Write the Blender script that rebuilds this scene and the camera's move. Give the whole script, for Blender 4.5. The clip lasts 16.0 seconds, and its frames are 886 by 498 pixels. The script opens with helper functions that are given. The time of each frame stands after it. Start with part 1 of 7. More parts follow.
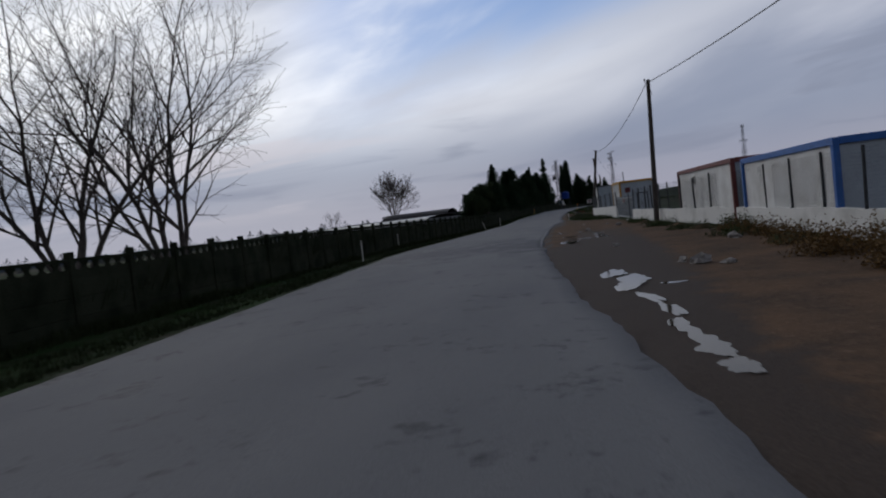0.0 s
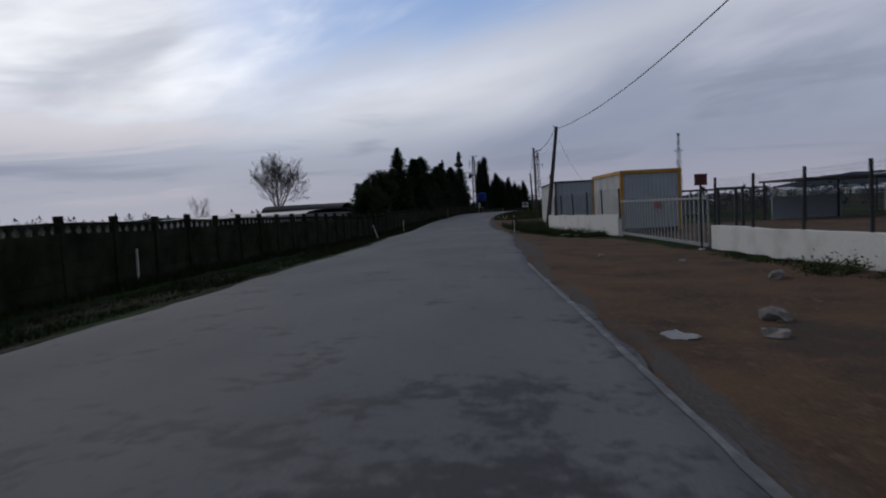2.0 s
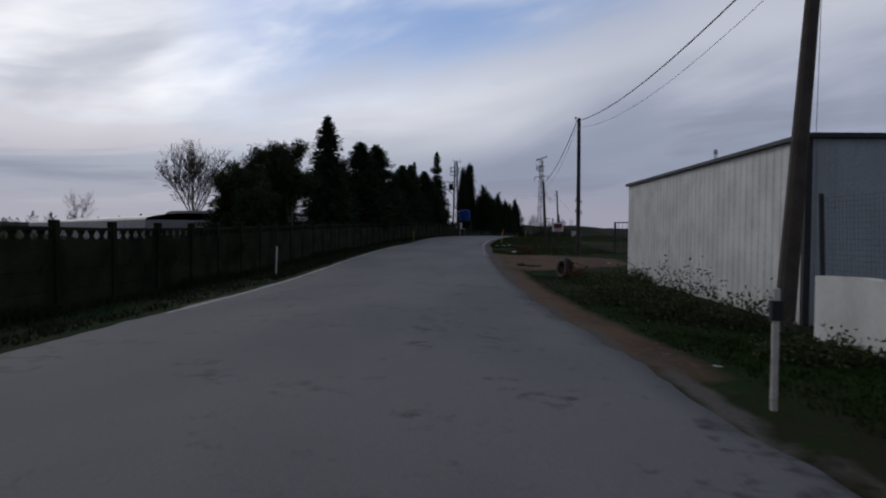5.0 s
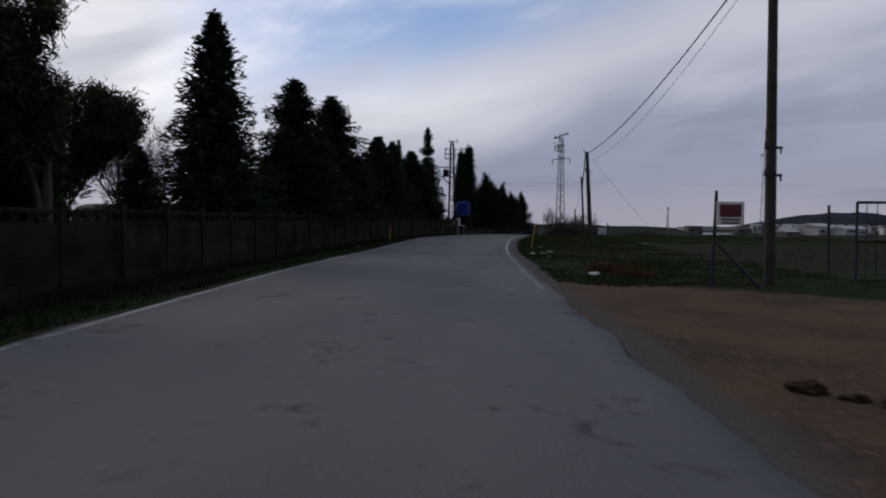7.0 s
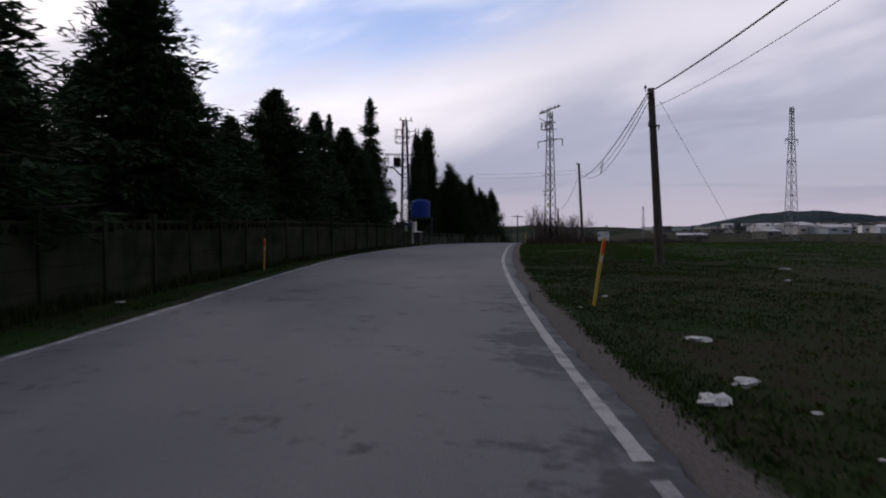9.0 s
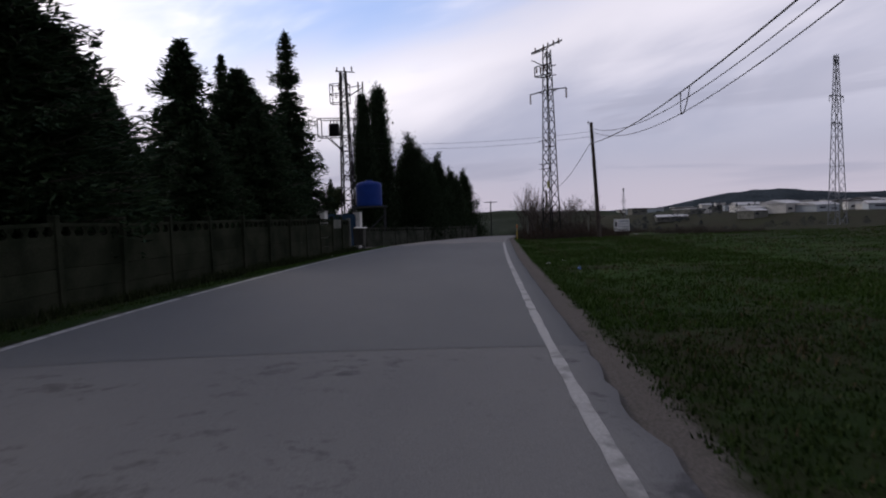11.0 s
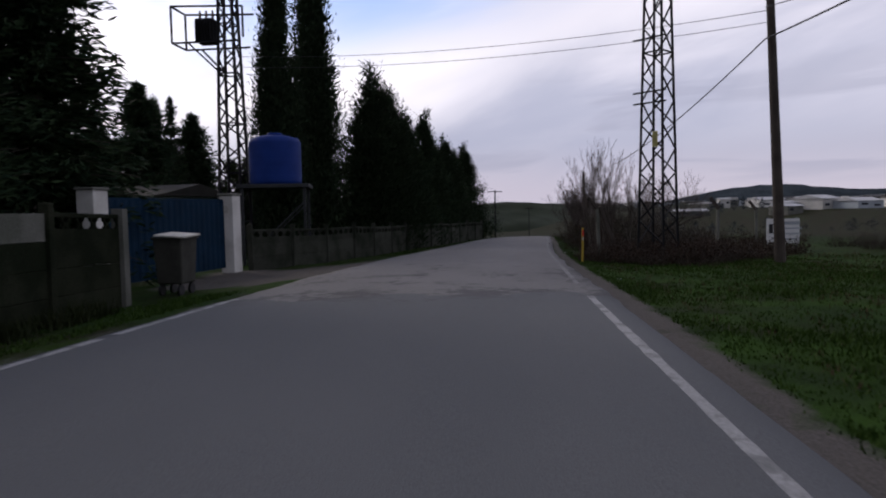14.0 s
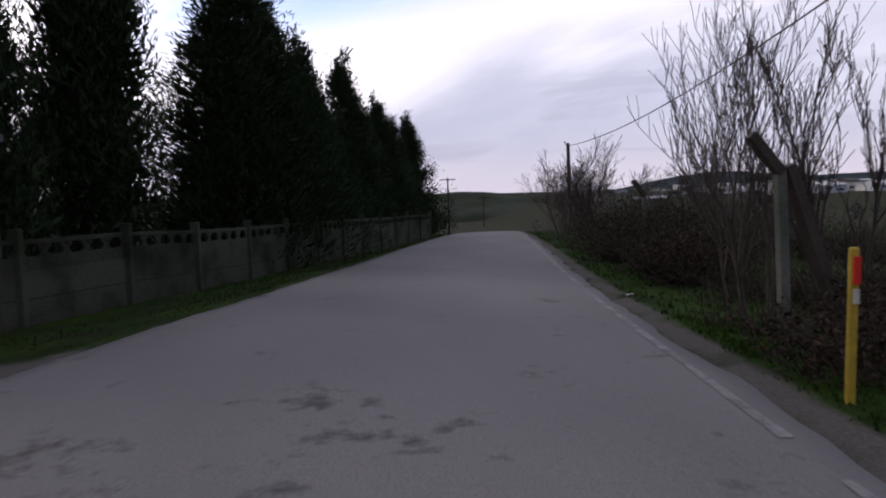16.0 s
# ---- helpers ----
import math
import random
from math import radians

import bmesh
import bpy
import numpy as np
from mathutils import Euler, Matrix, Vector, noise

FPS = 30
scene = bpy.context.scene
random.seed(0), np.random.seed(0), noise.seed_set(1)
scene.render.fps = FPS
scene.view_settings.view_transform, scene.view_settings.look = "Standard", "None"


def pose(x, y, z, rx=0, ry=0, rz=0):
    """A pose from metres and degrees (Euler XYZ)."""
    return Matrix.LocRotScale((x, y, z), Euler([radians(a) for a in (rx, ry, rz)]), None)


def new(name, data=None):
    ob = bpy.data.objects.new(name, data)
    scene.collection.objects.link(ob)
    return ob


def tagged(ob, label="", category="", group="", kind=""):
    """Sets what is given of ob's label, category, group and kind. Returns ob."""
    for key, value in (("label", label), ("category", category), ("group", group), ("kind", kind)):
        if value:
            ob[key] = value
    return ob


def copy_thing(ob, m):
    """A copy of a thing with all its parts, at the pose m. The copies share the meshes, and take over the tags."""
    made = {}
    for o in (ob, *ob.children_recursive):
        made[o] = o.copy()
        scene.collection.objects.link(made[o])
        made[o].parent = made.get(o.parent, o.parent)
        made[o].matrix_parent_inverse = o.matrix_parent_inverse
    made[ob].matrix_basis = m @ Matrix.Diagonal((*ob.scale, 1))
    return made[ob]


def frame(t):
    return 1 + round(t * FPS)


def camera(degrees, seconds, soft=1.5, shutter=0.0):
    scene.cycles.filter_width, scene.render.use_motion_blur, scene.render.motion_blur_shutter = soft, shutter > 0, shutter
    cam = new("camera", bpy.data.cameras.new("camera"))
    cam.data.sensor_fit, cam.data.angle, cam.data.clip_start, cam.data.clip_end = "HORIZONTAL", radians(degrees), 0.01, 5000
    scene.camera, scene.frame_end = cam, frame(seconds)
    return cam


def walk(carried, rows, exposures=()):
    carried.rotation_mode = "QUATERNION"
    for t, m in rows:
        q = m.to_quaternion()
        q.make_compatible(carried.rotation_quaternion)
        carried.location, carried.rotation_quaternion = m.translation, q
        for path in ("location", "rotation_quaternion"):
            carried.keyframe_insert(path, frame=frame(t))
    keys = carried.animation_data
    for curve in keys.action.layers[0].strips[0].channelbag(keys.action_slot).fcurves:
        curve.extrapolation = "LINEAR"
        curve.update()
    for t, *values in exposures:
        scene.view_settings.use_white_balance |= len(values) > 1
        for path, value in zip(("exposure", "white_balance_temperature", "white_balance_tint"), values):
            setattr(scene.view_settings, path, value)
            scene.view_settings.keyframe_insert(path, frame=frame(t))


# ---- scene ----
cam = camera(67.0, 16.0, soft=2.0, shutter=0.12)
# seconds, x, y, z, yaw to the left, pitch up, roll
PATH = [
    (0, 0.653, 2.401, 1.263, 14.31, -2.54, -6.80),
    (0.5, -0.759, 8.660, 1.268, 10.17, -3.46, -6.13),
    (1, -1.706, 14.944, 1.207, 9.07, -2.84, -5.78),
    (1.5, -2.569, 20.628, 1.347, 6.91, -3.83, -1.43),
    (2, -3.143, 26.899, 1.250, 6.10, -3.36, -2.87),
    (2.5, -3.545, 33.080, 1.285, 6.49, -2.28, -2.60),
    (3, -3.812, 39.324, 1.290, 4.78, -2.73, -2.41),
    (3.5, -4.078, 44.707, 1.239, 3.62, -3.25, -1.78),
    (4, -4.407, 50.047, 1.256, 4.47, -2.64, 2.61),
    (6.5, -6.362, 74.839, 0.906, 3.19, -1.27, -3.37),
    (7, -6.523, 80.634, 1.018, 3.60, -1.78, 0.31),
    (7.5, -6.626, 85.850, 1.151, 1.52, -1.28, -1.70),
    (8, -6.740, 90.750, 1.229, 1.72, -1.94, -1.37),
    (8.5, -6.769, 95.613, 1.258, 1.36, -1.74, -0.89),
    (9, -6.713, 100.547, 1.325, 0.44, -1.52, -0.49),
    (9.5, -6.552, 105.209, 1.449, -0.19, -2.79, -0.68),
    (12, -5.710, 125.122, 1.708, -3.29, -2.58, -1.95),
    (12.5, -5.522, 128.788, 1.737, -3.44, -3.09, 0.42),
    (13, -5.138, 132.446, 1.725, -4.89, -3.44, -0.60),
    (13.5, -4.735, 136.247, 1.670, -1.96, -3.46, 3.59),
    (14, -4.415, 139.864, 1.692, -2.04, -3.45, -1.18),
    (14.5, -4.145, 143.224, 1.661, -3.24, -3.69, -3.52),
    (15, -3.934, 146.380, 1.675, -4.70, -4.37, -3.10),
    (15.5, -3.441, 150.196, 1.589, -6.05, -3.67, -2.19),
    (16, -2.871, 153.515, 1.472, -5.97, -4.34, -1.94),
]
walk(cam, [(t, pose(x, y, z, 90 + pitch, 0, yaw) @ pose(0, 0, 0, 0, 0, roll)) for t, x, y, z, yaw, pitch, roll in PATH],
     exposures=[(0, 0.0, 6350, 8), (7, 0.02, 6500, 10), (8, 0.36, 6800, 16), (9, 0.48, 6850, 17), (12, 0.64, 6850, 16), (14, 0.72, 6850, 16), (16, 1.0, 6900, 17)])

# ---------------------------------------------------------------- world and light
SUN_AZ, SUN_EL = -38.0, 30.0      # degrees to the right of +y (negative: left), above the horizon
SKY_STRENGTH = 0.10


def build_world():
    w = bpy.data.worlds.new("cloudy_sky")
    scene.world = w
    w.use_nodes = True
    nt = w.node_tree
    nt.nodes.clear()
    N, L = nt.nodes.new, nt.links.new
    out = N("ShaderNodeOutputWorld")
    bg = N("ShaderNodeBackground")
    L(bg.outputs[0], out.inputs[0])
    sky = N("ShaderNodeTexSky")
    sky.sky_type = "NISHITA"
    sky.sun_disc = False
    sky.sun_elevation = radians(SUN_EL)
    sky.sun_rotation = radians(SUN_AZ)
    sky.air_density, sky.dust_density, sky.ozone_density = 1.0, 1.5, 1.5
    tc = N("ShaderNodeTexCoord")
    sep = N("ShaderNodeSeparateXYZ")
    L(tc.outputs["Generated"], sep.inputs[0])

    def math_(op, a, b=None, c=None):
        n = N("ShaderNodeMath")
        n.operation = op
        for i, v in enumerate((a, b, c)):
            if v is None:
                continue
            if isinstance(v, (int, float)):
                n.inputs[i].default_value = v
            else:
                L(v, n.inputs[i])
        return n.outputs[0]

    def mix(fac, a, b):
        n = N("ShaderNodeMix")
        n.data_type = "RGBA"
        for i, v in ((0, fac), (6, a), (7, b)):
            if isinstance(v, (int, float)):
                n.inputs[i].default_value = v
            elif isinstance(v, tuple):
                n.inputs[i].default_value = (*v, 1)
            else:
                L(v, n.inputs[i])
        return n.outputs[2]

    def ramp(v, lo, hi):
        n = N("ShaderNodeMapRange")
        n.interpolation_type = "SMOOTHSTEP"
        L(v, n.inputs[0])
        n.inputs[1].default_value, n.inputs[2].default_value = lo, hi
        return n.outputs[0]

    # cloud banks: long soft bands that climb to the right
    x, y, z = sep.outputs
    com = N("ShaderNodeCombineXYZ")
    L(math_("MULTIPLY", x, 1.1), com.inputs[0])
    L(math_("MULTIPLY", y, 1.1), com.inputs[1])
    L(math_("MULTIPLY", math_("SUBTRACT", z, math_("MULTIPLY", x, 0.24)), 3.6), com.inputs[2])

    def cloud(scale, detail, rough, seed, dist=0.3):
        n = N("ShaderNodeTexNoise")
        n.inputs["Scale"].default_value, n.inputs["Detail"].default_value = scale, detail
        n.inputs["Roughness"].default_value, n.inputs["Distortion"].default_value = rough, dist
        m = N("ShaderNodeVectorMath")
        m.inputs[1].default_value = (seed, seed * 0.7, 0)
        L(com.outputs[0], m.inputs[0])
        L(m.outputs[0], n.inputs["Vector"])
        return n.outputs["Fac"]

    big, fine = cloud(1.5, 3, 0.45, 3.1, 0.2), cloud(3.4, 5, 0.48, 8.4, 0.35)
    # long thin streaks, flatter than the banks
    flat = N("ShaderNodeCombineXYZ")
    L(math_("MULTIPLY", x, 2.0), flat.inputs[0])
    L(math_("MULTIPLY", y, 2.0), flat.inputs[1])
    L(math_("MULTIPLY", math_("SUBTRACT", z, math_("MULTIPLY", x, 0.05)), 17.0), flat.inputs[2])
    streak_n = N("ShaderNodeTexNoise")
    streak_n.inputs["Scale"].default_value, streak_n.inputs["Detail"].default_value = 1.35, 4
    streak_n.inputs["Roughness"].default_value, streak_n.inputs["Distortion"].default_value = 0.5, 0.5
    L(flat.outputs[0], streak_n.inputs["Vector"])
    streak = streak_n.outputs["Fac"]
    # a break in the cloud ahead, over the sloping edge of a long bank
    az = math_("ARCTAN2", x, y)
    el = math_("ARCSINE", z)
    wob = math_("MULTIPLY", math_("SUBTRACT", math_("ADD", math_("MULTIPLY", big, 0.6), math_("MULTIPLY", fine, 0.4)), 0.5), 0.40)
    edge = math_("ADD", math_("MULTIPLY", az, 0.30), 0.255)
    above = ramp(math_("ADD", math_("SUBTRACT", el, edge), wob), -0.06, 0.09)
    leftcut = ramp(math_("ADD", math_("ADD", az, math_("MULTIPLY", el, 0.25)), wob), -0.47, -0.25)
    gap = math_("MULTIPLY", above, leftcut)
    gap = math_("MULTIPLY", math_("MULTIPLY", gap, 0.97), ramp(math_("ADD", az, wob), 0.50, 0.06))
    gap = math_("MULTIPLY", gap, math_("ADD", 0.35, math_("MULTIPLY", ramp(fine, 0.68, 0.38), 0.65)))
    clear_s = N("ShaderNodeVectorMath")
    clear_s.operation = "SCALE"
    L(mix(0.6, sky.outputs[0], (1.5, 3.3, 7.6)), clear_s.inputs[0])
    clear_s.inputs["Scale"].default_value = SKY_STRENGTH * 0.85
    # cloud colours: bright towards the hidden sun, grey-violet away from it and low down
    sd = Vector((math.sin(radians(SUN_AZ)) * math.cos(radians(SUN_EL)), math.cos(radians(SUN_AZ)) * math.cos(radians(SUN_EL)), math.sin(radians(SUN_EL))))
    dot = N("ShaderNodeVectorMath")
    dot.operation = "DOT_PRODUCT"
    L(tc.outputs["Generated"], dot.inputs[0])
    dot.inputs[1].default_value = sd
    glow = ramp(dot.outputs["Value"], 0.66, 0.97)
    shade = ramp(math_("ADD", math_("MULTIPLY", fine, 0.55), math_("MULTIPLY", big, 0.45)), 0.36, 0.62)
    base = mix(shade, (0.295, 0.325, 0.425), (0.445, 0.465, 0.56))
    # the bank's bright upper edge
    rim_up = math_("MULTIPLY", ramp(math_("ADD", math_("SUBTRACT", el, edge), wob), -0.22, -0.05), math_("SUBTRACT", 1.0, above))
    base = mix(math_("MULTIPLY", rim_up, 0.75), base, (0.55, 0.565, 0.645))
    low = ramp(el, 0.17, 0.06)
    base = mix(math_("MULTIPLY", low, math_("ADD", 0.35, math_("MULTIPLY", shade, 0.35))), base, (0.21, 0.235, 0.32))
    base = mix(math_("MULTIPLY", ramp(el, 0.10, 0.01), 0.55), base, (0.40, 0.37, 0.43))
    lift = math_("ADD", 0.10, math_("MULTIPLY", ramp(el, 0.08, 0.21), 0.90))
    base = mix(math_("MULTIPLY", math_("MULTIPLY", glow, lift), math_("ADD", 0.3, math_("MULTIPLY", shade, 0.7))), base, (1.12, 1.11, 1.13))
    # low down: darker streaks, and lit rifts between them on the sun's side
    lowband = math_("MULTIPLY", ramp(el, 0.26, 0.10), ramp(el, 0.015, 0.05))
    base = mix(math_("MULTIPLY", math_("MULTIPLY", ramp(streak, 0.50, 0.63), lowband), 0.5), base, (0.225, 0.245, 0.325))
    rift = math_("MULTIPLY", math_("MULTIPLY", ramp(streak, 0.47, 0.36), lowband), ramp(dot.outputs["Value"], 0.80, 0.95))
    base = mix(math_("MULTIPLY", rift, 0.6), base, (0.66, 0.60, 0.63))
    # the unseen sky overhead and behind is darkened to dim ground and fence
    thick = math_("MULTIPLY", ramp(el, 0.42, 0.95), 0.62)
    thick = math_("MAXIMUM", thick, math_("MULTIPLY", ramp(y, 0.25, -0.35), 0.55))
    base = mix(thick, base, (0.10, 0.115, 0.15))
    final = mix(gap, base, clear_s.outputs[0])
    L(final, bg.inputs["Color"])
    bg.inputs["Strength"].default_value = 1.0
    sun = bpy.data.lights.new("sun", "SUN")
    sun.energy, sun.angle, sun.color = 0.5, radians(15), (1.0, 0.95, 0.9)
    ob = new("sun", sun)
    ob.rotation_euler = Vector(-sd).to_track_quat("-Z", "Y").to_euler()


build_world()

# ---------------------------------------------------------------- materials
def make_mat(name, colour, rough=0.8, metal=0.0, vary=0.25, scale=6.0, scale2=60.0, bump=0.15, second=None, sharp=(0.4, 0.65), island=0.0, spec=0.3):
    """A surface with stains (large noise) and grain (small noise) in object space, in metres."""
    m = bpy.data.materials.new(name)
    m.use_nodes = True
    nt = m.node_tree
    N, L = nt.nodes.new, nt.links.new
    b = nt.nodes["Principled BSDF"]
    b.inputs["Roughness"].default_value, b.inputs["Metallic"].default_value = rough, metal
    b.inputs["Specular IOR Level"].default_value = spec
    geo = N("ShaderNodeNewGeometry")
    n1, n2 = N("ShaderNodeTexNoise"), N("ShaderNodeTexNoise")
    for n, s, d in ((n1, scale, 5), (n2, scale2, 3)):
        L(geo.outputs["Position"], n.inputs["Vector"])
        n.inputs["Scale"].default_value, n.inputs["Detail"].default_value = s, d
    r1 = N("ShaderNodeMapRange")
    L(n1.outputs["Fac"], r1.inputs[0])
    r1.inputs[1].default_value, r1.inputs[2].default_value = sharp
    mix = N("ShaderNodeMix")
    mix.data_type = "RGBA"
    L(r1.outputs[0], mix.inputs[0])
    mix.inputs[6].default_value = (*colour, 1)
    mix.inputs[7].default_value = (*(second or tuple(c * (1 - vary) for c in colour)), 1)
    hsv = N("ShaderNodeHueSaturation")
    L(mix.outputs[2], hsv.inputs["Color"])
    val = N("ShaderNodeMapRange")
    L(n2.outputs["Fac"], val.inputs[0])
    val.inputs[1].default_value, val.inputs[2].default_value = 0.3, 0.7
    val.inputs[3].default_value, val.inputs[4].default_value = 1 - vary * 0.8, 1 + vary * 0.8
    last = val.outputs[0]
    if island:
        info = N("ShaderNodeObjectInfo")
        add = N("ShaderNodeMath")
        add.operation = "MULTIPLY_ADD"
        L(info.outputs["Random"], add.inputs[0])
        add.inputs[1].default_value = island
        L(last, add.inputs[2])
        sub = N("ShaderNodeMath")
        sub.operation = "SUBTRACT"
        L(add.outputs[0], sub.inputs[0])
        sub.inputs[1].default_value = island / 2
        last = sub.outputs[0]
    L(last, hsv.inputs["Value"])
    L(hsv.outputs[0], b.inputs["Base Color"])
    if bump:
        bp = N("ShaderNodeBump")
        bp.inputs["Strength"].default_value, bp.inputs["Distance"].default_value = bump, 0.02
        L(n2.outputs["Fac"], bp.inputs["Height"])
        L(bp.outputs[0], b.inputs["Normal"])
    return m


def leaf_mat(name, a, c, rough=0.7):
    m = bpy.data.materials.new(name)
    m.use_nodes = True
    nt = m.node_tree
    N, L = nt.nodes.new, nt.links.new
    b = nt.nodes["Principled BSDF"]
    b.inputs["Roughness"].default_value = rough
    b.inputs["Specular IOR Level"].default_value = 0.06
    geo = N("ShaderNodeNewGeometry")
    mix = N("ShaderNodeMix")
    mix.data_type = "RGBA"
    L(geo.outputs["Random Per Island"], mix.inputs[0])
    mix.inputs[6].default_value, mix.inputs[7].default_value = (*a, 1), (*c, 1)
    L(mix.outputs[2], b.inputs["Base Color"])
    return m


def road_mat(name, colour, worn, patch, patch_lo, patch_hi, crack):
    """Asphalt: wheel-worn light grey, darker damp patches, stone grain, cracks."""
    m = bpy.data.materials.new(name)
    m.use_nodes = True
    nt = m.node_tree
    N, L = nt.nodes.new, nt.links.new
    b = nt.nodes["Principled BSDF"]
    geo = N("ShaderNodeNewGeometry")

    def noise(s, d, vec=None, rough=0.5):
        n = N("ShaderNodeTexNoise")
        n.inputs["Scale"].default_value, n.inputs["Detail"].default_value, n.inputs["Roughness"].default_value = s, d, rough
        L(vec or geo.outputs["Position"], n.inputs["Vector"])
        return n.outputs["Fac"]

    def rng(v, a, c, lo=0.0, hi=1.0):
        n = N("ShaderNodeMapRange")
        L(v, n.inputs[0])
        for i, q in enumerate((a, c, lo, hi)):
            n.inputs[1 + i].default_value = q
        return n.outputs[0]

    def mix(f, a, c):
        n = N("ShaderNodeMix")
        n.data_type = "RGBA"
        for i, v in ((0, f), (6, a), (7, c)):
            if isinstance(v, tuple):
                n.inputs[i].default_value = (*v, 1)
            elif isinstance(v, (int, float)):
                n.inputs[i].default_value = v
            else:
                L(v, n.inputs[i])
        return n.outputs[2]

    stretch = N("ShaderNodeMapping")
    stretch.inputs["Scale"].default_value = (1, 0.35, 1)
    L(geo.outputs["Position"], stretch.inputs["Vector"])
    col = mix(rng(noise(0.5, 4, stretch.outputs[0]), 0.35, 0.65), colour, worn)
    # where the surface has broken up: a mask painted per vertex, broken by noise
    att = N("ShaderNodeAttribute")
    att.attribute_name = "broken"
    brk = N("ShaderNodeMath")
    brk.operation = "MULTIPLY_ADD"
    fine_mix = N("ShaderNodeMath")
    fine_mix.operation = "MULTIPLY_ADD"
    L(noise(5.5, 6, None, 0.65), fine_mix.inputs[0])
    fine_mix.inputs[1].default_value = 0.45
    L(rng(noise(1.1, 4, None, 0.6), 0, 1, 0, 0.55), fine_mix.inputs[2])
    L(fine_mix.outputs[0], brk.inputs[0])
    brk.inputs[1].default_value = 1.0
    att2 = N("ShaderNodeMath")
    att2.operation = "MULTIPLY"
    L(att.outputs["Fac"], att2.inputs[0])
    att2.inputs[1].default_value = 0.13
    L(att2.outputs[0], brk.inputs[2])
    dark = rng(brk.outputs[0], patch_lo, patch_hi)
    col = mix(dark, col, patch)
    vor = N("ShaderNodeTexVoronoi")
    vor.feature = "DISTANCE_TO_EDGE"
    vor.inputs["Scale"].default_value = 1.1
    L(geo.outputs["Position"], vor.inputs["Vector"])
    cr = N("ShaderNodeMath")
    cr.operation = "MULTIPLY"
    L(rng(vor.outputs["Distance"], 0.03, 0.0), cr.inputs[0])
    L(rng(noise(0.3, 2), 0.5, 0.62, 0, crack), cr.inputs[1])
    col = mix(cr.outputs[0], col, (0.03, 0.03, 0.032))
    grain = noise(110, 2)
    hsv = N("ShaderNodeHueSaturation")
    L(col, hsv.inputs["Color"])
    L(rng(grain, 0.3, 0.7, 0.78, 1.22), hsv.inputs["Value"])
    L(hsv.outputs[0], b.inputs["Base Color"])
    L(rng(dark, 0, 1, 0.85, 0.7), b.inputs["Roughness"])
    b.inputs["Specular IOR Level"].default_value = 0.16
    bp = N("ShaderNodeBump")
    bp.inputs["Strength"].default_value, bp.inputs["Distance"].default_value = 0.35, 0.01
    L(grain, bp.inputs["Height"])
    L(bp.outputs[0], b.inputs["Normal"])
    return m


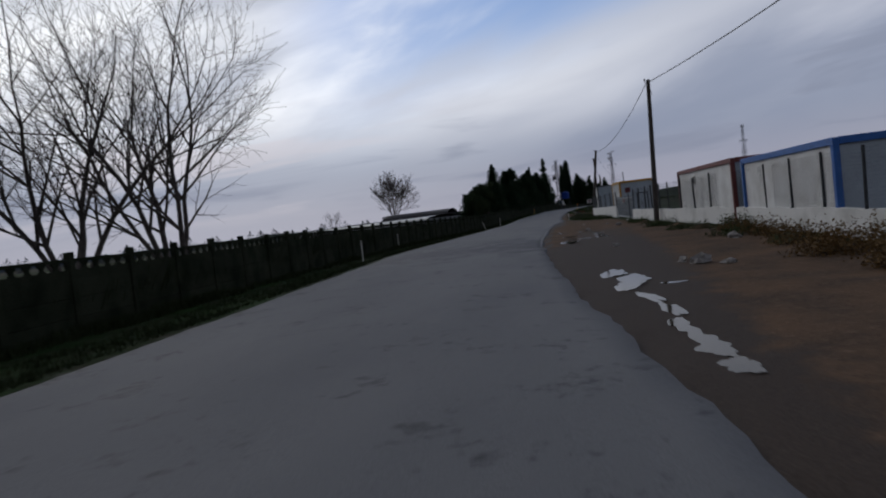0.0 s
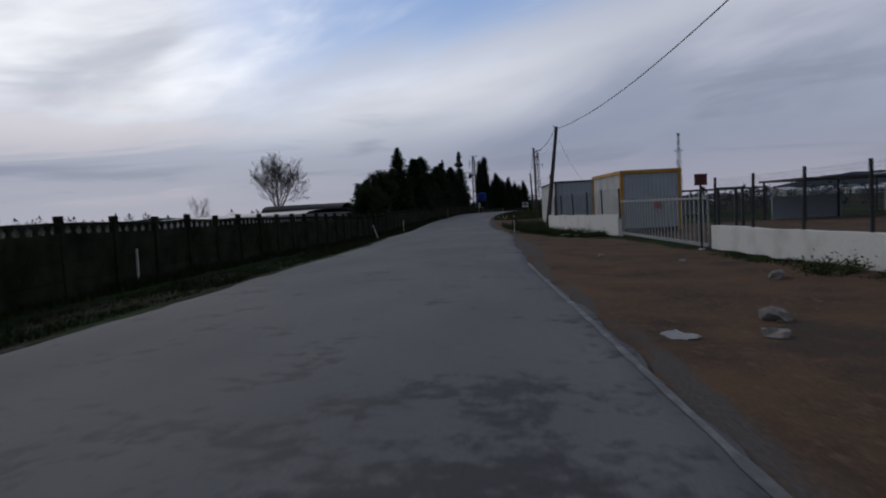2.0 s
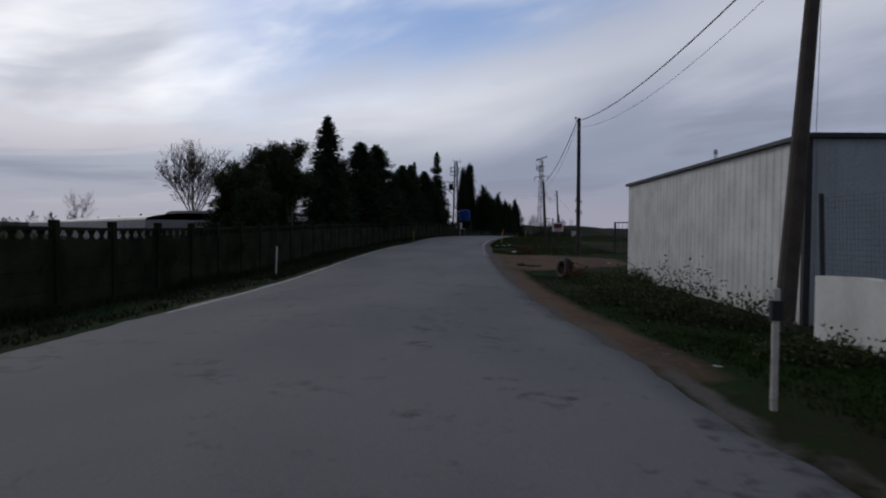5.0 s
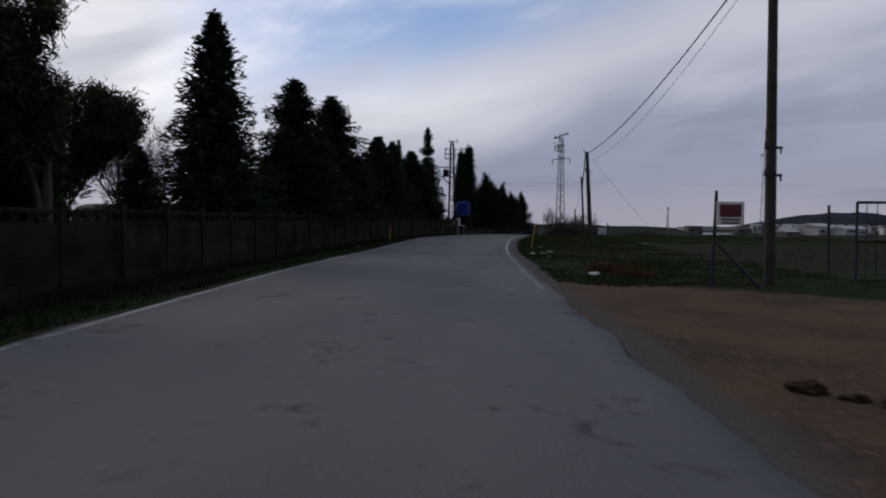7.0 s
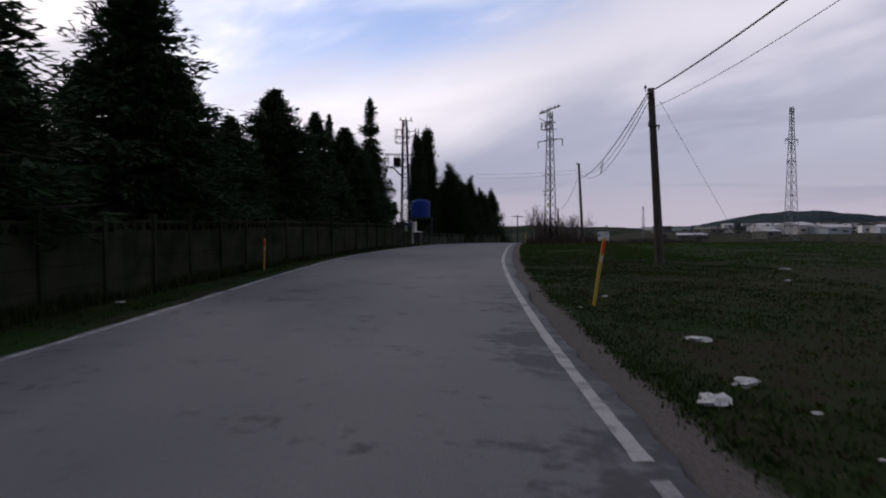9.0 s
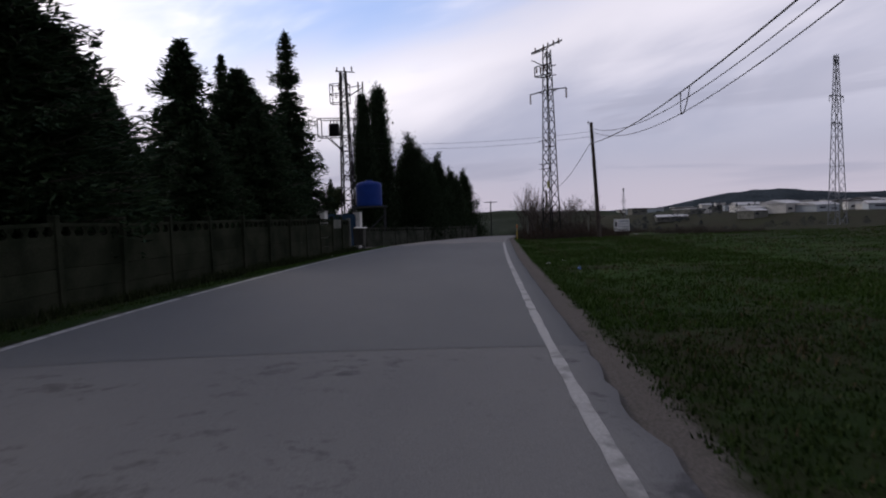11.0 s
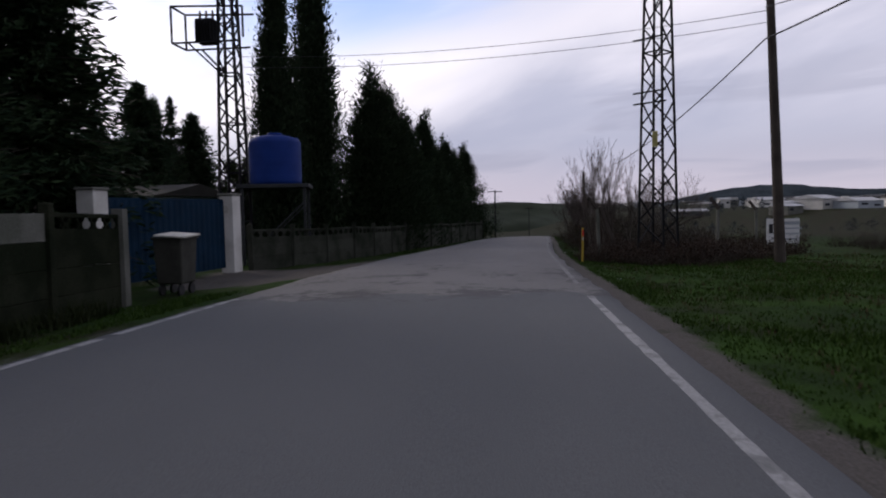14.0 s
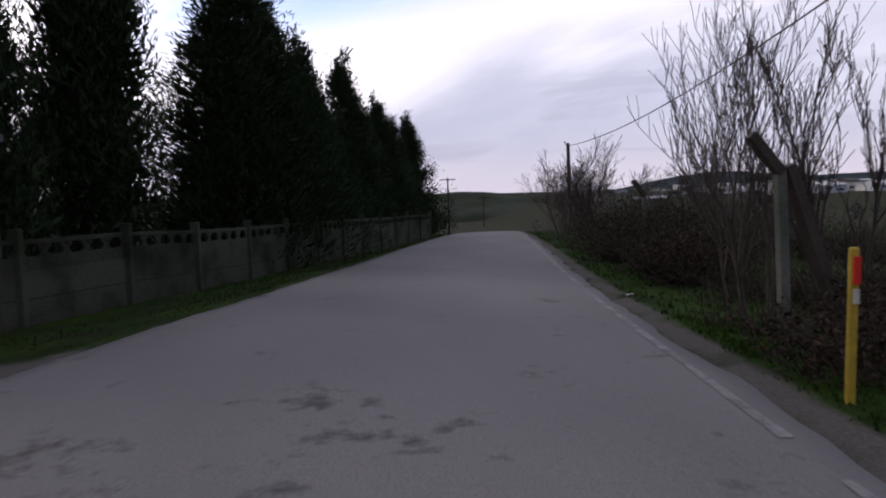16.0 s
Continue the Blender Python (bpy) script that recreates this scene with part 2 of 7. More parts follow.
def ground_mat():
    """Grass, with bare earth where the vertex mask 'dirt' says so, and damp mud where 'mud' does."""
    m = bpy.data.materials.new("earth_and_grass")
    m.use_nodes = True
    nt = m.node_tree
    N, L = nt.nodes.new, nt.links.new
    b = nt.nodes["Principled BSDF"]
    geo = N("ShaderNodeNewGeometry")

    def noise(s, d, rough=0.55):
        n = N("ShaderNodeTexNoise")
        n.inputs["Scale"].default_value, n.inputs["Detail"].default_value, n.inputs["Roughness"].default_value = s, d, rough
        L(geo.outputs["Position"], n.inputs["Vector"])
        return n.outputs["Fac"]

    def rng(v, a, c, lo=0.0, hi=1.0):
        n = N("ShaderNodeMapRange")
        L(v, n.inputs[0])
        for i, q in enumerate((a, c, lo, hi)):
            n.inputs[1 + i].default_value = q
        return n.outputs[0]

    def mix(f, a, c):
        n = N("ShaderNodeMix")
        n.data_type = "RGBA"
        for i, v in ((0, f), (6, a), (7, c)):
            if isinstance(v, tuple):
                n.inputs[i].default_value = (*v, 1)
            else:
                L(v, n.inputs[i])
        return n.outputs[2]

    def mask(name, soft):
        att = N("ShaderNodeAttribute")
        att.attribute_name = name
        add = N("ShaderNodeMath")
        add.operation = "MULTIPLY_ADD"
        L(noise(1.6, 6, 0.65), add.inputs[0])
        add.inputs[1].default_value = 0.7
        L(att.outputs["Fac"], add.inputs[2])
        return rng(add.outputs[0], 0.85 - soft, 0.85 + soft)

    grass = mix(rng(noise(0.35, 5), 0.44, 0.60), (0.0105, 0.0225, 0.0050), (0.022, 0.0180, 0.0105))
    grass = mix(rng(noise(0.16, 3), 0.52, 0.64), grass, (0.0150, 0.034, 0.0060))
    grass = mix(rng(noise(4.0, 4), 0.45, 0.7), grass, (0.0135, 0.028, 0.0065))
    lush = N("ShaderNodeAttribute")
    lush.attribute_name = "lush"
    lushy = N("ShaderNodeMath")
    lushy.operation = "MULTIPLY"
    L(lush.outputs["Fac"], lushy.inputs[0])
    L(rng(noise(0.9, 4), 0.36, 0.60, 1.0, 0.05), lushy.inputs[1])
    grass = mix(lushy.outputs[0], grass, (0.024, 0.055, 0.0075))
    dead = N("ShaderNodeAttribute")
    dead.attribute_name = "dead"
    grass = mix(dead.outputs["Fac"], grass, (0.026, 0.021, 0.014))
    earth = mix(rng(noise(0.8, 6), 0.35, 0.65), (0.120, 0.075, 0.046), (0.066, 0.047, 0.034))
    earth = mix(rng(noise(9, 4), 0.55, 0.75), earth, (0.15, 0.10, 0.068))
    col = mix(mask("dirt", 0.12), grass, earth)
    col = mix(mask("grit", 0.12), col, (0.088, 0.079, 0.072))
    wet = mask("mud", 0.10)
    col = mix(wet, col, (0.054, 0.040, 0.030))
    hsv = N("ShaderNodeHueSaturation")
    L(col, hsv.inputs["Color"])
    grain = noise(45, 3)
    L(rng(grain, 0.3, 0.7, 0.7, 1.3), hsv.inputs["Value"])
    L(hsv.outputs[0], b.inputs["Base Color"])
    L(rng(wet, 0, 1, 0.95, 0.75), b.inputs["Roughness"])
    L(rng(wet, 0, 1, 0.04, 0.06), b.inputs["Specular IOR Level"])
    bp = N("ShaderNodeBump")
    bp.inputs["Strength"].default_value, bp.inputs["Distance"].default_value = 0.6, 0.03
    L(grain, bp.inputs["Height"])
    L(bp.outputs[0], b.inputs["Normal"])
    return m


def paint_line_mat():
    """White road paint, worn away in patches so that the asphalt below shows."""
    m = make_mat("worn_road_paint", (0.26, 0.255, 0.25), 0.7, vary=0.25, scale=4.2, scale2=40, second=(0.15, 0.148, 0.145), sharp=(0.5, 0.62))
    return m


def corrugated_mat():
    return make_mat("white_painted_sheet", (0.62, 0.62, 0.60), 0.45, 0.0, vary=0.12, scale=1.5, scale2=25, bump=0.05, second=(0.50, 0.49, 0.46), spec=0.4)


M = {
    "ground": ground_mat(),
    "road_old": road_mat("old_asphalt", (0.108, 0.107, 0.110), (0.138, 0.135, 0.134), (0.044, 0.043, 0.045), 0.56, 0.64, 0.0),
    "road_far": road_mat("rough_old_asphalt", (0.138, 0.130, 0.127), (0.168, 0.159, 0.155), (0.058, 0.054, 0.053), 0.597, 0.675, 0.0),
    "road_new": road_mat("newer_asphalt", (0.094, 0.096, 0.100), (0.108, 0.109, 0.112), (0.062, 0.061, 0.062), 0.64, 0.72, 0.0),
    "paint": paint_line_mat(),
    "paint_faint": make_mat("nearly_gone_road_paint", (0.165, 0.162, 0.158), 0.75, vary=0.25, scale=4.0, scale2=35, second=(0.098, 0.096, 0.098), sharp=(0.38, 0.52)),
    "paint_worn": make_mat("worn_thin_road_paint", (0.185, 0.18, 0.175), 0.75, vary=0.3, scale=5.5, scale2=35, second=(0.122, 0.116, 0.114), sharp=(0.44, 0.55)),
    # distance haze put into the steel's colour, for the far pylons
    "haze_steel": make_mat("haze_tinted_steel", (0.16, 0.17, 0.19), 0.7, 0.0, vary=0.1, bump=0.0),
    "water": make_mat("puddle_water", (0.040, 0.033, 0.022), 0.06, vary=0.25, scale=1.0, scale2=3.0, bump=0.0, spec=0.09),
    "concrete": make_mat("weathered_concrete", (0.14, 0.14, 0.125), 0.9, vary=0.25, scale=1.2, scale2=35, bump=0.3, second=(0.075, 0.08, 0.065), island=0.25),
    # greenish concrete with the shade below the trees put into its colour
    "fence_concrete": make_mat("shade_darkened_concrete", (0.026, 0.029, 0.019), 0.95, vary=0.3, scale=1.3, scale2=35, bump=0.3, second=(0.011, 0.0145, 0.0085), island=0.25, spec=0.03),
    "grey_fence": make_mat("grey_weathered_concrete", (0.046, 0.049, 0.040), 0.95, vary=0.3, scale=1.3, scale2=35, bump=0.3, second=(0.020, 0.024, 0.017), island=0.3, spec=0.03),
    "white_wall": make_mat("whitewashed_render", (0.62, 0.61, 0.58), 0.85, vary=0.05, scale=0.9, scale2=14, bump=0.06, second=(0.42, 0.41, 0.38), sharp=(0.5, 0.75)),
    "sheet": corrugated_mat(),
    "grey_sheet": make_mat("grey_blue_sheet", (0.36, 0.40, 0.43), 0.5, vary=0.12, scale=1.2, scale2=25, bump=0.05),
    "blue_trim": make_mat("blue_trim", (0.035, 0.12, 0.36), 0.5, vary=0.2, bump=0.03),
    "red_trim": make_mat("dark_red_trim", (0.14, 0.04, 0.035), 0.55, vary=0.2, bump=0.03),
    "yellow_trim": make_mat("ochre_trim", (0.45, 0.24, 0.035), 0.5, vary=0.2, bump=0.03),
    "dark_trim": make_mat("dark_trim", (0.035, 0.036, 0.04), 0.6, vary=0.2, bump=0.03),
    "steel": make_mat("galvanised_steel", (0.30, 0.31, 0.32), 0.5, 0.7, vary=0.25, scale=5, bump=0.05),
    "dark_steel": make_mat("dark_painted_steel", (0.035, 0.038, 0.042), 0.55, 0.2, vary=0.3, scale=6, bump=0.05),
    "lattice": make_mat("weathered_lattice_steel", (0.015, 0.015, 0.017), 0.7, 0.1, vary=0.3, scale=3, bump=0.05, spec=0.12),
    "grey_paint": make_mat("grey_gate_paint", (0.26, 0.275, 0.28), 0.55, 0.1, vary=0.2, scale=4, bump=0.05),
    "pole_wood": make_mat("tarred_wooden_pole", (0.062, 0.050, 0.042), 0.85, vary=0.35, scale=3, scale2=50, bump=0.4),
    "bark": make_mat("grey_brown_bark", (0.085, 0.07, 0.06), 0.9, vary=0.35, scale=4, scale2=50, bump=0.5),
    "twig": make_mat("bare_twigs", (0.066, 0.053, 0.049), 0.9, vary=0.2, scale=2, scale2=9, bump=0.0),
    "dead": make_mat("dead_bramble", (0.038, 0.030, 0.022), 0.9, vary=0.3, scale=2, scale2=9, bump=0.0),
    "fir": leaf_mat("fir_needles", (0.012, 0.026, 0.014), (0.03, 0.05, 0.022)),
    "pine": leaf_mat("pine_needles", (0.02, 0.032, 0.014), (0.045, 0.06, 0.026)),
    "cypress": leaf_mat("cypress_scales", (0.010, 0.020, 0.010), (0.024, 0.038, 0.017)),
    "blade": leaf_mat("grass_blades", (0.015, 0.031, 0.0065), (0.030, 0.050, 0.012)),
    "lush_blade": leaf_mat("lush_grass_blades", (0.020, 0.046, 0.007), (0.036, 0.070, 0.012)),
    "dark_weed": leaf_mat("dark_rank_weeds", (0.010, 0.017, 0.005), (0.026, 0.032, 0.013)),
    "dry_blade": leaf_mat("dry_grass", (0.045, 0.037, 0.020), (0.085, 0.066, 0.036)),
    "bramble_leaf": leaf_mat("withered_bramble_leaves", (0.026, 0.017, 0.013), (0.052, 0.033, 0.024)),
    "rust_leaf": leaf_mat("rusty_dead_leaves", (0.07, 0.028, 0.017), (0.13, 0.052, 0.028)),
    "dry_weed": leaf_mat("rusty_dry_weeds", (0.085, 0.050, 0.019), (0.16, 0.094, 0.036)),
    "weed": leaf_mat("low_weeds", (0.025, 0.045, 0.014), (0.06, 0.075, 0.03)),
    "blue_tank": make_mat("blue_polyethylene", (0.006, 0.032, 0.185), 0.6, vary=0.15, scale=2, bump=0.03, spec=0.15),
    "navy": make_mat("navy_gate_paint", (0.008, 0.026, 0.052), 0.6, vary=0.25, scale=2, bump=0.05, spec=0.03),
    "yellow": make_mat("yellow_post_paint", (0.42, 0.29, 0.035), 0.6, vary=0.2, scale=8, bump=0.05),
    "clod": make_mat("dark_earth_clods", (0.045, 0.030, 0.020), 0.95, vary=0.35, scale=9, bump=0.5, spec=0.05),
    "post_white": make_mat("dirty_white_post", (0.52, 0.50, 0.45), 0.7, vary=0.25, scale=9, bump=0.1),
    "plate_yellow": make_mat("faded_yellow_plate", (0.34, 0.32, 0.12), 0.6, vary=0.2, scale=8, bump=0.0),
    "red": make_mat("red_reflector", (0.62, 0.03, 0.02), 0.35, vary=0.1, bump=0.0),
    "red_sign": make_mat("faded_red_sign", (0.13, 0.028, 0.028), 0.5, vary=0.2, scale=12, bump=0.0),
    "white_sign": make_mat("white_sign_board", (0.70, 0.70, 0.69), 0.5, vary=0.08, bump=0.0),
    "black": make_mat("black_marks", (0.02, 0.02, 0.022), 0.6, vary=0.1, bump=0.0),
    "porcelain": make_mat("brown_insulator", (0.06, 0.035, 0.03), 0.25, vary=0.1, bump=0.0),
    "bin": make_mat("dull_green_bin", (0.042, 0.042, 0.035), 0.8, 0.0, vary=0.35, scale=4, bump=0.15),
    "litter": make_mat("white_litter", (0.42, 0.42, 0.41), 0.7, vary=0.25, scale=9, bump=0.2),
    "litter_blue": make_mat("blue_litter", (0.10, 0.20, 0.55), 0.5, vary=0.2, bump=0.0),
    "roof_dark": make_mat("dark_roof", (0.05, 0.045, 0.045), 0.8, vary=0.3, scale=2),
    "roof_grey": make_mat("dull_grey_roof", (0.055, 0.052, 0.047), 0.9, vary=0.25, scale=1.5, spec=0.1),
    "roof_pale": make_mat("pale_metal_roof", (0.42, 0.42, 0.43), 0.6, vary=0.15, scale=0.5),
    "house": make_mat("pale_house_wall", (0.50, 0.49, 0.46), 0.85, vary=0.15, scale=0.5),
    "glass": make_mat("dark_window_glass", (0.03, 0.035, 0.045), 0.08, vary=0.1, bump=0.0),
    "greenhouse": make_mat("white_greenhouse_film", (0.24, 0.245, 0.255), 0.5, vary=0.25, scale=0.4),
    # distance haze put into the base colour: woodland lifted towards blue-grey
    "far_wood": make_mat("hazed_woodland", (0.042, 0.052, 0.060), 0.95, vary=0.35, scale=0.02, scale2=0.15, bump=0.0, spec=0.0),
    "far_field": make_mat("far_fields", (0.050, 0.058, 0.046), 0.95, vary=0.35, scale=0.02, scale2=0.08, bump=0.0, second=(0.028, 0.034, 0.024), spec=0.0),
    "stone": make_mat("field_stone", (0.22, 0.20, 0.18), 0.9, vary=0.3, scale=8, bump=0.4),
    "cable": make_mat("black_cable", (0.02, 0.02, 0.022), 0.6, vary=0.1, bump=0.0),
    "mesh_wire": make_mat("galvanised_mesh_wire", (0.10, 0.11, 0.11), 0.6, 0.2, vary=0.1, bump=0.0),
}

# ---------------------------------------------------------------- building helpers
def part(name, bm, material, parent=None, label=""):
    """Links a bmesh as one mesh object, under a thing or a part."""
    me = bpy.data.meshes.new(name)
    bm.to_mesh(me)
    bm.free()
    me.materials.append(M[material])
    ob = new(name, me)
    if parent is not None:
        ob.parent = parent
    if label:
        ob["label"] = label
    return ob


def again(name, me, parent, m):
    """Another object on the same mesh."""
    ob = new(name, me)
    ob.parent = parent
    ob.matrix_basis = m
    return ob


def thing(name, label, category, x=0, y=0, z=0, rz=0, group=""):
    ob = new(name)
    ob.empty_display_size = 0.2
    ob.matrix_basis = pose(x, y, z, 0, 0, rz)
    return tagged(ob, label, category, group)


def raw(name, verts, faces, material, parent=None, smooth=False, label=""):
    me = bpy.data.meshes.new(name)
    me.from_pydata([tuple(v) for v in verts], [], [tuple(f) for f in faces])
    me.materials.append(M[material])
    if smooth:
        me.polygons.foreach_set("use_smooth", [True] * len(me.polygons))
    ob = new(name, me)
    if parent is not None:
        ob.parent = parent
    if label:
        ob["label"] = label
    return ob


def box(bm, cx, cy, cz, sx, sy, sz, m=None, bevel=0.0):
    """A box by its middle and its full sizes; bevel rounds its edges."""
    r = bmesh.ops.create_cube(bm, size=1.0)
    mm = Matrix.Translation((cx, cy, cz)) @ Matrix.Diagonal((sx, sy, sz, 1))
    if m is not None:
        mm = m @ mm
    bmesh.ops.transform(bm, matrix=mm, verts=r["verts"])
    if bevel:
        es = list({e for v in r["verts"] for e in v.link_edges})
        bmesh.ops.bevel(bm, geom=es, offset=bevel, segments=2, affect="EDGES", profile=0.5)
    return bm


def bar(bm, a, b, r0, r1=None, n=6):
    """A round bar from a to b, tapered."""
    a, b = Vector(a), Vector(b)
    r1 = r0 if r1 is None else r1
    d = b - a
    q = d.to_track_quat("Z", "Y").to_matrix()
    rings = []
    for c, r in ((a, r0), (b, r1)):
        rings.append([bm.verts.new(c + q @ Vector((r * math.cos(2 * math.pi * i / n), r * math.sin(2 * math.pi * i / n), 0))) for i in range(n)])
    for i in range(n):
        j = (i + 1) % n
        bm.faces.new((rings[0][i], rings[0][j], rings[1][j], rings[1][i]))
    bm.faces.new(rings[0][::-1])
    bm.faces.new(rings[1])
    return bm


def angle(bm, a, b, w):
    """A steel angle from a to b: a square bar of width w."""
    a, b = Vector(a), Vector(b)
    d = b - a
    q = d.to_track_quat("Z", "Y").to_matrix().to_4x4()
    return box(bm, 0, 0, d.length / 2, w, w, d.length, Matrix.Translation(a) @ q)


def B():
    return bmesh.new()


def lathe(bm, profile, n=24):
    """A body turned round z from (r, z) pairs."""
    rings = [[bm.verts.new((r * math.cos(2 * math.pi * i / n), r * math.sin(2 * math.pi * i / n), z)) for i in range(n)] for r, z in profile]
    for a, b in zip(rings, rings[1:]):
        for i in range(n):
            j = (i + 1) % n
            bm.faces.new((a[i], a[j], b[j], b[i]))
    bm.faces.new(rings[0][::-1])
    bm.faces.new(rings[-1])
    for f in bm.faces:
        f.smooth = True
    return bm


def rods(name, material, parent, pairs, w):
    """Steel angles between pairs of points, each a part of its own."""
    for a, b in pairs:
        part(name, angle(B(), a, b, w), material, parent)


# ---------------------------------------------------------------- the lie of the land
R_EDGE = [(-30, 5), (0, 1.9), (5.3, 1.25), (7.3, 0.9), (9.3, 0.5), (12, -0.05), (15, -0.4), (18, -0.9), (20, -1.12), (24, -1.62), (28.6, -2.05), (36, -2.5), (40, -2.8), (50, -3.2), (60, -3.4), (65, -3.8), (72, -4.5),
          (78, -5.0), (86, -5.35), (95, -5.6), (105, -5.74), (112, -5.53), (119, -5.18), (123, -4.9), (132, -3.98), (138, -3.34), (145, -2.5), (150, -1.9),
          (156, -1.0), (160, -0.43), (164, 0.24), (176, 2.6), (182, 3.7), (195, 6.2), (220, 11), (260, 20)]
L_EDGE = [(-30, -1.8), (0, -4.7), (8, -5.45), (12, -5.95), (20, -6.95), (24, -7.5), (30, -8.25), (39, -8.4), (45, -8.7), (51, -8.75), (58, -9.35), (66, -10.2), (80, -10.65), (86, -10.95),
          (97, -11.25), (108, -10.87), (117, -10.9), (124, -10.75), (130, -10.25), (136, -9.45), (140, -8.95), (146, -8.0), (150, -7.25), (155, -6.5), (159, -5.5),
          (163, -4.6), (169, -3.05), (183, -0.2), (195, 2.3), (220, 7), (260, 16)]
PROFILE = [(-60, 0), (0, -0.03), (33, 0), (50, -0.05), (62, -0.15), (75, -0.28), (86, -0.14), (92, -0.05), (100, 0.05), (108, 0.15), (125, 0.37), (135, 0.4), (148, 0.38),
           (155, 0.28), (160, 0.2), (170, 0), (185, -0.4), (200, -1), (240, -4), (300, -8), (500, -12), (3000, -16)]
FENCE_A = [(-22, -7.3), (0, -8.5), (10, -9.8), (30, -11.8), (45, -12.7), (60, -13.0), (80, -13.6), (100, -14.0), (112, -13.6), (122, -13.2), (132, -12.2), (140, -10.8), (147, -9.9), (152, -9.4)]


def along(table):
    ys, vs = np.array([p[0] for p in table], float), np.array([p[1] for p in table], float)
    def f(y):
        # rounded: the mean over a few metres of the straight pieces
        return sum(np.interp(np.asarray(y, float) + d, ys, vs) for d in (-3, -1.5, 0, 1.5, 3)) / 5
    return f


r_line, l_line, profile, fence_a = along(R_EDGE), along(L_EDGE), along(PROFILE), along(FENCE_A)


def r_edge(y):
    """The asphalt's right side, a little outside the painted line."""
    return r_line(y) + np.interp(y, [45, 62], [0.09, 0.22]) + 0.12 * np.interp(y, [116, 124, 150, 156], [0, 1, 1, 0])


def l_edge(y):
    return l_line(y) - 0.14


def wave(x, y, s, seed=0.0):
    """A cheap smooth unevenness between -1 and 1, for arrays."""
    return (np.sin(x * s + seed) * np.cos(y * s * 1.3 + seed * 2) + 0.6 * np.sin(x * s * 2.3 + y * s * 1.9 + seed * 3) + 0.4 * np.sin(x * s * 4.1 - y * s * 3.7 + seed)) / 2


def land(x, y):
    """Height of the ground sheet."""
    x, y = np.asarray(x, float), np.asarray(y, float)
    lane = 0.5 * (r_edge(y) + l_edge(y))
    near = np.clip(1.6 - np.abs(x - lane) / 60, 0, 1)
    z = np.where(y > 175, near * profile(y) + (1 - near) * np.maximum(profile(y), -0.6), profile(y))
    re, le = r_edge(y), l_edge(y)
    dr, dl = x - re, le - x
    off = np.maximum(np.maximum(dr, dl), 0)
    road = np.where(off <= 0.02, 1.0, 0.0)
    side = np.clip(off / 1.2, 0, 1)
    # the earth before the first yard wall lies nearly level, so that water stands on it
    level = np.clip((x + 2.5) / 0.5, 0, 1) * np.clip((3.2 - x) / 0.8, 0, 1) * np.clip((36 - y) / 2, 0, 1)
    rough = side * (1 - 0.85 * level)
    z = z - 0.05 * road - side * 0.08 + rough * (0.035 * wave(x, y, 1.1) + 0.02 * wave(x, y, 3.3, 1.0))
    # left: falls a little to the fence
    z = z - np.clip((dl - 0.5) / 2.0, 0, 1) * 0.12
    return z


def soft_noise(x, y, size, seed):
    """Smooth random patches between 0 and 1, some metres across, for arrays."""
    table = np.random.RandomState(seed).rand(64, 64)
    u, v = np.asarray(x, float) / size, np.asarray(y, float) / size
    i, j = np.floor(u).astype(int), np.floor(v).astype(int)
    f, g = u - i, v - j
    f, g = f * f * (3 - 2 * f), g * g * (3 - 2 * g)
    q = lambda a, b: table[(i + a) % 64, (j + b) % 64]
    return (q(0, 0) * (1 - f) + q(1, 0) * f) * (1 - g) + (q(0, 1) * (1 - f) + q(1, 1) * f) * g


def gz(x, y):
    return float(land(x, y))


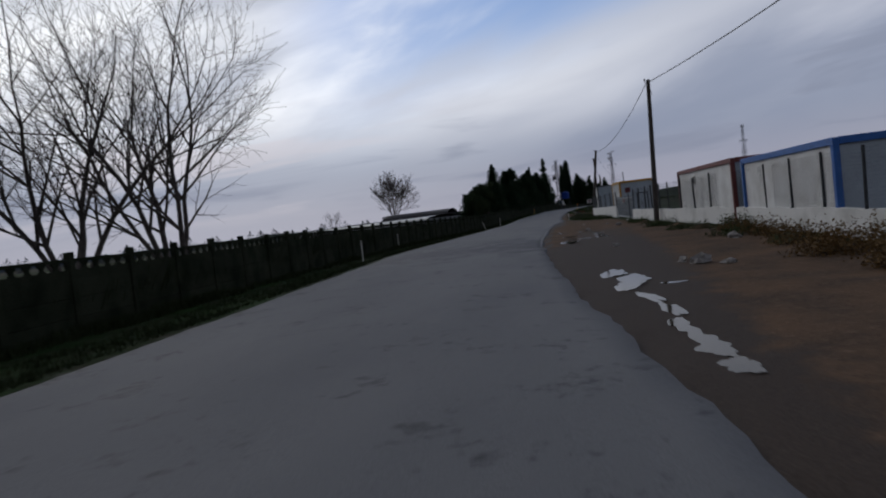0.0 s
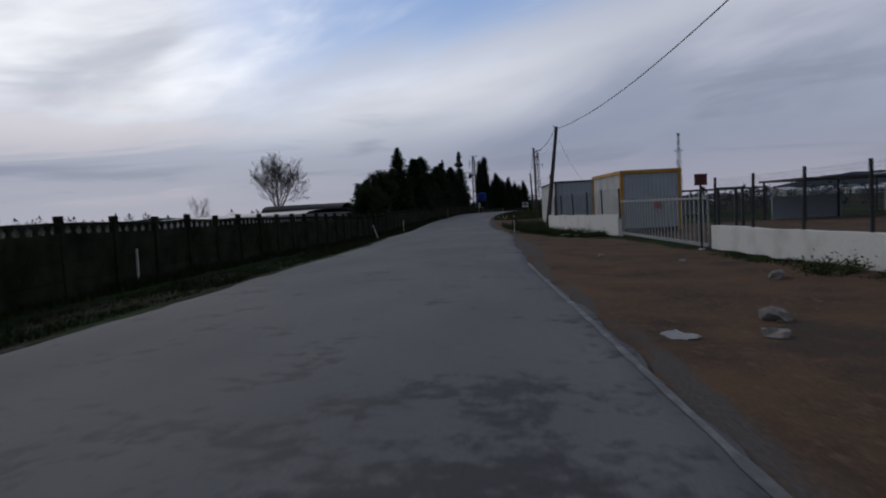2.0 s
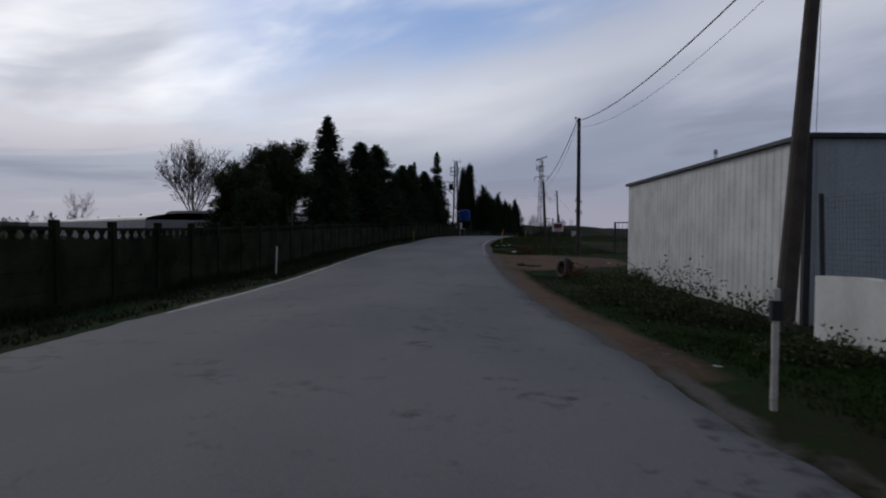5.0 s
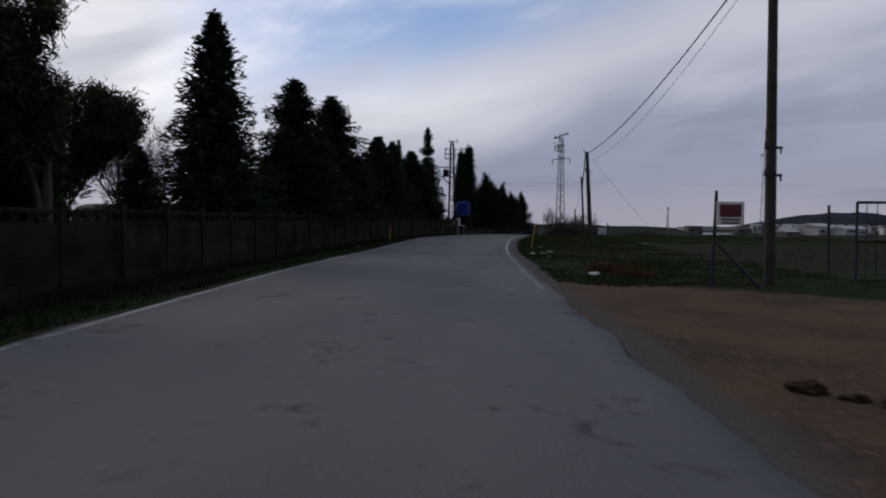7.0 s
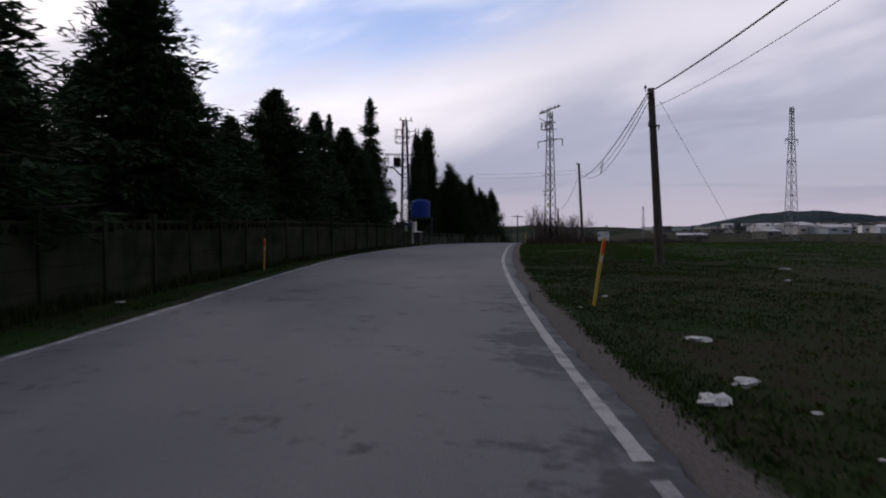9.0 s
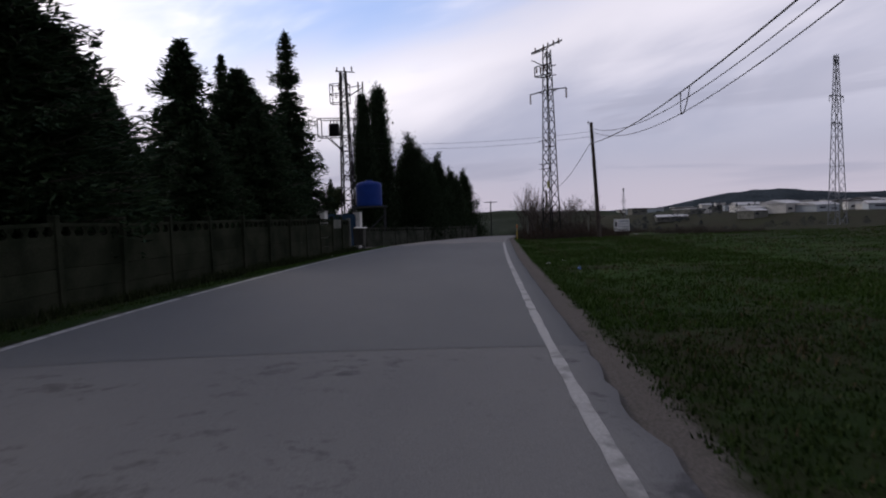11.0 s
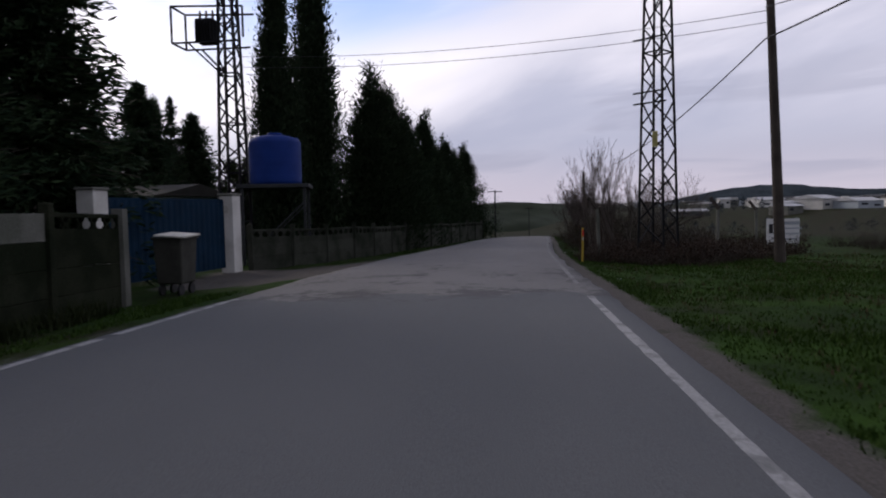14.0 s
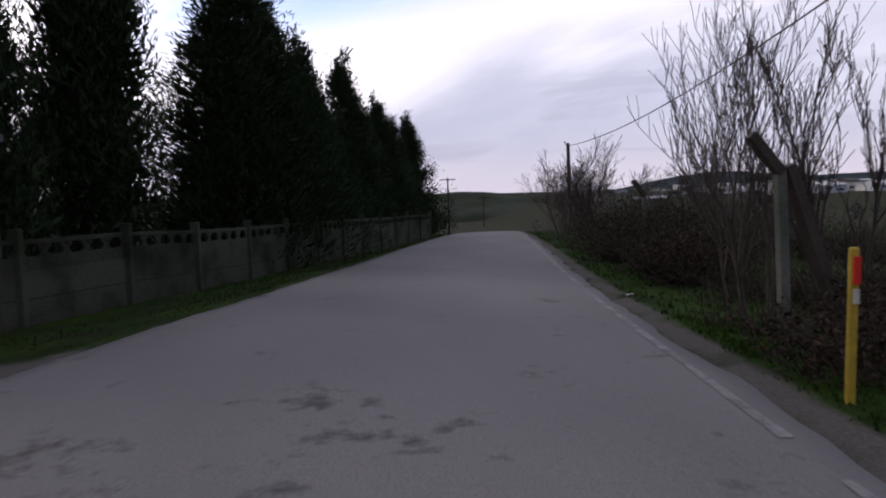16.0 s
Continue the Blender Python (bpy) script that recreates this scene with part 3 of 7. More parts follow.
# ---------------------------------------------------------------- ground, road
def build_ground():
    xs = np.concatenate([-np.geomspace(3000, 42, 30), np.arange(-40, -20, 1.25), np.arange(-20, 14, 0.3), np.arange(14, 40, 1.25), np.geomspace(42, 3000, 30)])
    ys = np.concatenate([-np.geomspace(600, 32, 10), np.arange(-30, 205, 0.45), np.arange(205, 300, 3), np.geomspace(302, 3500, 26)])
    X, Y = np.meshgrid(xs, ys)
    Z = land(X, Y)
    nx, ny = len(xs), len(ys)
    verts = np.stack([X, Y, Z], -1).reshape(-1, 3)
    i = np.arange((ny - 1) * nx).reshape(ny - 1, nx)[:, :-1].ravel()
    faces = np.stack([i, i + 1, i + nx + 1, i + nx], -1)
    ob = raw("ground", verts.tolist(), faces.tolist(), "ground", smooth=True)
    tagged(ob, "bare brown earth and short winter grass beside the road", "ground", kind="structure")
    re, le = r_edge(Y), l_edge(Y)
    dr = X - re
    # bare earth: a strip along the road, the lots before the walls and before the field gate
    def spot(x0, x1, y0, y1, soft):
        return np.clip((X - x0) / soft, 0, 1) * np.clip((x1 - X) / soft, 0, 1) * np.clip((Y - y0) / soft, 0, 1) * np.clip((y1 - Y) / soft, 0, 1)
    wall = np.interp(Y, [0, 17, 27, 34.5, 45, 55, 68, 72], [6.5, 5.5, 4.6, 3.6, 2.0, 1.2, -0.7, -3.0])
    lot = np.clip((wall - np.interp(Y, [44, 52, 56], [0.15, 0.3, 2.0]) - X) / 0.8, 0, 1) * np.clip((dr + 0.7) / 0.3, 0, 1) * np.clip((66 - Y) / 8, 0, 1)
    lot2 = np.clip((dr + 0.7) / 0.3, 0, 1) * np.clip((1.5 - X) / 2.0, 0, 1) * np.clip((Y - 81 - (X + 4.5) * 0.9) / 2.5, 0, 1) * np.clip((96.5 - Y + (X + 5) * -0.6) / 2.5, 0, 1)
    strip = np.clip(1 - np.abs(dr - 0.12) / np.interp(Y, [80, 100, 150, 160], [0.32, 0.5, 0.5, 0.34]), 0, 1)
    strip_l = np.clip(1 - np.abs(le - X - 0.15) / 0.35, 0, 1) * 0.55
    bare = np.clip(1.3 - np.abs(dr - 0.3) / 0.7, 0, 1) * np.clip((Y - 64) / 3, 0, 1) * np.clip((86 - Y) / 3, 0, 1)
    gate = spot(-11, -4, 153.0, 160.5, 1.2)
    yard = np.clip((X - wall) / 0.5, 0, 1) * np.clip((70 - Y) / 5, 0, 1) * np.clip((30 - X) / 8, 0, 1) * 0.8
    dirt = np.clip(np.maximum.reduce([lot, lot2, bare * 0.8, gate * 0.5, yard]), 0, 1) * 0.95
    mud = np.clip(spot(-1.8, 2.4, 4, 35, 1.2) * 0.55 + 0.3 * lot * np.clip((30 - Y) / 10, 0, 1), 0, 1)
    crumb = np.clip((dr + 0.5) / 0.3, 0, 1) * np.clip((1.3 - dr) / 0.9, 0, 1) * (np.clip((Y - 42) / 3, 0, 1) * np.clip((56 - Y) / 4, 0, 1) + 0.7 * np.clip((Y - 74) / 4, 0, 1) * np.clip((98 - Y) / 4, 0, 1))
    grit = np.maximum.reduce([strip, strip_l, gate * 0.75, crumb * 0.72]) * 0.9
    far = np.clip((X - 15) / 4, 0, 1) * np.clip((Y - 80) / 10, 0, 1) + np.clip((Y - 205) / 20, 0, 1)
    far = np.clip(far, 0, 1) * 0.6 + 0.45 * np.clip((dr - 3) / 4, 0, 1) * np.clip((Y - 96) / 4, 0, 1) * np.clip((126 - Y) / 10, 0, 1)
    lush = np.clip((Y - 126) / 12, 0, 1) * np.clip((16 - np.abs(dr)) / 10, 0, 1) * np.where(X > re, 1, 0.7)
    for name, a in (("dirt", dirt), ("mud", mud), ("grit", grit), ("dead", np.clip(far, 0, 1)), ("lush", lush)):
        at = ob.data.attributes.new(name, "FLOAT", "POINT")
        at.data.foreach_set("value", a.ravel().astype(np.float32))
    return ob


def road_top(x, y):
    """Height of the asphalt: a low crown, slightly uneven."""
    a, b = float(l_edge(y)), float(r_edge(y))
    f = min(max((x - a) / (b - a), 0), 1)
    return float(profile(y)) + 0.008 + 0.05 * (1 - (2 * f - 1) ** 2)


def road_piece(name, y0, y1, material, label, ragged, torn=False, lift=0.0):
    """A length of asphalt: crowned, with broken edges and a real thickness."""
    ys = np.arange(y0, y1 + 0.01, 0.3)
    n = 25
    verts, faces, broken = [], [], []
    rng = random.Random(5)
    jr = jl = 0.0
    for k, y in enumerate(ys):
        jr = 0.7 * jr + 0.3 * rng.uniform(-1, 1)
        jl = 0.7 * jl + 0.3 * rng.uniform(-1, 1)
        a, b = float(l_edge(y)) - ragged * jl, float(r_edge(y)) + ragged * jr
        z0 = float(profile(y))
        for i in range(n):
            f = (0.0 if i == 0 else 1.0 if i == n - 1 else 0.004 + 0.992 * (i - 1) / (n - 3))
            x = a + (b - a) * f
            verts.append((x, y, road_top(x, y) + lift - (0.10 if i in (0, n - 1) else 0)))
            side = max(0.0, 1 - min(f, 1 - f) * 9)
            m = 1.25 * max(0, 1 - abs(y - 25.5) / 6) + 0.6 * max(0, 1 - abs(y - 30.5) / 2.5) * max(0, 1 - abs(f - 0.72) / 0.3) + 0.65 * max(0, 1 - abs(y - 153.5) / 5) + 1.1 * max(0, 1 - abs(y - 149.6) / 1.3) + 0.12 * max(0, 1 - abs(y - 160) / 6) + 0.25 * side + 0.12 * max(0, 1 - abs(y - 113) / 6) + 0.9 * max(0, f * 4 - 3.0) * max(0, 1 - abs(y - 104) / 9) + 0.12 * max(0, 1 - abs(y - 47) / 7) * f
            broken.append(m)
    if torn:
        # the laid end is torn, not cut
        for i in range(n):
            x, y, z = verts[-n + i]
            verts[-n + i] = (x, y + rng.uniform(-0.10, 0.12) + 0.22 * math.sin(i * 0.7), z - 0.004)
    for k in range(len(ys) - 1):
        for i in range(n - 1):
            q = k * n + i
            faces.append((q, q + 1, q + n + 1, q + n))
    ob = raw(name, verts, faces, material, smooth=True)
    at = ob.data.attributes.new("broken", "FLOAT", "POINT")
    at.data.foreach_set("value", np.array(broken, np.float32))
    return tagged(ob, label, "road", kind="structure")


def edge_line(name, line, y0, y1, width, label, skip=0.0, mat="paint"):
    """A painted edge line along the road's side, broken where it has gone."""
    bm = B()
    rng = random.Random(int(y0 * 10) + 3)
    prev = None
    for y in np.arange(y0, y1, 0.25):
        c = float(line(y))
        w = width * rng.uniform(0.72 if mat == "paint" else 0.4, 1.0)
        z = road_top(c, y) + 0.005
        cur = [bm.verts.new((c - w / 2, y, z)), bm.verts.new((c + w / 2, y, z))]
        if prev and rng.random() > skip:
            bm.faces.new((prev[0], prev[1], cur[1], cur[0]))
        prev = cur
    ob = part(name, bm, mat)
    return tagged(ob, label, "road marking", kind="structure")


def puddle(x, y, rx, ry, rz, seed):
    rng = random.Random(seed)
    n = 120
    ph = [(k, rng.uniform(0, 6.28), rng.uniform(0.6, 1.3) * 0.30 / k ** 0.8) for k in (2, 3, 4, 5, 7, 9, 12, 16, 21)]
    bm = B()
    z = max(gz(x + dx * rx * 0.6, y + dy * ry * 0.6) for dx in (-1, 0, 1) for dy in (-1, 0, 1)) + 0.004
    c, s = math.cos(radians(rz)), math.sin(radians(rz))
    vs = []
    for i in range(n):
        a = 2 * math.pi * i / n
        r = max(0.25, 1 + sum(w * math.sin(k * a + p) for k, p, w in ph))
        px, py = r * rx * math.cos(a), r * ry * math.sin(a)
        vs.append(bm.verts.new((px * c - py * s, px * s + py * c, 0)))
    bm.faces.new(vs)
    ob = part("puddle", bm, "water")
    ob.location = (x, y, z)
    return tagged(ob, "shallow muddy puddle that mirrors the sky", "puddle", group="puddles on the bare earth")


build_ground()
road_piece("road", -30, 124.2, "road_old", "worn pale grey asphalt lane with broken edges", 0.16)
road_piece("road_new_surface", 124.0, 149.9, "road_new", "smooth darker asphalt on a newer stretch of lane", 0.03, True, 0.003)
road_piece("road_far", 148.6, 262, "road_far", "patched and cracked old asphalt lane", 0.12)
edge_line("edge_line_right_near", r_line, 24, 42, 0.085, "nearly gone white edge line", 0.02, "paint_faint")
edge_line("edge_line_right_start", r_line, 92, 104, 0.12, "broken worn edge line", 0.05, "paint_worn")
edge_line("edge_line_right", r_line, 104, 149.6, 0.12, "white painted edge line")
edge_line("edge_line_right_far", r_line, 151.2, 200, 0.095, "worn white edge line", 0.10, "paint_worn")
edge_line("edge_line_left", l_line, 70, 150.3, 0.13, "white painted edge line", 0.04)
for k, (x, y, rx, ry, rz) in enumerate([(0.58, 14.7, 0.26, 0.5, 0), (0.88, 13.8, 0.24, 0.6, 10), (0.80, 12.8, 0.22, 0.5, 0), (1.04, 11.5, 0.09, 0.6, 15), (1.22, 10.4, 0.10, 0.5, 10), (1.22, 9.3, 0.11, 0.42, 4), (1.36, 8.35, 0.15, 0.42, 8), (1.46, 7.6, 0.12, 0.28, 0), (1.45, 13.0, 0.16, 0.13, 0), (-0.85, 25.6, 0.30, 0.72, 0), (-1.05, 29.6, 0.38, 0.2, 0),
                                       (0.0, 31.3, 0.13, 0.8, 4), (0.12, 29.8, 0.17, 0.75, 6), (0.27, 28.3, 0.22, 0.55, 10), (-0.40, 27.9, 0.26, 0.22, 15), (-0.85, 27.8, 0.2, 0.16, 0), (-1.65, 33.3, 0.13, 0.25, 0)]):
    puddle(x, y, rx, ry, rz, k)

# ---------------------------------------------------------------- plants
def tube_list(segs, sides=4):
    """Vertices and faces of many tapered limbs: (a, b, ra, rb) each."""
    verts, faces = [], []
    for a, b, ra, rb in segs:
        d = (b - a)
        if d.length < 1e-4:
            continue
        d.normalize()
        s = d.orthogonal().normalized()
        t = d.cross(s)
        k = len(verts)
        for c, r in ((a, ra), (b, rb)):
            for i in range(sides):
                w = 2 * math.pi * i / sides
                verts.append(c + (s * math.cos(w) + t * math.sin(w)) * r)
        for i in range(sides):
            j = (i + 1) % sides
            faces.append((k + i, k + j, k + sides + j, k + sides + i))
    return verts, faces


def limbs(rng, height, stems, lean, depth, start, r0, upward=0.35, fork=(3, 4), keep=0.72, thinnest=0.0055, joints=4):
    """Bare branching: lists of thick limbs and of thin twigs."""
    thick, thin = [], []

    def grow(p, d, length, r, level):
        n = joints if level == 0 else 3
        pos, prev_r = p.copy(), r
        for k in range(n):
            d = (d + Vector((rng.uniform(-1, 1), rng.uniform(-1, 1), rng.uniform(-0.4, 0.8) * upward)) * 0.16).normalized()
            q = pos + d * (length / n)
            rr = max(r * (1 - (k + 1) / n * (0.55 if level < depth else 0.8)), thinnest)
            (thick if level <= 1 else thin).append((pos.copy(), q.copy(), prev_r, rr))
            if level < depth and (k >= 1 or level > 0):
                for _ in range(rng.choice((1, 2)) if level else (2 if joints < 6 else rng.choice((1, 2)))):
                    side = d.orthogonal().normalized()
                    side.rotate(Matrix.Rotation(rng.uniform(0, 6.283), 3, d))
                    nd = (d * rng.uniform(0.55, 0.95) + side * rng.uniform(0.45, 0.8) + Vector((0, 0, upward * 0.6))).normalized()
                    grow(q, nd, length * rng.uniform(0.42, keep * 0.85), max(rr * 0.62, thinnest), level + 1)
            pos, prev_r = q, rr
        if level < depth:
            for _ in range(rng.randint(*fork) - 1):
                nd = (d + Vector((rng.uniform(-1, 1), rng.uniform(-1, 1), rng.uniform(-0.1, 0.9))) * 0.5).normalized()
                grow(pos, nd, length * rng.uniform(0.5, keep), prev_r * 0.8, level + 1)

    for s in range(stems):
        a = 6.283 * s / max(stems, 1) + rng.uniform(-0.5, 0.5)
        tip = lean * (0.2 + 0.9 * ((s * 0.618) % 1)) if start else lean
        d = Vector((math.cos(a) * tip, math.sin(a) * tip, 1)).normalized()
        off = 0.0 if start else 0.18 * (stems > 1)
        grow(Vector((math.cos(a) * off, math.sin(a) * off, start - 0.15)), d, height * 0.5, r0 * rng.uniform(0.75, 1.1), 0)
    if start:
        thick.append((Vector((0, 0, -0.2)), Vector((0, 0, start)), r0 * 2.4, r0 * 1.9))
    return thick, thin


def bare_tree(name, label, x, y, height, stems, lean, seed, depth=4, r0=0.14, rz=0, upward=0.35, fork=(3, 4), keep=0.72, category="tree", group="", start=0.0, thinnest=0.0055, joints=4):
    rng = random.Random(seed)
    thick, thin = limbs(rng, height, stems, lean, depth, start, r0, upward, fork, keep, thinnest, joints)
    top = max(b.z for _, b, _, _ in thick + thin)
    f = height / top
    t = thing(name, label, category, x, y, gz(x, y) - 0.05, rz, group)
    # limbs that grow from one foot are one stem
    stems_of = []
    for seg in thick:
        ends = {tuple(round(c, 4) for c in p) for p in seg[:2]}
        joined, others = [seg], []
        for feet, segs in stems_of:
            if feet & ends:
                ends, joined = ends | feet, segs + joined
            else:
                others.append((feet, segs))
        stems_of = others + [(ends, joined)]
    for part_name, segs, sides, mat in [("trunk", segs, 6, "bark") for _, segs in stems_of] + [("crown", thin, 3, "twig")]:
        v, fc = tube_list(segs, sides)
        v = [(p.x * f, p.y * f, p.z * f) for p in v]
        raw(part_name, v, fc, mat, t, smooth=True)
    return t


def spray_mesh(name, centres, ups, sizes, widths, material, parent, seed=0):
    """Many small kite-shaped sprays of needles, each bent along its middle."""
    r = np.random.RandomState(seed)
    c, u = np.array(centres), np.array(ups)
    n = len(c)
    u /= np.linalg.norm(u, axis=1)[:, None] + 1e-9
    rnd = r.normal(size=(n, 3))
    s = np.cross(u, rnd)
    s /= np.linalg.norm(s, axis=1)[:, None] + 1e-9
    k = np.cross(u, s)
    L, W = np.array(sizes)[:, None], np.array(widths)[:, None]
    p0 = c - u * L * 0.5
    p1 = c + s * W * 0.5 + k * W * 0.15
    p2 = c + u * L * 0.5
    p3 = c - s * W * 0.5 + k * W * 0.15
    verts = np.stack([p0, p1, p2, p3], 1).reshape(-1, 3)
    i = np.arange(n) * 4
    faces = np.concatenate([np.stack([i, i + 1, i + 2], -1), np.stack([i, i + 2, i + 3], -1)])
    return raw(name, verts.tolist(), faces.tolist(), material, parent)


def conifer(label, height, radius, seed, kind, base=0.3, name="fir_tree", category="tree", group="conifers behind the fence"):
    """kind: fir (whorled drooping boughs), spire (thin, ragged), broad (dense cedar), cypress (column), cone (dense cone to the ground), pine (tufts)."""
    rng = random.Random(seed)
    t = thing(name, label, category, group=group)
    bm = B()
    bar(bm, (0, 0, -0.2), (0, 0, height * 0.55), height * 0.016 + 0.05, height * 0.009 + 0.02, 8)
    bar(bm, (0, 0, height * 0.55), (0, 0, height * (0.98 if kind in ("fir", "spire") else 0.8)), height * 0.009 + 0.02, 0.012, 6)
    C, U, S, W = [], [], [], []

    def add(p, d, s, w):
        C.append(tuple(p)), U.append(tuple(d)), S.append(s), W.append(w)

    if kind in ("fir", "spire", "broad"):
        z = base
        step = {"spire": 0.32, "fir": 0.25, "broad": 0.23}[kind]
        while z < height - 0.15:
            f = (z - base) / (height - base)
            if kind == "broad":
                prof = (min(1, (f + 0.25) / 0.45)) * (1 - f ** 2.2) ** 0.9
            elif kind == "spire":
                prof = (1 - f) ** 0.8 * (0.55 + 0.45 * abs(math.sin(f * 19)) if f > 0.55 else 0.95)
            else:
                prof = (1 - f) ** 0.8 * min(1, 0.7 + f * 2)
            n = 7 if kind == "spire" and f > 0.55 else 11
            a0 = rng.uniform(0, 6.28)
            for i in range(n):
                a = a0 + 6.283 * i / n + rng.uniform(-0.3, 0.3)
                ln = radius * prof * rng.choice((0.7, 0.85, 0.95, 1.02, 1.12)) * rng.uniform(0.9, 1.1) + 0.10
                dz = ln * (rng.uniform(-0.30, 0.10) if f < 0.7 else rng.uniform(0.0, 0.5))
                if kind == "broad":
                    dz = ln * rng.uniform(-0.12, 0.32)
                root = Vector((0, 0, z))
                tip = Vector((math.cos(a) * ln, math.sin(a) * ln, z + dz))
                way = (tip - root).normalized()
                across = Vector((-math.sin(a), math.cos(a), 0))
                bar(bm, root, tip * 0.85 + root * 0.15, 0.012 + ln * 0.008, 0.006, 3)
                # flat fans of fine sprays along the bough, nodding at the tip
                for k in range(max(6, int(ln * 34))):
                    q = rng.random() ** 0.7
                    p = root.lerp(tip, q)
                    p.z -= 0.10 * ln * q * q
                    side = rng.uniform(-1, 1)
                    wd = 0.05 + 0.30 * ln * (1 - q) ** 0.8
                    p += across * side * wd + Vector((0, 0, rng.uniform(-0.26, 0.14)))
                    d = way + across * side * 0.9 + Vector((rng.gauss(0, 0.25), rng.gauss(0, 0.25), rng.uniform(-0.7, 0.75)))
                    add(p, d, rng.uniform(0.16, 0.36), rng.uniform(0.035, 0.075))
                # the shaded inside
                for k in range(max(3, int(ln * 14))):
                    q = rng.random() * 0.62
                    p = root.lerp(tip, q) + across * rng.uniform(-1, 1) * 0.26 * ln * (1 - q) + Vector((0, 0, rng.uniform(-0.2, 0.1)))
                    add(p, way + across * rng.uniform(-1, 1) + Vector((0, 0, rng.uniform(-0.6, 0.4))), rng.uniform(0.3, 0.55), rng.uniform(0.09, 0.17))
            z += step * rng.uniform(0.75, 1.25)
        for k in range(16):
            add((rng.uniform(-.04, .04), rng.uniform(-.04, .04), height - 0.05 * k), (rng.uniform(-.5, .5), rng.uniform(-.5, .5), 1), 0.28, 0.045)
    elif kind in ("cypress", "cone"):
        lobes = [(rng.uniform(0, 6.28), rng.uniform(0.2, 0.6) * radius, rng.uniform(0.6 if kind == "cypress" else 0.62, 1.0 if kind == "cypress" else 0.93) * height) for _ in range(9 if kind == "cypress" else 12)]
        lobes[0] = (0, 0, height)
        for a, off, top in lobes:
            ox, oy = math.cos(a) * off, math.sin(a) * off
            for _ in range(int(44 * (top / 8))):
                f = rng.random() ** (0.8 if kind == "cypress" else 1.2)
                b = rng.uniform(0, 6.283)
                if kind == "cypress":
                    rr = radius * 0.62 * min(1, 0.45 + f * 3) * (1 - f ** 3.2) ** 0.75
                else:
                    rr = radius * 0.70 * (1 - f ** 1.5) ** 1.05 * min(1, 0.75 + f * 2) + 0.04
                rr *= rng.uniform(0.35, 1.15)
                cx, cy, cz = ox * (1 - f * 0.6) + math.cos(b) * rr, oy * (1 - f * 0.6) + math.sin(b) * rr, base * 0.4 + f * (top - base * 0.4)
                out = 0.35 if kind == "cypress" else 0.8
                size = 0.15 + 0.15 * (1 - f)
                way = (math.cos(b) * out, math.sin(b) * out)
                # the shaded inside
                for _ in range(22):
                    add((cx * 0.6 + rng.gauss(0, size), cy * 0.6 + rng.gauss(0, size), cz + rng.gauss(0, size * 1.4)), (way[0] + rng.uniform(-.6, .6), way[1] + rng.uniform(-.6, .6), rng.uniform(0.2, 1.2)), rng.uniform(0.26, 0.46), rng.uniform(0.06, 0.11))
                # flame-like tufts of fine sprays
                for _ in range(64):
                    q = abs(rng.gauss(0, 1))
                    add((cx + way[0] * q * size * 0.6 + rng.gauss(0, size * 0.85), cy + way[1] * q * size * 0.6 + rng.gauss(0, size * 0.85), cz + q * size * 1.4 + rng.gauss(0, size * 0.8)), (way[0] + rng.uniform(-.5, .5), way[1] + rng.uniform(-.5, .5), rng.uniform(0.3, 1.4)), rng.uniform(0.10, 0.26), rng.uniform(0.022, 0.05))
            for k in range(14):
                add((ox * 0.4 + rng.uniform(-.07, .07), oy * 0.4 + rng.uniform(-.07, .07), top + 0.3 - 0.07 * k), (rng.uniform(-.35, .35), rng.uniform(-.35, .35), 1), 0.32, 0.045)
    elif kind == "pine":
        thick, thin = limbs(rng, height * 0.9, 1, 0.05, 3, 0, 0.11, 0.45, (3, 4), 0.7)
        top = max(b.z for _, b, _, _ in thick + thin)
        fz = height * 0.93 / top
        fx = fz * 0.9
        for a, b, ra, rb in thick + thin:
            a, b = Vector((a.x * fx, a.y * fx, a.z * fz)), Vector((b.x * fx, b.y * fx, b.z * fz))
            bar(bm, a, b, ra, rb, 4)
        for a, b, ra, rb in thin:
            p = Vector((b.x * fx, b.y * fx, b.z * fz))
            for _ in range(20):
                d = Vector((rng.gauss(0, 1), rng.gauss(0, 1), rng.gauss(0.7, 0.7)))
                q = p + Vector((rng.gauss(0, 0.15), rng.gauss(0, 0.15), rng.gauss(0.02, 0.13)))
                add(q, d, rng.uniform(0.16, 0.34), rng.uniform(0.025, 0.055))
    part("trunk", bm, "bark", t)
    spray_mesh("crown", C, U, S, W, {"pine": "pine", "cypress": "cypress", "cone": "cypress"}.get(kind, "fir"), t, seed)
    return t


def plant_at(src, x, y, scale=1.0, rz=0.0, wide=1.0, first=False):
    own = Vector((1, 1, 1)) if first else src.scale
    m = pose(x, y, gz(x, y) - 0.05, 0, 0, rz) @ Matrix.Diagonal((scale * wide / own.x, scale * wide / own.y, scale / own.z, 1))
    if first:
        src.matrix_basis = m
        return src
    return copy_thing(src, m)


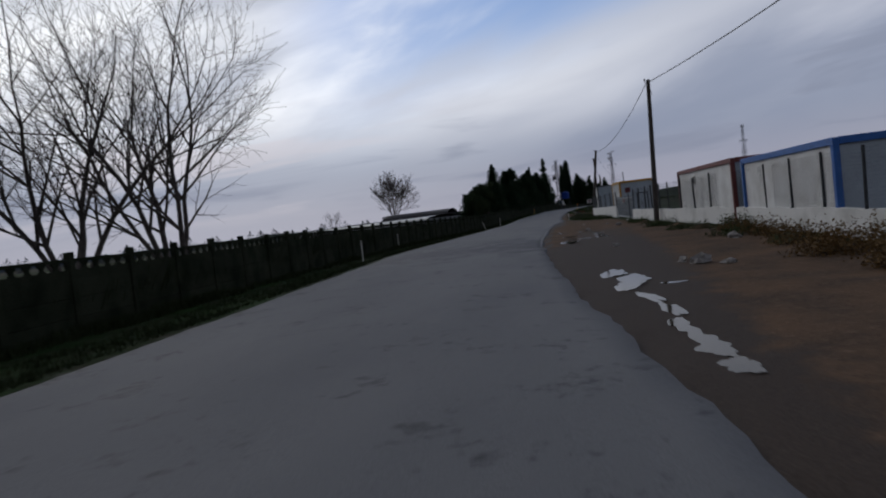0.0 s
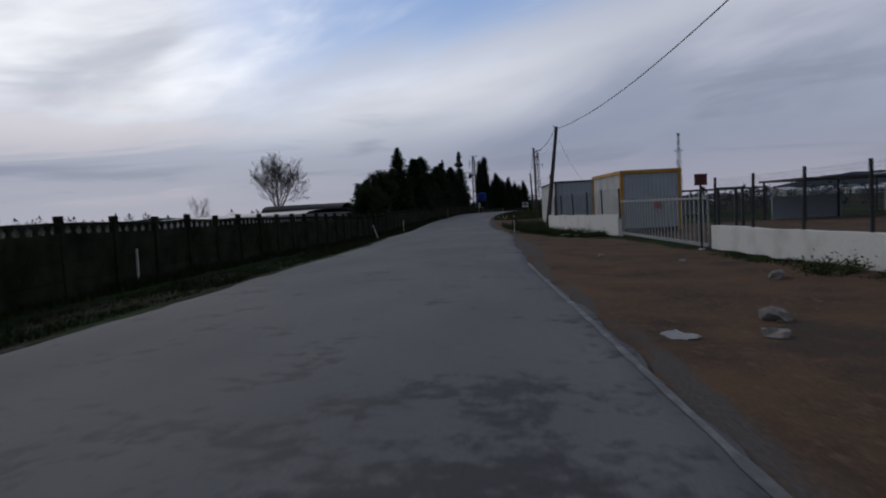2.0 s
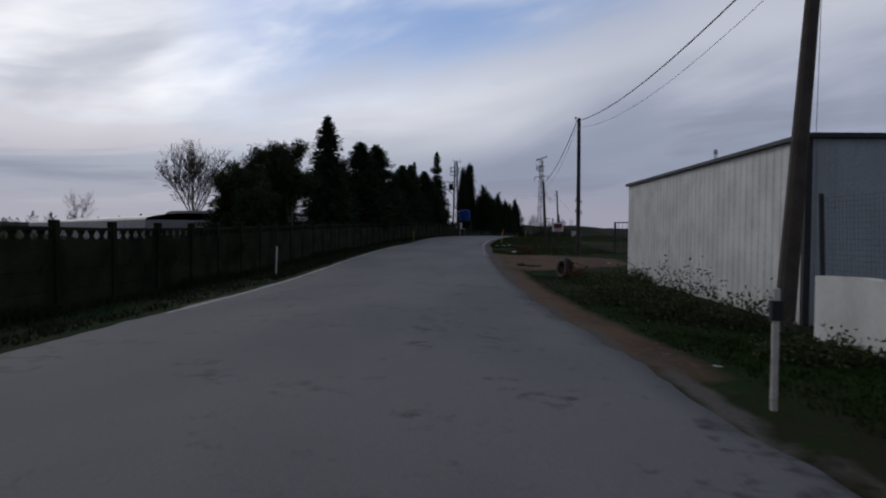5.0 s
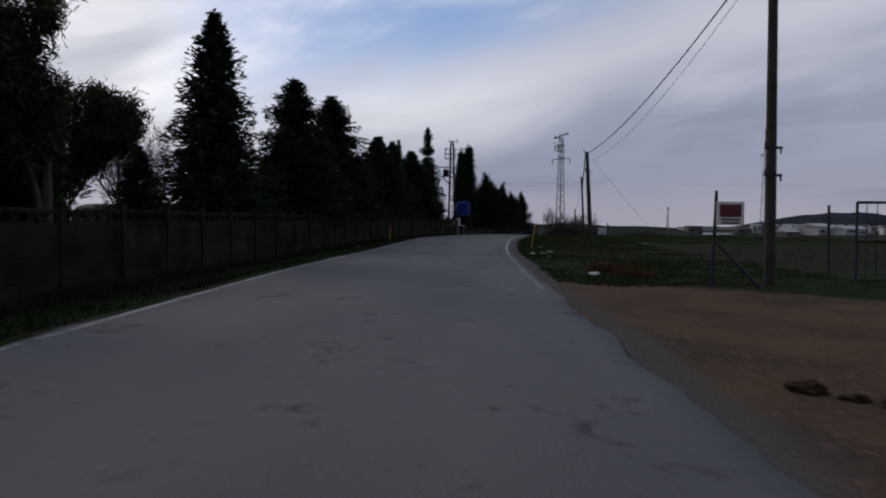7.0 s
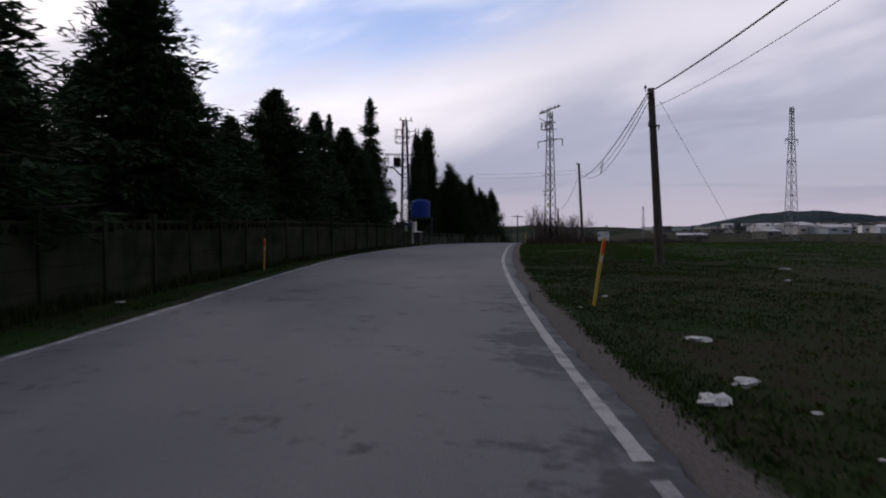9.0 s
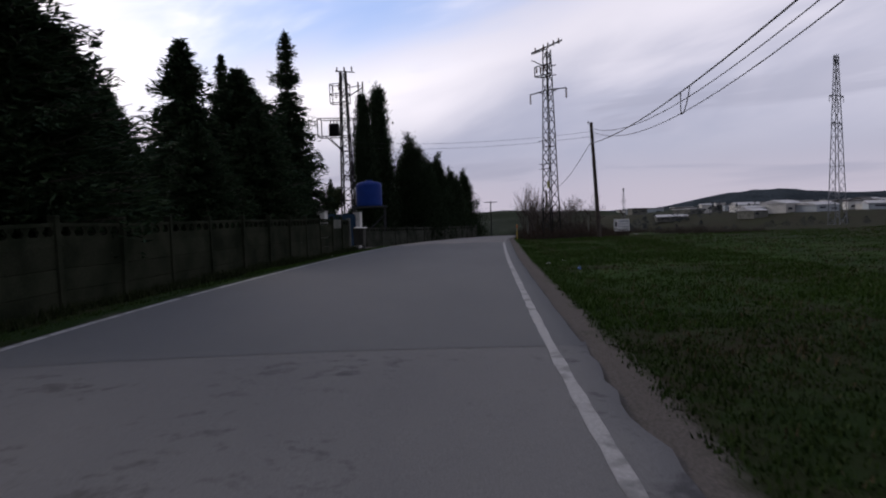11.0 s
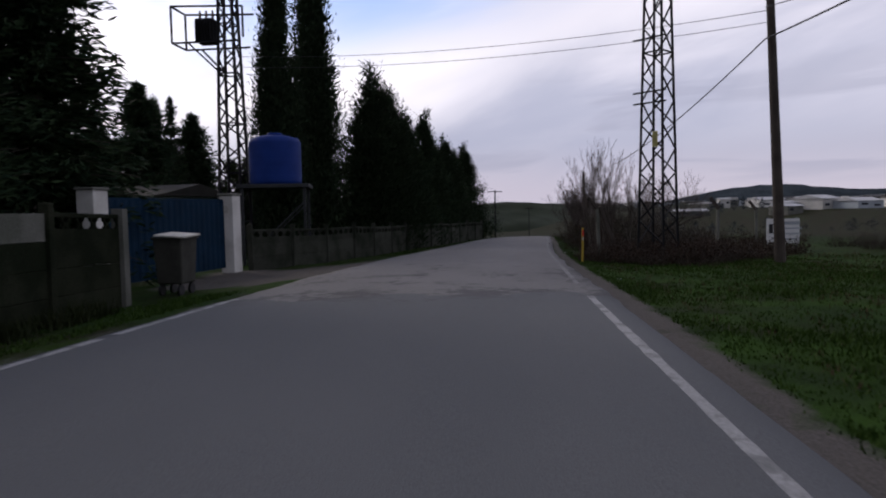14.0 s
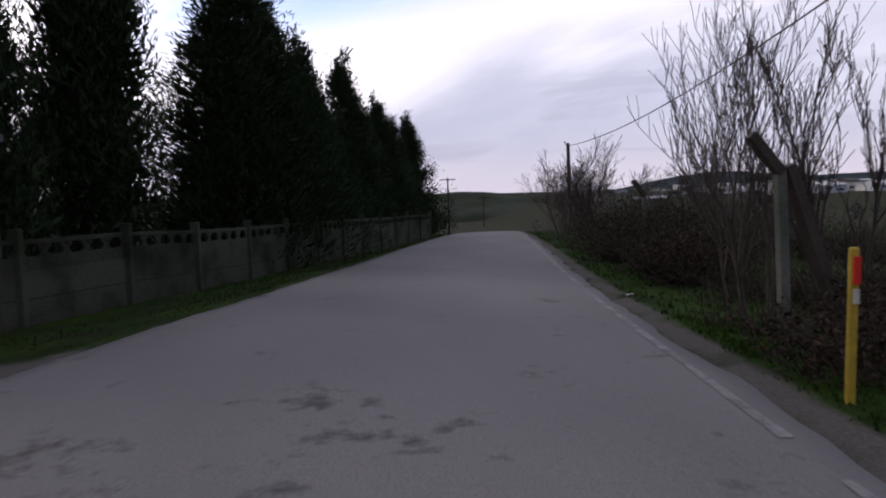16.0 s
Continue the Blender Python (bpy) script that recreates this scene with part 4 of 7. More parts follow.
def plant_conifers():
    fir = conifer("tall dark green fir with drooping boughs behind the fence", 9.0, 2.5, 11, "fir", base=1.5)
    fir2 = conifer("dark green fir with a ragged outline behind the fence", 8.0, 2.7, 12, "fir", base=1.5)
    spire = conifer("slender pointed cedar with a bare spiky top", 12.0, 2.3, 13, "spire", base=1.2, name="cedar_tree")
    broad = conifer("broad dense dark cedar behind the fence", 8.6, 3.0, 14, "broad", name="cedar_tree")
    cyp = conifer("tall columnar dark cypress beside the water tank", 11.3, 1.0, 15, "cypress", name="cypress_tree")
    cone = conifer("dense dark conical cypress beside the fence", 8.4, 2.5, 16, "cone", name="cypress_tree")
    cone2 = conifer("dense dark conical cypress with a split top", 7.6, 2.4, 17, "cone", name="cypress_tree")
    pine = conifer("young bushy pine with tufted branches", 6.4, 2.0, 18, "pine", name="pine_tree")
    pine2 = conifer("low bushy pine with tufted branches", 5.2, 1.9, 19, "pine", name="pine_tree")
    wide = conifer("wide dark fir with long spreading boughs and a bare tip", 9.0, 3.5, 21, "fir", base=1.9)
    used = set()
    for src, x, y, h, rz, *girth in (
            (fir, -16.2, 104.1, 8.8, 0, 1.05), (fir2, -15.4, 111.4, 8.0, 40, 1.25), (wide, -15.6, 119.8, 8.7, 10, 1.2), (fir2, -18.2, 115.5, 4.6, 200), (fir, -16.5, 124.6, 7.3, 130, 1.3),
            (broad, -14.9, 132.4, 8.0, 30, 1.2), (fir2, -18.0, 129.0, 8.0, 75, 1.3), (broad, -13.6, 141.4, 5.2, 200), (fir2, -16.2, 137.6, 7.4, 300, 1.3), (fir, -15.7, 146.4, 9.4, 77, 1.15),
            (broad, -14.2, 149.6, 8.9, 110, 1.1), (spire, -13.0, 155.4, 12.3, 0, 1.14), (spire, -16.0, 153.4, 10.6, 250),
            (spire, -20.5, 166.0, 9.6, 60), (fir2, -17.0, 171.0, 8.0, 20), (spire, -24.0, 172.0, 9.5, 190), (cyp, -19.0, 178.0, 8.6, 0), (broad, -22.5, 160.5, 7.0, 12), (spire, -14.2, 182.0, 6.4, 340),
            (cyp, -9.68, 165.6, 10.8, 20, 1.08), (cyp, -8.75, 168.9, 12.0, 140, 1.25), (cone, -6.55, 172.2, 8.7, 0, 1.18), (cone2, -5.2, 176.6, 7.4, 60), (cone, -3.9, 183.6, 8.5, 130), (cone2, -4.9, 179.8, 6.6, 210), (cone2, -6.1, 173.8, 7.9, 15), (cone, -6.4, 175.8, 7.2, 77), (fir2, -15.8, 174.6, 7.2, 15), (pine, -14.2, 176.8, 5.4, 75), (spire, -17.8, 177.2, 8.6, 25), (cone2, -3.4, 186.4, 7.2, 144),
            (cone2, -2.6, 189.0, 7.6, 20), (cone, -1.4, 195.0, 7.4, 200), (cone2, -0.2, 202.0, 8.8, 300), (cone2, -7.6, 185, 8.0, 90),
            (pine, -15.6, 94.0, 6.1, 0), (pine2, -16.3, 89.6, 4.6, 200), (pine2, -15.2, 87.2, 3.5, 20), (broad, -18.0, 95.0, 5.0, 10, 1.3), (broad, -17.3, 90.6, 3.8, 200, 1.3), (broad, -17.0, 92.6, 3.2, 10), (broad, -15.8, 86.0, 2.2, 120), (pine, -17.4, 97.2, 5.2, 120), (pine, -17.9, 96.0, 4.9, 260),
            (spire, -15.2, 163.0, 6.6, 30), (pine2, -16.0, 163.0, 5.0, 10),
            (broad, -19.5, 105.0, 4.2, 20), (broad, -14.2, 151.6, 8.4, 15), (broad, -12.9, 147.4, 6.6, 75), (broad, -20.5, 119.0, 4.4, 110), (broad, -11.3, 172.8, 2.6, 10), (broad, -12.9, 173.2, 2.9, 70), (broad, -11.8, 176.0, 3.2, 140), (fir2, -20.0, 125.0, 7.6, 160), (fir2, -20.0, 149.0, 8.0, 44),
            (broad, -17.6, 108.6, 2.8, 0), (broad, -16.4, 115.2, 5.4, 90), (broad, -16.0, 122.5, 5.6, 40), (broad, -15.6, 128.0, 6.0, 140), (broad, -15.2, 136.8, 5.8, 250), (broad, -14.6, 145.4, 5.2, 300)):
        nominal = {fir: 9.0, fir2: 8.0, spire: 12.0, broad: 8.6, cyp: 11.3, cone: 8.4, cone2: 7.6, pine: 6.4, pine2: 5.2, wide: 9.0}[src]
        plant_at(src, x, y, h / nominal, rz, girth[0] if girth else 1.0, src not in used)
        used.add(src)


def bush(name, label, x, y, w, h, seed, n=260, mat="dead", leaves=0, leaf="weed"):
    """A tangle of thin stems; leaves: how many small leaves it still carries."""
    rng = random.Random(seed)
    t = thing(name, label, "bush", x, y, gz(x, y) - 0.04)
    segs, C, U, S, W = [], [], [], [], []
    for _ in range(n):
        a, r = rng.uniform(0, 6.283), rng.random() ** 0.5 * w * 0.45
        p = Vector((math.cos(a) * r, math.sin(a) * r, 0))
        d = Vector((math.cos(a) * 0.5 + rng.gauss(0, 0.4), math.sin(a) * 0.5 + rng.gauss(0, 0.4), rng.uniform(0.8, 1.6))).normalized()
        ln = h * rng.uniform(0.5, 1.1)
        for k in range(4):
            d = (d + Vector((rng.gauss(0, 0.25), rng.gauss(0, 0.25), -0.10 * k))).normalized()
            q = p + d * ln / 4
            segs.append((p.copy(), q.copy(), 0.008 * (1 - k / 5), 0.008 * (1 - (k + 1) / 5)))
            if rng.random() < 0.6:
                e = q + Vector((rng.gauss(0, 0.2), rng.gauss(0, 0.2), rng.uniform(0, 0.25))) * ln * 0.4
                segs.append((q.copy(), e, 0.005, 0.002))
            for _ in range(leaves):
                C.append(tuple(q + Vector((rng.gauss(0, .08), rng.gauss(0, .08), rng.gauss(0, .08)))))
                U.append((rng.gauss(0, 1), rng.gauss(0, 1), rng.gauss(0.2, 1)))
                S.append(rng.uniform(0.04, 0.09)), W.append(rng.uniform(0.02, 0.045))
            p = q
    # canes in eight sprays round the middle; thin weeds stay one tangle
    per = max(1, len(segs) // 8 + 1) if n > 100 else len(segs)
    for k in range(0, len(segs), per):
        v, f = tube_list(segs[k:k + per], 3)
        ob = raw("cane" if n > 100 else "tangle", [tuple(p) for p in v], f, mat, t)
        ob["kind"] = "stuff"
    if leaves:
        spray_mesh("foliage", C, U, S, W, leaf, t, seed)
    return t


def grass_field(name, label, boxes, seed, material, height, width, slim=0.012):
    """Blades of grass strewn over stretches of verge: (x from the edge a..b, y from..to, how many, which edge)."""
    r = np.random.RandomState(seed)
    V = []
    for a, b, y0, y1, n, edge in boxes:
        y = r.uniform(y0, y1, n)
        off = a + (b - a) * r.rand(n) ** 1.3
        wall = np.interp(y, [17, 27, 34.5, 44.9, 54.7, 59, 64.5, 69], [5.45, 4.6, 3.25, 2.05, 1.18, 0.35, -0.45, -0.85])
        x = {"r": r_edge(y) + off, "l": l_edge(y) - off, "wall": wall - 0.12 - off, "x": off, "f": fence_a(y) + off}[edge]
        patch = 1.6 * (soft_noise(x, y, 1.9, seed) + 0.6 * soft_noise(x, y, 0.6, seed + 1) - 0.8)
        keep = patch > r.uniform(-1.3, 0.6, n)
        x, y = x[keep], y[keep]
        z = land(x, y) - 0.01
        for _ in range(3):
            k = len(x)
            h = height * r.uniform(0.4, 1.15, k) * (0.75 + 0.35 * np.clip(patch[keep], -1, 1))
            an, le = r.uniform(0, 6.283, k), r.uniform(0.1, 0.7, k) * h
            bx, by = x + r.normal(0, 0.05, k), y + r.normal(0, 0.05, k)
            sx, sy = np.cos(an + 1.57) * slim, np.sin(an + 1.57) * slim
            tx, ty = bx + np.cos(an) * le, by + np.sin(an) * le
            V.append(np.stack([np.stack([bx - sx, by - sy, z], -1), np.stack([bx + sx, by + sy, z], -1), np.stack([tx, ty, z + h], -1)], 1))
    V = np.concatenate(V).reshape(-1, 3)
    i = np.arange(len(V) // 3) * 3
    ob = raw(name, V.tolist(), np.stack([i, i + 1, i + 2], -1).tolist(), material)
    return tagged(ob, label, "grass", kind="stuff")


# ---------------------------------------------------------------- concrete panel fences on the left
def fence_meshes(concrete="fence_concrete"):
    bm = B()
    box(bm, 0, 0, 0.86, 0.15, 0.15, 1.74, bevel=0.012)
    box(bm, 0, 0, 1.74, 0.16, 0.16, 0.06, bevel=0.02)
    post = part("post", bm, concrete)
    slab = part("panel", box(B(), 0, 0, 0, 1.0, 0.055, 0.395, bevel=0.01), concrete)
    bm = B()
    box(bm, 0, 0, 0.085, 1.0, 0.055, 0.19, bevel=0.008)
    box(bm, 0, 0, 0.380, 1.0, 0.06, 0.07, bevel=0.008)
    for k in range(6):
        x = -0.5 + k / 5
        # wide webs with rounded heads leave four oval openings
        box(bm, x, 0, 0.265, 0.05, 0.045, 0.18)
        box(bm, x, 0, 0.325, 0.11, 0.045, 0.05)
        box(bm, x, 0, 0.295, 0.08, 0.045, 0.03)
        box(bm, x, 0, 0.190, 0.09, 0.045, 0.04)
    open_panel = part("openwork_panel", bm, concrete)
    pale = part("panel", box(B(), 0, 0, 0, 1.0, 0.055, 0.395, bevel=0.01), "concrete")
    bm = B()
    box(bm, 0, 0, 0.86, 0.2, 0.2, 1.74, bevel=0.012)
    pale_post = part("post", bm, "concrete")
    return post, slab, open_panel, pale, pale_post


def panel_fence(name, label, points, meshes, bay, lower=3, plain_top=(), tall=1.0):
    """Posts at equal steps along a line of (x, y), slabs slotted between them."""
    post, slab, open_panel, pale, pale_post = meshes
    t = thing(name, label, "fence")
    pts = [Vector((x, y)) for x, y in points]
    marks, carry = [pts[0]], 0.0
    for a, b in zip(pts, pts[1:]):
        d, ln = (b - a).normalized(), (b - a).length
        s = bay - carry
        while s <= ln:
            marks.append(a + d * s)
            s += bay
        carry = ln - (s - bay)
    rng = random.Random(len(marks))
    for k, p in enumerate(marks):
        z = gz(p.x, p.y)
        again("post", (pale_post if plain_top and k + 1 == len(marks) else post).data, t, pose(p.x, p.y, z - 0.06, rng.uniform(-1.2, 1.2), rng.uniform(-1.2, 1.2), rng.uniform(-2, 2)) @ Matrix.Diagonal((1, 1, tall, 1)))
        if k + 1 == len(marks):
            break
        q = marks[k + 1]
        mid, d = (p + q) / 2, q - p
        zz = (gz(p.x, p.y) + gz(q.x, q.y)) / 2
        rz = math.degrees(math.atan2(d.y, d.x))
        sl = -math.degrees(math.atan2(gz(q.x, q.y) - gz(p.x, p.y), d.length))
        w = d.length - 0.10
        for i in range(lower):
            again("panel", slab.data, t, pose(mid.x, mid.y, zz + 0.16 + 0.40 * i, rng.uniform(-0.8, 0.8), sl, rz) @ Matrix.Diagonal((w, 1, 1, 1)))
        top = zz + 0.16 + 0.40 * lower - 0.20
        if k in plain_top:
            again("panel", pale.data, t, pose(mid.x, mid.y, top + 0.2, 0, sl, rz) @ Matrix.Diagonal((w, 1, 1, 1)))
        else:
            again("openwork_panel", open_panel.data, t, pose(mid.x, mid.y, top, 0, sl, rz) @ Matrix.Diagonal((w, 1, 1, 1)))
    return t


def build_left_fences():
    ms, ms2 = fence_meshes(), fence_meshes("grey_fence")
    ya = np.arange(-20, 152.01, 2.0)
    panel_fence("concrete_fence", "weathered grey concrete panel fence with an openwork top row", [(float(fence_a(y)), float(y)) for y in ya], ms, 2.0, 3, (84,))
    panel_fence("concrete_fence", "greenish grey concrete panel fence along the cypress row", [(-9.25, 159.3), (-8.2, 161.6), (-7.1, 164.0), (-5.7, 168.3), (-4.3, 172.8), (-2.0, 180), (0.3, 187)], ms2, 2.0, 2, (), 0.78)
    for o in ms + ms2:
        bpy.data.objects.remove(o)


# ---------------------------------------------------------------- yard walls, containers and gates on the right
WALL_A = [(6.6, 4.0), (5.45, 17.0), (4.6, 27.0), (3.25, 34.5), (2.05, 44.9)]
WALL_C = [(1.18, 54.7), (0.35, 59.0), (-0.45, 64.5), (-0.85, 69.0)]


def low_wall(name, points, height, label):
    """Rendered wall with a slightly uneven coping."""
    bm = B()
    rows = []
    for a, b in zip(points, points[1:]):
        a, b = Vector(a), Vector(b)
        n = max(2, int((b - a).length / 0.8))
        for k in range(n + (b == Vector(points[-1]))):
            rows.append((a.lerp(b, k / n), (b - a).normalized()))
    prev = None
    for p, d in rows:
        s = Vector((d.y, -d.x)) * 0.10
        g = gz(p.x, p.y)
        h = height + 0.02 * float(wave(p.x, p.y, 1.3))
        ring = [(-1, -0.25), (-1, h), (1, h), (1, -0.25)]
        cur = [bm.verts.new((p.x + s.x * k, p.y + s.y * k, g + z)) for k, z in ring]
        if prev:
            for i in range(3):
                bm.faces.new((prev[i], prev[i + 1], cur[i + 1], cur[i]))
        else:
            bm.faces.new(cur)
        prev = cur
    bm.faces.new(prev[::-1])
    ob = part(name, bm, "white_wall")
    return tagged(ob, label, "wall", kind="structure")


def mesh_fence(label, points, base, height, bay, lean):
    """Dark posts with a wire mesh, standing on the wall."""
    t = thing("wire_fence", label, "fence")
    pts = [Vector(p) for p in points]
    posts = []
    for a, b in zip(pts, pts[1:]):
        n = max(1, round((b - a).length / bay))
        posts += [a.lerp(b, k / n) for k in range(n)]
    posts.append(pts[-1])
    rng = random.Random(len(posts))
    tops = []
    for p in posts:
        g = gz(p.x, p.y) + base
        bm = B()
        lx = rng.uniform(-0.02, 0.04) + lean
        bar(bm, (p.x, p.y, g - 0.15), (p.x + lx, p.y, g + height), 0.035, 0.035, 8)
        box(bm, p.x, p.y, g, 0.12, 0.12, 0.02)
        part("fence_post", bm, "dark_steel", t)
        tops.append((Vector((p.x, p.y, g + 0.03)), Vector((p.x + lx, p.y, g + height - 0.06))))
    for (a0, a1), (b0, b1) in zip(tops, tops[1:]):
        segs = []
        n = max(4, int((b0 - a0).length / 0.075))
        for k in range(n + 1):
            segs.append((a0.lerp(b0, k / n), a1.lerp(b1, k / n), 0.0019, 0.0019))
        for k in range(16):
            segs.append((a0.lerp(a1, k / 15), b0.lerp(b1, k / 15), 0.0019, 0.0019))
        v, f = tube_list(segs, 3)
        raw("wire_mesh", [tuple(p) for p in v], f, "mesh_wire", t)
    return t


def corrugated(bm, a, b, z0, z1, pitch=0.16, depth=0.018):
    """An upright ribbed sheet from a to b (x, y), ribs outwards to the left of the way."""
    a, b = Vector((*a, 0)), Vector((*b, 0))
    d = (b - a).normalized()
    out = Vector((d.y, -d.x, 0))
    n = max(2, int((b - a).length / pitch))
    prev = None
    for k in range(n):
        for f, o in ((0.0, 0), (0.38, 0), (0.5, 1), (0.88, 1)):
            s = (k + f) / n
            if k == n - 1 and f == 0.88:
                s = 1.0
            p = a.lerp(b, s) + out * depth * o
            cur = (bm.verts.new((p.x, p.y, z0)), bm.verts.new((p.x, p.y, z1)))
            if prev:
                bm.faces.new((prev[0], cur[0], cur[1], prev[1]))
            prev = cur
    return bm


def container(label, corner, heading, length, width, height, trim, base, windows=(), door=None, ribs=0.16, unit=False):
    """A site container: ribbed sides in a painted steel frame, on blocks. corner: the end nearest the road's start, on the road side."""
    x, y = corner
    t = thing("site_container", label, "container", x, y, base, heading)
    # own axes: +y along the side that faces the road, +x away from the road
    L_, W_, H_ = length, width, height
    for name, a, b in (("side_panel", (0, L_ - 0.06), (0, 0.06)), ("side_panel", (W_, 0.06), (W_, L_ - 0.06)), ("end_panel", (0.06, 0), (W_ - 0.06, 0)), ("end_panel", (W_ - 0.06, L_), (0.06, L_))):
        part(name, corrugated(B(), a, b, 0.12, H_ - 0.10, ribs, 0.018 if ribs < 0.5 else 0.006), "sheet" if name == "side_panel" else "grey_sheet", t)
    for px in (0, W_):
        for py in (0, L_):
            part("corner_post", box(B(), px, py, H_ / 2, 0.14, 0.14, H_, bevel=0.01), trim, t)
    for px in (0, W_):
        part("top_rail", box(B(), px, L_ / 2, H_ - 0.07, 0.13, L_ - 0.15, 0.16, bevel=0.01), trim, t)
        part("bottom_rail", box(B(), px, L_ / 2, 0.07, 0.13, L_ - 0.15, 0.12, bevel=0.01), "dark_trim", t)
    for py in (0, L_):
        part("top_rail", box(B(), W_ / 2, py, H_ - 0.07, W_ - 0.15, 0.13, 0.16, bevel=0.01), trim, t)
        part("bottom_rail", box(B(), W_ / 2, py, 0.07, W_ - 0.15, 0.13, 0.12, bevel=0.01), "dark_trim", t)
    part("roof", box(B(), W_ / 2, L_ / 2, H_ - 0.02, W_ - 0.1, L_ - 0.1, 0.05), "sheet", t)
    for py in (0.5, L_ / 2, L_ - 0.5):
        for px in (0.2, W_ - 0.2):
            part("block", box(B(), px, py, -0.11, 0.4, 0.25, 0.24, bevel=0.01), "concrete", t)
    for wy, wz, ww, wh in windows:
        w = part("window", box(B(), -0.02, wy, wz, 0.06, ww, wh, bevel=0.008), "post_white", t)
        part("pane", box(B(), -0.055, wy, wz, 0.012, ww - 0.1, wh - 0.1), "glass", w)
    if unit:
        u = part("air_conditioner", box(B(), 0.42, -0.20, 1.45, 0.36, 0.26, 0.55, bevel=0.02), "post_white", t, "white air conditioner on the end wall")
        part("grille", box(B(), 0.42, -0.335, 1.45, 0.26, 0.012, 0.38), "grey_sheet", u)
        part("bracket", box(B(), 0.42, -0.16, 1.14, 0.30, 0.30, 0.04), "dark_steel", t)
    if door:
        dy, dw, dh = door
        dd = part("door", box(B(), -0.03, dy, 0.15 + dh / 2, 0.06, dw, dh, bevel=0.008), "post_white", t)
        part("pane", box(B(), -0.065, dy, 0.15 + dh * 0.68, 0.012, dw * 0.55, dh * 0.45), "glass", dd)
        bm = B()
        bar(bm, (-0.09, dy - dw * 0.38, 1.05), (-0.09, dy - dw * 0.38 + 0.13, 1.05), 0.012, 0.012, 8)
        part("door_handle", bm, "steel", dd)
    return t


def bar_gate():
    """The long sliding gate of upright bars between the two walls."""
    a, b = Vector((2.0, 45.3)), Vector((1.22, 54.5))
    ln = (b - a).length
    rz = math.degrees(math.atan2((b - a).y, (b - a).x))
    g = min(gz(*a), gz(*b)) + 0.03
    t = thing("sliding_gate", "grey painted steel gate of upright bars, closed", "gate", a.x, a.y, g, rz)
    for z, h in ((0.10, 0.10), (1.36, 0.06)):
        part("rail", box(B(), ln / 2, 0, z, ln, 0.05, h, bevel=0.006), "grey_paint", t)
    src = None
    n = int(ln / 0.33)
    for k in range(n + 1):
        m = pose(ln * k / n, 0.0, 0.78)
        if src is None:
            src = part("upright_bar", box(B(), 0, 0, 0, 0.055, 0.03, 1.40), "grey_paint", t)
            src.matrix_basis = m
        else:
            again("upright_bar", src.data, t, m)
    pl = part("name_plate", box(B(), ln * 0.46, 0.05, 1.20, 0.85, 0.015, 0.24, bevel=0.004), "red_sign", t, "faded red plate with pale bars of lettering")
    for k in range(2):
        part("lettering", box(B(), ln * 0.46, 0.060, 1.24 - 0.08 * k, 0.62 - 0.15 * k, 0.004, 0.03), "bin", pl)


def sign_on_post(name, label, x, y, post_h, w, h, zc, mat, face, lines=2, line_mat="bin", post_mat="dark_steel"):
    """A board on one thin post. face: the way it looks, degrees from -y to the left."""
    t = thing(name, label, "sign", x, y, gz(x, y) - 0.05, face)
    bm = B()
    bar(bm, (0, 0.03, -0.2), (0, 0.03, post_h), 0.03, 0.03, 8)
    part("post", bm, post_mat, t)
    bd = part("board", box(B(), 0, -0.02, zc, w, 0.02, h, bevel=0.004), mat, t)
    for k in range(lines):
        ww = w * (0.75 - 0.18 * (k % 3))
        part("lettering", box(B(), 0, -0.033, zc + h * (0.30 - 0.6 * (k + 0.5) / max(lines, 1) + 0.05), ww, 0.004, h * 0.08), line_mat, bd)
    return t


